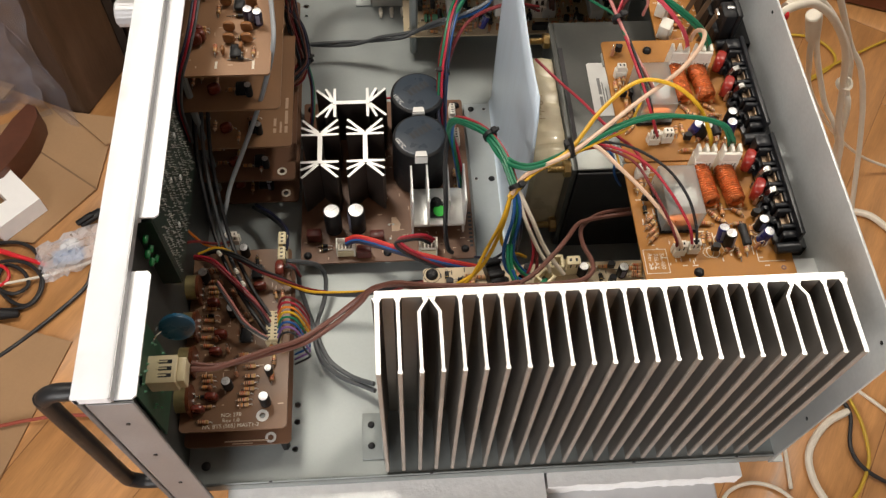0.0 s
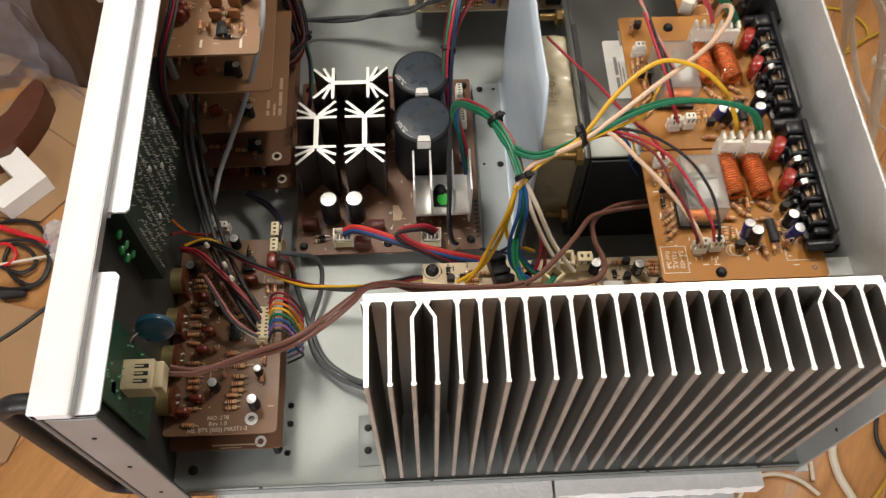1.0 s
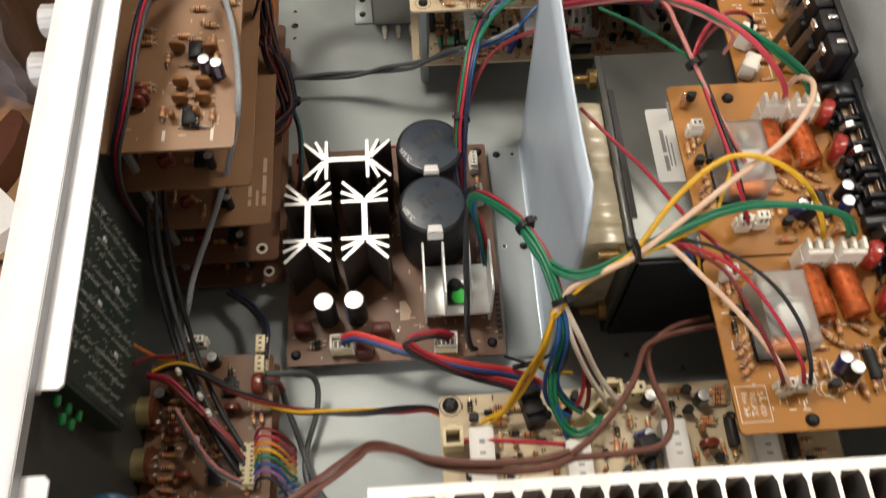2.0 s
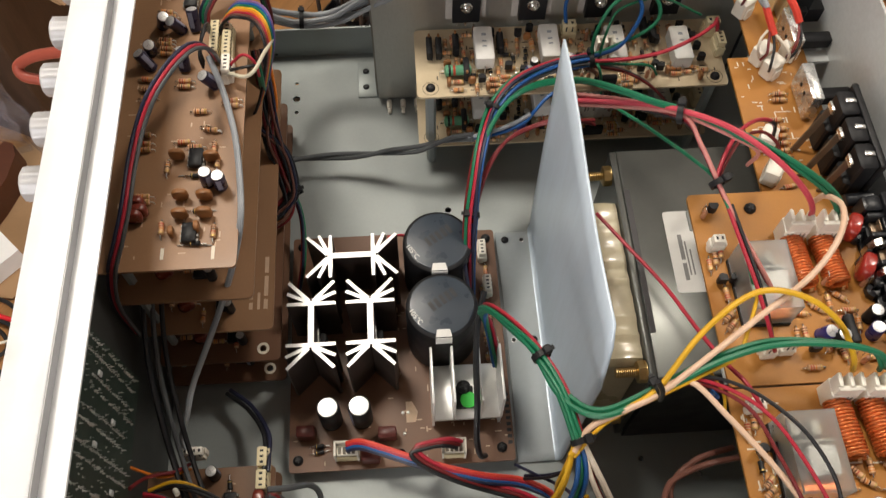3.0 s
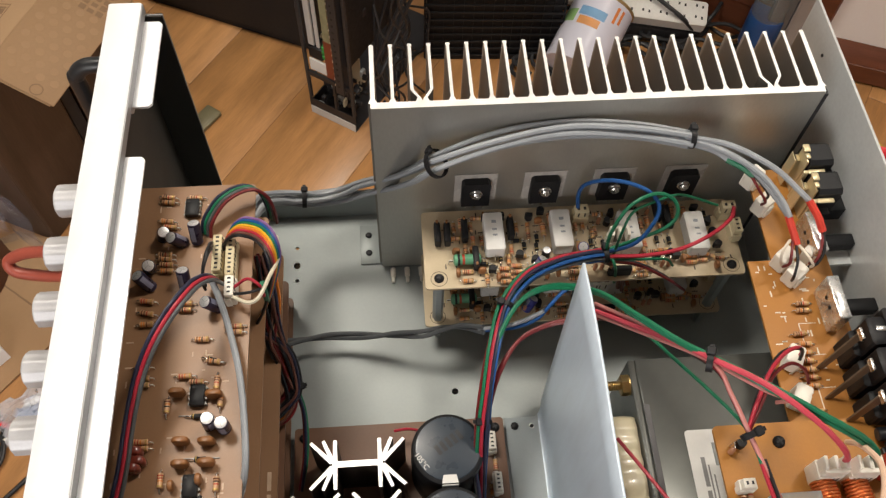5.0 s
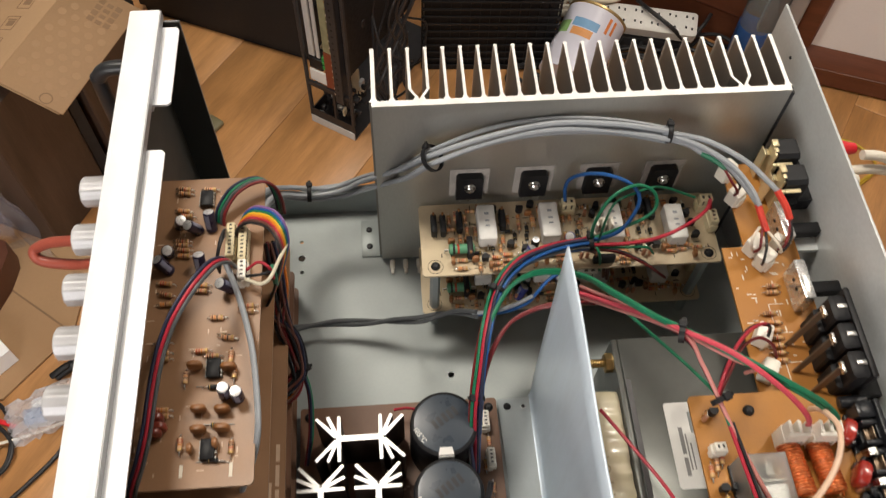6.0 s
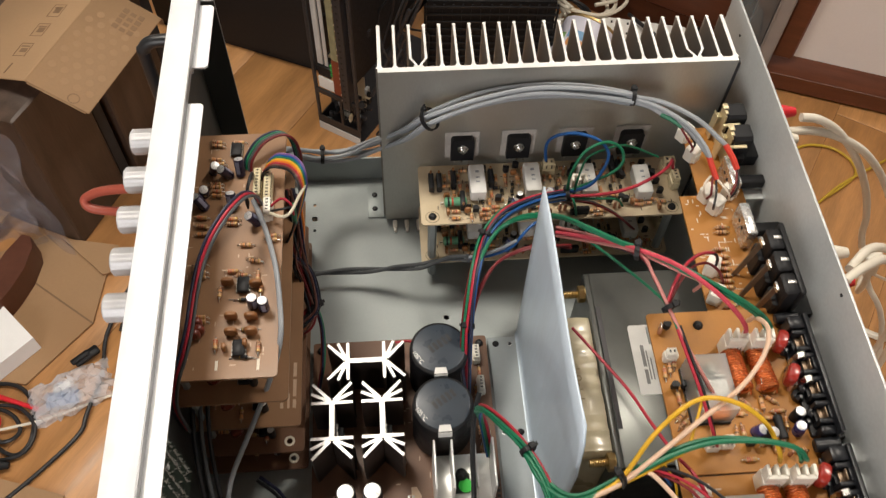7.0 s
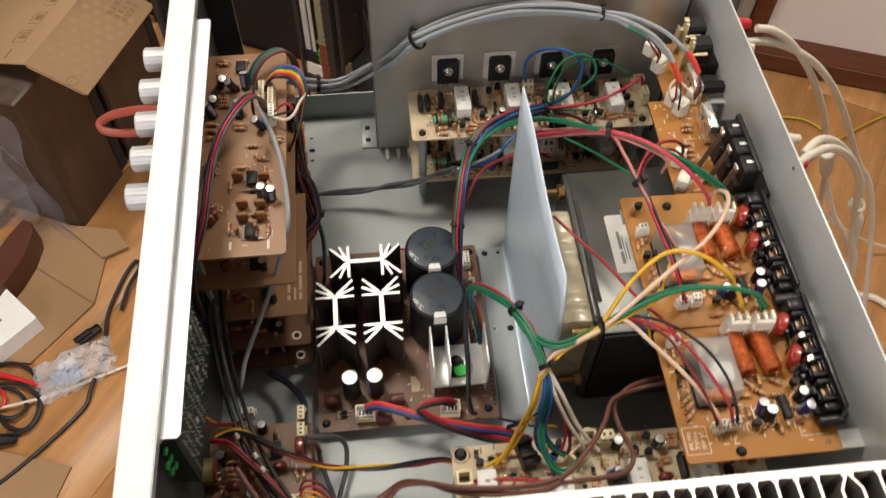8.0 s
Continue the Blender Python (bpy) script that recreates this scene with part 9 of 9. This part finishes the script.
cable("yellow_cable", "thin yellow cable crossing the wood floor", [(0.8092, 0.8716, -0.734), (0.8799, 0.9209, -0.731), (0.9635, 0.9634, -0.731), (1.0476, 1.0038, -0.734), (1.1474, 1.0366, -0.735)], 0.0028, CABLE_YELLOW)
cable("flat_cable", "flat cream ribbon cable lying on the floor", [(0.8129, 0.6102, -0.734), (0.8394, 0.5937, -0.733), (0.8776, 0.5798, -0.733), (0.9084, 0.5447, -0.733), (0.9591, 0.5076, -0.734)], 0.0062, CABLE_WHITE)
cable("flat_cable", "cream cable curling on the floor below the chassis", [(0.7241, 0.2165, -0.733), (0.6805, 0.196, -0.732), (0.643, 0.1543, -0.732), (0.6383, 0.1107, -0.733), (0.6527, 0.0675, -0.734)], 0.0060, CABLE_WHITE)
cable("flat_cable", "cream cable curling on the floor below the chassis", [(0.4793, 0.0727, -0.733), (0.5032, 0.1009, -0.733), (0.541, 0.1117, -0.733), (0.578, 0.1011, -0.733), (0.6032, 0.0787, -0.734)], 0.0031, CABLE_WHITE, 12)
cable("power_cable", "black cable lying on the wood floor", [(0.7183, 0.2434, -0.733), (0.7267, 0.2098, -0.733), (0.7114, 0.1599, -0.733), (0.7227, 0.1236, -0.733), (0.7664, 0.0911, -0.734)], 0.0034, CABLE_BLACK)
cable("yellow_cable", "yellow cable lying beside a black cable", [(0.7322, 0.2427, -0.733), (0.7407, 0.195, -0.733), (0.7354, 0.1407, -0.733), (0.7102, 0.0982, -0.733), (0.6786, 0.0661, -0.734)], 0.0028, CABLE_YELLOW)

# gutted equipment frame and clutter behind the far heat sink
tw = Matrix.Translation((-0.1344, 1.1305, ZF)) @ Matrix.Rotation(math.atan2(1.0756 - 1.1305, -0.0517 + 0.1344), 4, "Z")
eq = thing("equipment_frame", "gutted upright equipment frame full of circuit boards", "equipment", m=tw)
GUN = material("dark_plated_steel", (0.045, 0.045, 0.05), 0.42, 0.4, 0.2, 40, 0.05)
W_, D_, H_ = 0.099, 0.32, 0.50
fr = Shape().box((0, 0, 0.0), (W_, D_, 0.003)).box((0, 0.0005, 0.003), (W_, 0.002, 0.040)).box((0, 0.002, 0.003), (0.002, D_, 0.030))
part("base_tray", fr.mesh("base_tray", LAM), eq, label="dark base tray")
# pale strip paints the lit front edge of the tray
part("tray_lip", Shape().box((0.001, -0.0008, 0.0005), (W_ - 0.001, 0.0004, 0.020), 0, 0.0003).mesh("tray_lip", STEEL_BACK), eq, label="pale front lip, the light on its edge put into colour")
for x, y in ((0, 0), (W_ - 0.006, 0), (0, D_ - 0.006), (W_ - 0.006, D_ - 0.006)):
    part("upright", Shape().box((x, y, 0.0401 if y == 0 else 0.03), (x + 0.006, y + 0.006, H_), 0, 0.0008).mesh("upright", GUN), eq)
for z in (0.105, H_ - 0.006):
    part("crossbar", Shape().box((0.006, 0.0005, z), (W_ - 0.006, 0.0055, z + 0.010)).mesh("crossbar", LAM), eq)
part("upright", Shape().box((0.056, 0.0005, 0.040), (0.061, 0.0055, 0.105)).mesh("upright", LAM), eq)
part("back_board", Shape().box((0.008, 0.075, 0.010), (0.064, 0.078, 0.105)).mesh("back_board", PCB_CREAM), eq)
part("white_panel", Shape().box((0.008, 0.006, 0.116), (0.044, 0.010, 0.144), 0, 0.001).mesh("white_panel", PAPER), eq)
part("black_module", Shape().box((0.008, 0.008, 0.146), (0.036, 0.060, 0.172), 0, 0.001).mesh("black_module", BLACK), eq)
part("grey_panel", Shape().box((0.008, 0.010, 0.174), (0.020, 0.015, H_ - 0.01), 0, 0.001).box((0.024, 0.010, 0.174), (0.032, 0.013, H_ - 0.01), 0, 0.001).mesh("grey_panel", STEEL_BACK), eq)
part("red_board", Shape().box((0.045, 0.004, 0.116), (0.064, 0.006, 0.205)).mesh("red_board", material("red_brown_board", (0.20, 0.045, 0.02), 0.45, 0.0, 0.2, 80, 0.05)), eq)
part("pale_strip", Shape().box((0.046, 0.004, 0.206), (0.060, 0.007, H_ - 0.01)).mesh("pale_strip", material("faded_strip", (0.25, 0.24, 0.14), 0.5, 0.0, 0.3, 80, 0.05)), eq)
for z in (0.160, 0.172, 0.182):
    part("green_terminal", Shape().box((0.040, 0.003, z), (0.0455, 0.012, z + 0.008), 0, 0.001).mesh("green_terminal", material("green_terminal", (0.03, 0.26, 0.05), 0.5)), eq)
part("column", Shape().box((0.067, -0.004, 0.095), (0.084, 0.0, H_), 0, 0.0008).box((0.082, 0.0, 0.095), (0.084, 0.020, H_)).mesh("column", GUN), eq, label="perforated steel column")
for i in range(22):
    part("pin", Shape().box((0.0645, -0.002, 0.112 + 0.0145 * i), (0.0675, 0.002, 0.116 + 0.0145 * i)).mesh("pin", TIN), eq)
    part("column_hole", Shape().cyl((0.0745, -0.0043, 0.116 + 0.0145 * i), (0.0745, -0.0040, 0.116 + 0.0145 * i), 0.0022, 8).mesh("column_hole", BLACK), eq)
part("inner_case", Shape().box((0.0845, 0.010, 0.16), (W_ - 0.007, D_ - 0.02, H_ - 0.02)).mesh("inner_case", BLACK), eq)
rnd = random.Random(77)
fills = [LAM, STEEL, BLACK, PCB_TAN, LAM, BLACK, STEEL_BACK, BLACK, ALU_DULL, LAM, PCB_CREAM, BLACK, GUN]
for i in range(90):
    low = i < 55
    x, y, z = rnd.uniform(0.008, 0.090), rnd.uniform(0.006, 0.060), rnd.uniform(0.012, 0.095) if low else rnd.uniform(0.12, H_ - 0.05)
    a, b, c = rnd.uniform(0.003, 0.013), rnd.uniform(0.004, 0.012), rnd.uniform(0.004, 0.018)
    if not low:
        y += 0.012
    part("component", Shape().box((x, y, z), (x + a, y + b, z + c), 0, 0.0006).mesh("component", fills[i % len(fills)]), eq, pose(0, 0, 0, 0, 0, rnd.uniform(-3, 3)))
for i in range(14):
    x, y = rnd.uniform(0.10, 0.17), rnd.uniform(0.02, 0.20)
    pts = [(x + rnd.uniform(-0.03, 0.03), y + rnd.uniform(-0.04, 0.04), 0.004 + (0.46 - 0.03 * i) * q / 5) for q in range(6)]
    part("loose_wire", Shape().tube(pts, 0.0022, 6).mesh("loose_wire", CABLE_BLACK), eq)
for i, (p, q) in enumerate((((0.100, 0.05, 0.10), (0.155, 0.10, 0.30)), ((0.102, 0.09, 0.10), (0.200, 0.14, 0.42)))):
    part("brace", Shape().cyl(p, q, 0.0035, 8).mesh("brace", GUN), eq)
(ca, cb) = [(-0.3460, 1.3710), (-0.2080, 1.3070)]
cab = thing("black_cabinet", "large black cabinet standing in shadow by the wall", "cabinet", m=Matrix.Translation((ca[0], ca[1], FLOOR)) @ Matrix.Rotation(math.atan2(cb[1] - ca[1], cb[0] - ca[0]), 4, "Z") @ Matrix.Translation((-0.16, 0, 0)))
part("body", Shape().box((0, 0, 0.02), (0.40, 0.40, 0.62), 0, 0.006).mesh("body", BLACK), cab)
part("plinth", Shape().box((0.01, 0.01, 0.0), (0.39, 0.39, 0.02)).mesh("plinth", BLACK), cab)
basket = thing("mesh_crate", "black plastic mesh crate on the floor", "crate", m=Matrix.Translation((0.085, 1.25, FLOOR)) @ Matrix.Rotation(radians(-3), 4, "Z"))
part("crate_bottom", Shape().box((0, 0, 0), (0.26, 0.24, 0.006)).mesh("crate_bottom", BLACK), basket)
part("lining", Shape().box((0.004, 0.008, 0.006), (0.256, 0.012, 0.205)).box((0.004, 0.012, 0.006), (0.008, 0.228, 0.205)).box((0.252, 0.012, 0.006), (0.256, 0.228, 0.205)).box((0.004, 0.228, 0.006), (0.256, 0.232, 0.205)).box((0.008, 0.012, 0.12), (0.252, 0.228, 0.19), 0, 0.02).mesh("lining", BLACK), basket, label="black lining and dark contents")
bar_x = Shape().box((0, -0.002, -0.002), (0.26, 0.002, 0.002)).mesh("mesh_bar", BLACK)
bar_z = Shape().box((-0.002, -0.002, 0.0), (0.002, 0.002, 0.20)).mesh("mesh_bar", BLACK)
for i in range(11):
    part("mesh_bar", bar_x, basket, Matrix.Translation((0, 0.0, 0.012 + 0.0185 * i)))
    part("mesh_bar", bar_x, basket, Matrix.Translation((0, 0.24, 0.012 + 0.0185 * i)))
for i in range(15):
    part("mesh_bar", bar_z, basket, Matrix.Translation((0.0185 * i, 0.0045, 0.0)))
    part("mesh_bar", bar_z, basket, Matrix.Translation((0.0185 * i, 0.2355, 0.0)))
B0, T0 = Vector((0.3646, 1.1775, -0.69)), Vector((0.4300, 1.2765, -0.64))
za = (T0 - B0).normalized()
ya = Vector((0.357, 1.122, -1.242))
ya = (ya - za * ya.dot(za)).normalized()
xa = ya.cross(za)
tub = thing("tin_can", "white tin can with gold rim tilted on clutter", "can", m=Matrix(((xa.x, ya.x, za.x, B0.x), (xa.y, ya.y, za.y, B0.y), (xa.z, ya.z, za.z, B0.z), (0, 0, 0, 1))) @ Matrix.Translation((0, 0, -0.012)))
R_CAN = 0.058
part("body", Shape().lathe([(R_CAN - 0.001, 0), (R_CAN, 0.001), (R_CAN, 0.135), (R_CAN - 0.001, 0.1355)], 40).mesh("body", material("white_enamel_tin", (0.66, 0.66, 0.76), 0.32, 0.0, 0.04, 20, 0.02)), tub)
part("rim", Shape().lathe([(R_CAN + 0.0005, 0.1356), (R_CAN + 0.0020, 0.1365), (R_CAN + 0.0020, 0.1400), (R_CAN + 0.0004, 0.1412)], 40).mesh("rim", BRASS), tub, label="gold-coloured rim")
for a0, a1, d0, d1, mat in ((-76, -44, 0.040, 0.066, material("label_green", (0.26, 0.46, 0.17), 0.5)), (-40, 12, 0.032, 0.050, material("label_blue", (0.18, 0.36, 0.58), 0.5)),
                            (-36, 6, 0.052, 0.068, material("label_orange", (0.66, 0.30, 0.10), 0.5)), (24, 30, 0.010, 0.042, material("label_red_orange", (0.66, 0.20, 0.05), 0.5)), (36, 42, 0.010, 0.038, material("label_red_orange", (0.66, 0.20, 0.05), 0.5))):
    v = []
    for i in range(9):
        q = radians(a0 + (a1 - a0) * i / 8 - 90)
        for d in (d1, d0):
            v.append(((R_CAN + 0.0003) * math.cos(q), (R_CAN + 0.0003) * math.sin(q), 0.136 - d))
    part("label_patch", Shape().add(v, [(2 * i, 2 * i + 2, 2 * i + 3, 2 * i + 1) for i in range(8)]).mesh("label_patch", mat), tub)
bottle = thing("plastic_bottle", "clear plastic bottle with a blue label", "bottle", m=Matrix.Translation((0.735, 1.235, FLOOR)))
part("body", Shape().lathe([(0.028, 0), (0.033, 0.006), (0.034, 0.02), (0.0335, 0.12), (0.034, 0.15), (0.024, 0.195), (0.013, 0.215), (0.013, 0.228)], 28).mesh("body", material("clear_bottle_plastic", (0.72, 0.78, 0.80), 0.08, 0.0, 0.02, 20, 0.0, transmission=0.85, ior=1.3)), bottle)
part("label", Shape().lathe([(0.0342, 0.030), (0.0345, 0.031), (0.0345, 0.108), (0.0342, 0.109)], 28).mesh("label", material("blue_bottle_label", (0.02, 0.08, 0.26), 0.35, 0.0, 0.2, 30, 0.03)), bottle, label="blue printed label")
part("cap", Shape().lathe([(0.0145, 0.216), (0.0150, 0.218), (0.0150, 0.234), (0.0140, 0.236)], 20).mesh("cap", WIRES["blue"]), bottle)
(sx0, sy0), (sx1, sy1) = [(0.4395, 1.3253), (0.6365, 1.2779)]
crate2 = thing("storage_box", "low dark storage box under a power strip", "box", m=Matrix.Translation((sx0, sy0, FLOOR)) @ Matrix.Rotation(math.atan2(sy1 - sy0, sx1 - sx0), 4, "Z"))
part("body", Shape().box((0.03, -0.024, 0), (0.20, 0.035, 0.038), 0, 0.006).mesh("body", material("dark_grey_box", (0.03, 0.028, 0.03), 0.6, 0.0, 0.2, 30, 0.05)), crate2)
strip = thing("power_strip", "white multi-way power strip behind the chassis", "power strip", m=Matrix.Translation((sx0, sy0, -0.694)) @ Matrix.Rotation(math.atan2(sy1 - sy0, sx1 - sx0), 4, "Z") @ Matrix.Rotation(radians(16), 4, "X"))
SL = math.hypot(sx1 - sx0, sy1 - sy0)
part("body", Shape().box((0, -0.026, 0), (SL, 0.026, 0.034), 0, 0.005).mesh("body", CERAMIC), strip)
for i in range(6):
    x = SL * (i + 0.5) / 6
    for dx, dy in ((-0.006, -0.011), (0.006, -0.013), (-0.006, 0.013), (0.006, 0.011)):
        part("pin_hole", Shape().box((x + dx - 0.0018, dy - 0.0028, 0.0339), (x + dx + 0.0018, dy + 0.0028, 0.0343)).mesh("pin_hole", BLACK), strip)
rnd = random.Random(15)
for k in range(12):
    cx, cy = 0.33 + 0.036 * k, 1.20 + 0.035 * (k % 4)
    pts = [(cx + 0.07 * math.cos(i * 0.8 + k) * rnd.uniform(0.6, 1.3), cy + 0.05 * math.sin(i * 0.8 + k) * rnd.uniform(0.6, 1.2), FLOOR + 0.006 + 0.005 * (k % 5) + rnd.uniform(0, 0.012)) for i in range(13)]
    cable("tangled_cord", "tangled black power cord heaped on the floor", pts, 0.0042, CABLE_BLACK)
over = [(0.5231, 1.3351, -0.655), (0.5382, 1.2952, -0.645), (0.5798, 1.259, -0.66), (0.6201, 1.263, -0.7), (0.654, 1.2835, -0.68), (0.6822, 1.3188, -0.68), (0.7162, 1.3342, -0.69), (0.7399, 1.3284, -0.72)]
cable("tangled_cord", "black power cord draped over a power strip", over, 0.0042, CABLE_BLACK)
rnd = random.Random(5)
for k in range(6):
    cx, cy = 0.26 + 0.035 * k, 1.36 + 0.02 * (k % 3)
    pts = [(cx + 0.09 * math.cos(i * 0.9 + k) * rnd.uniform(0.6, 1.2), cy + 0.07 * math.sin(i * 0.9 + k) * rnd.uniform(0.6, 1.2), FLOOR + 0.02 + 0.014 * k + rnd.uniform(-0.006, 0.012)) for i in range(14)]
    cable("tangled_cord", "tangled white cord heaped by the wall", pts, 0.0042, CABLE_WHITE if k % 3 else CABLE_BLACK)
side = thing("sideboard", "dark reddish wooden sideboard front against the wall", "sideboard", m=ROOM @ Matrix.Translation((-0.62, -0.055, FLOOR)))
part("plinth", Shape().box((0.01, 0.004, 0), (0.54, 0.145, 0.08)).mesh("plinth", DARK_WOOD), side)
part("body", Shape().box((0, 0, 0.08), (0.54, 0.150, 0.75), 0, 0.004).mesh("body", DARK_WOOD), side)
LEAF = Matrix.Translation((0.80, 1.195, FLOOR)) @ Matrix.Rotation(math.atan2(-0.363, 0.932), 4, "Z")  # x along the leaf, -y into the room
POST_LIT_GREY = material("grey_post_paint", (0.36, 0.36, 0.37), 0.45, 0.3, 0.1, 20, 0.05)
post = thing("metal_post", "slim grey metal post standing by a wooden door", "post", m=LEAF)
# one post in two greys: its lit front and shaded side are painted
part("side_web", Shape().box((-0.074, -0.004, 0), (-0.0365, 0.020, 1.2), 0, 0.002).mesh("side_web", PANEL_GREY), post)
part("front_flange", Shape().box((-0.036, -0.010, 0), (-0.008, 0.018, 1.2), 0, 0.003).box((-0.0375, -0.012, 0), (-0.034, -0.0102, 1.2), 0, 0.0006).mesh("front_flange", POST_LIT_GREY), post)
leaf = thing("door_1", "white panelled door with reddish-brown wooden rails, standing ajar", "door", m=LEAF, kind="structure")
part("bottom_rail", Shape().box((-0.006, 0.0, 0.004), (0.72, 0.036, 0.046), 0, 0.002).mesh("bottom_rail", DARK_WOOD), leaf)
slope = Shape().add([(x, y, z) for x in (-0.006, 0.72) for y, z in ((0.0008, 0.0464), (0.0040, 0.0560), (0.0145, 0.0800), (0.0180, 0.0830), (0.0360, 0.0830), (0.0360, 0.0464))],
                    [(k, (k + 1) % 6, 6 + (k + 1) % 6, 6 + k) for k in range(6)] + [(5, 4, 3, 2, 1, 0), (6, 7, 8, 9, 10, 11)])
part("bead", slope.mesh("bead", DARK_WOOD), leaf, label="sloping wooden bead")
for x0, x1 in ((-0.006, 0.0345), (0.680, 0.72)):
    part("stile", Shape().box((x0, 0.004, 0.0835), (x1, 0.036, 1.96), 0, 0.004).mesh("stile", DARK_WOOD), leaf)
part("top_rail", Shape().box((0.035, 0.004, 1.90), (0.6795, 0.036, 1.96), 0, 0.003).mesh("top_rail", DARK_WOOD), leaf)
part("panel", Shape().box((0.035, 0.019, 0.0835), (0.6795, 0.029, 1.8995)).mesh("panel", WALL_PAINT), leaf, label="plain white panel")

# ---- floor planks ----
rnd = random.Random(3)
PW, PL = 0.19, 1.2
plank_mesh = {}
for i in range(22):
    x0 = -2.3 + i * PW
    y = -3.1 - rnd.uniform(0, PL)
    while y < 0.0:
        a, b = max(y, -3.1), min(y + PL, -0.001)
        x1 = min(x0 + PW, 1.75)
        if b - a > 0.03 and x1 > x0:
            key = (round(b - a, 3), round(x1 - x0, 3))
            if key not in plank_mesh:
                plank_mesh[key] = Shape().box((0.0006, 0.0006, -0.002), (x1 - x0 - 0.0006, b - a - 0.0006, 0.0), 0, 0.0008).mesh("plank", WOOD)
            part("plank", plank_mesh[key], floor, Matrix.Translation((x0, a, 0)))
        y += PL
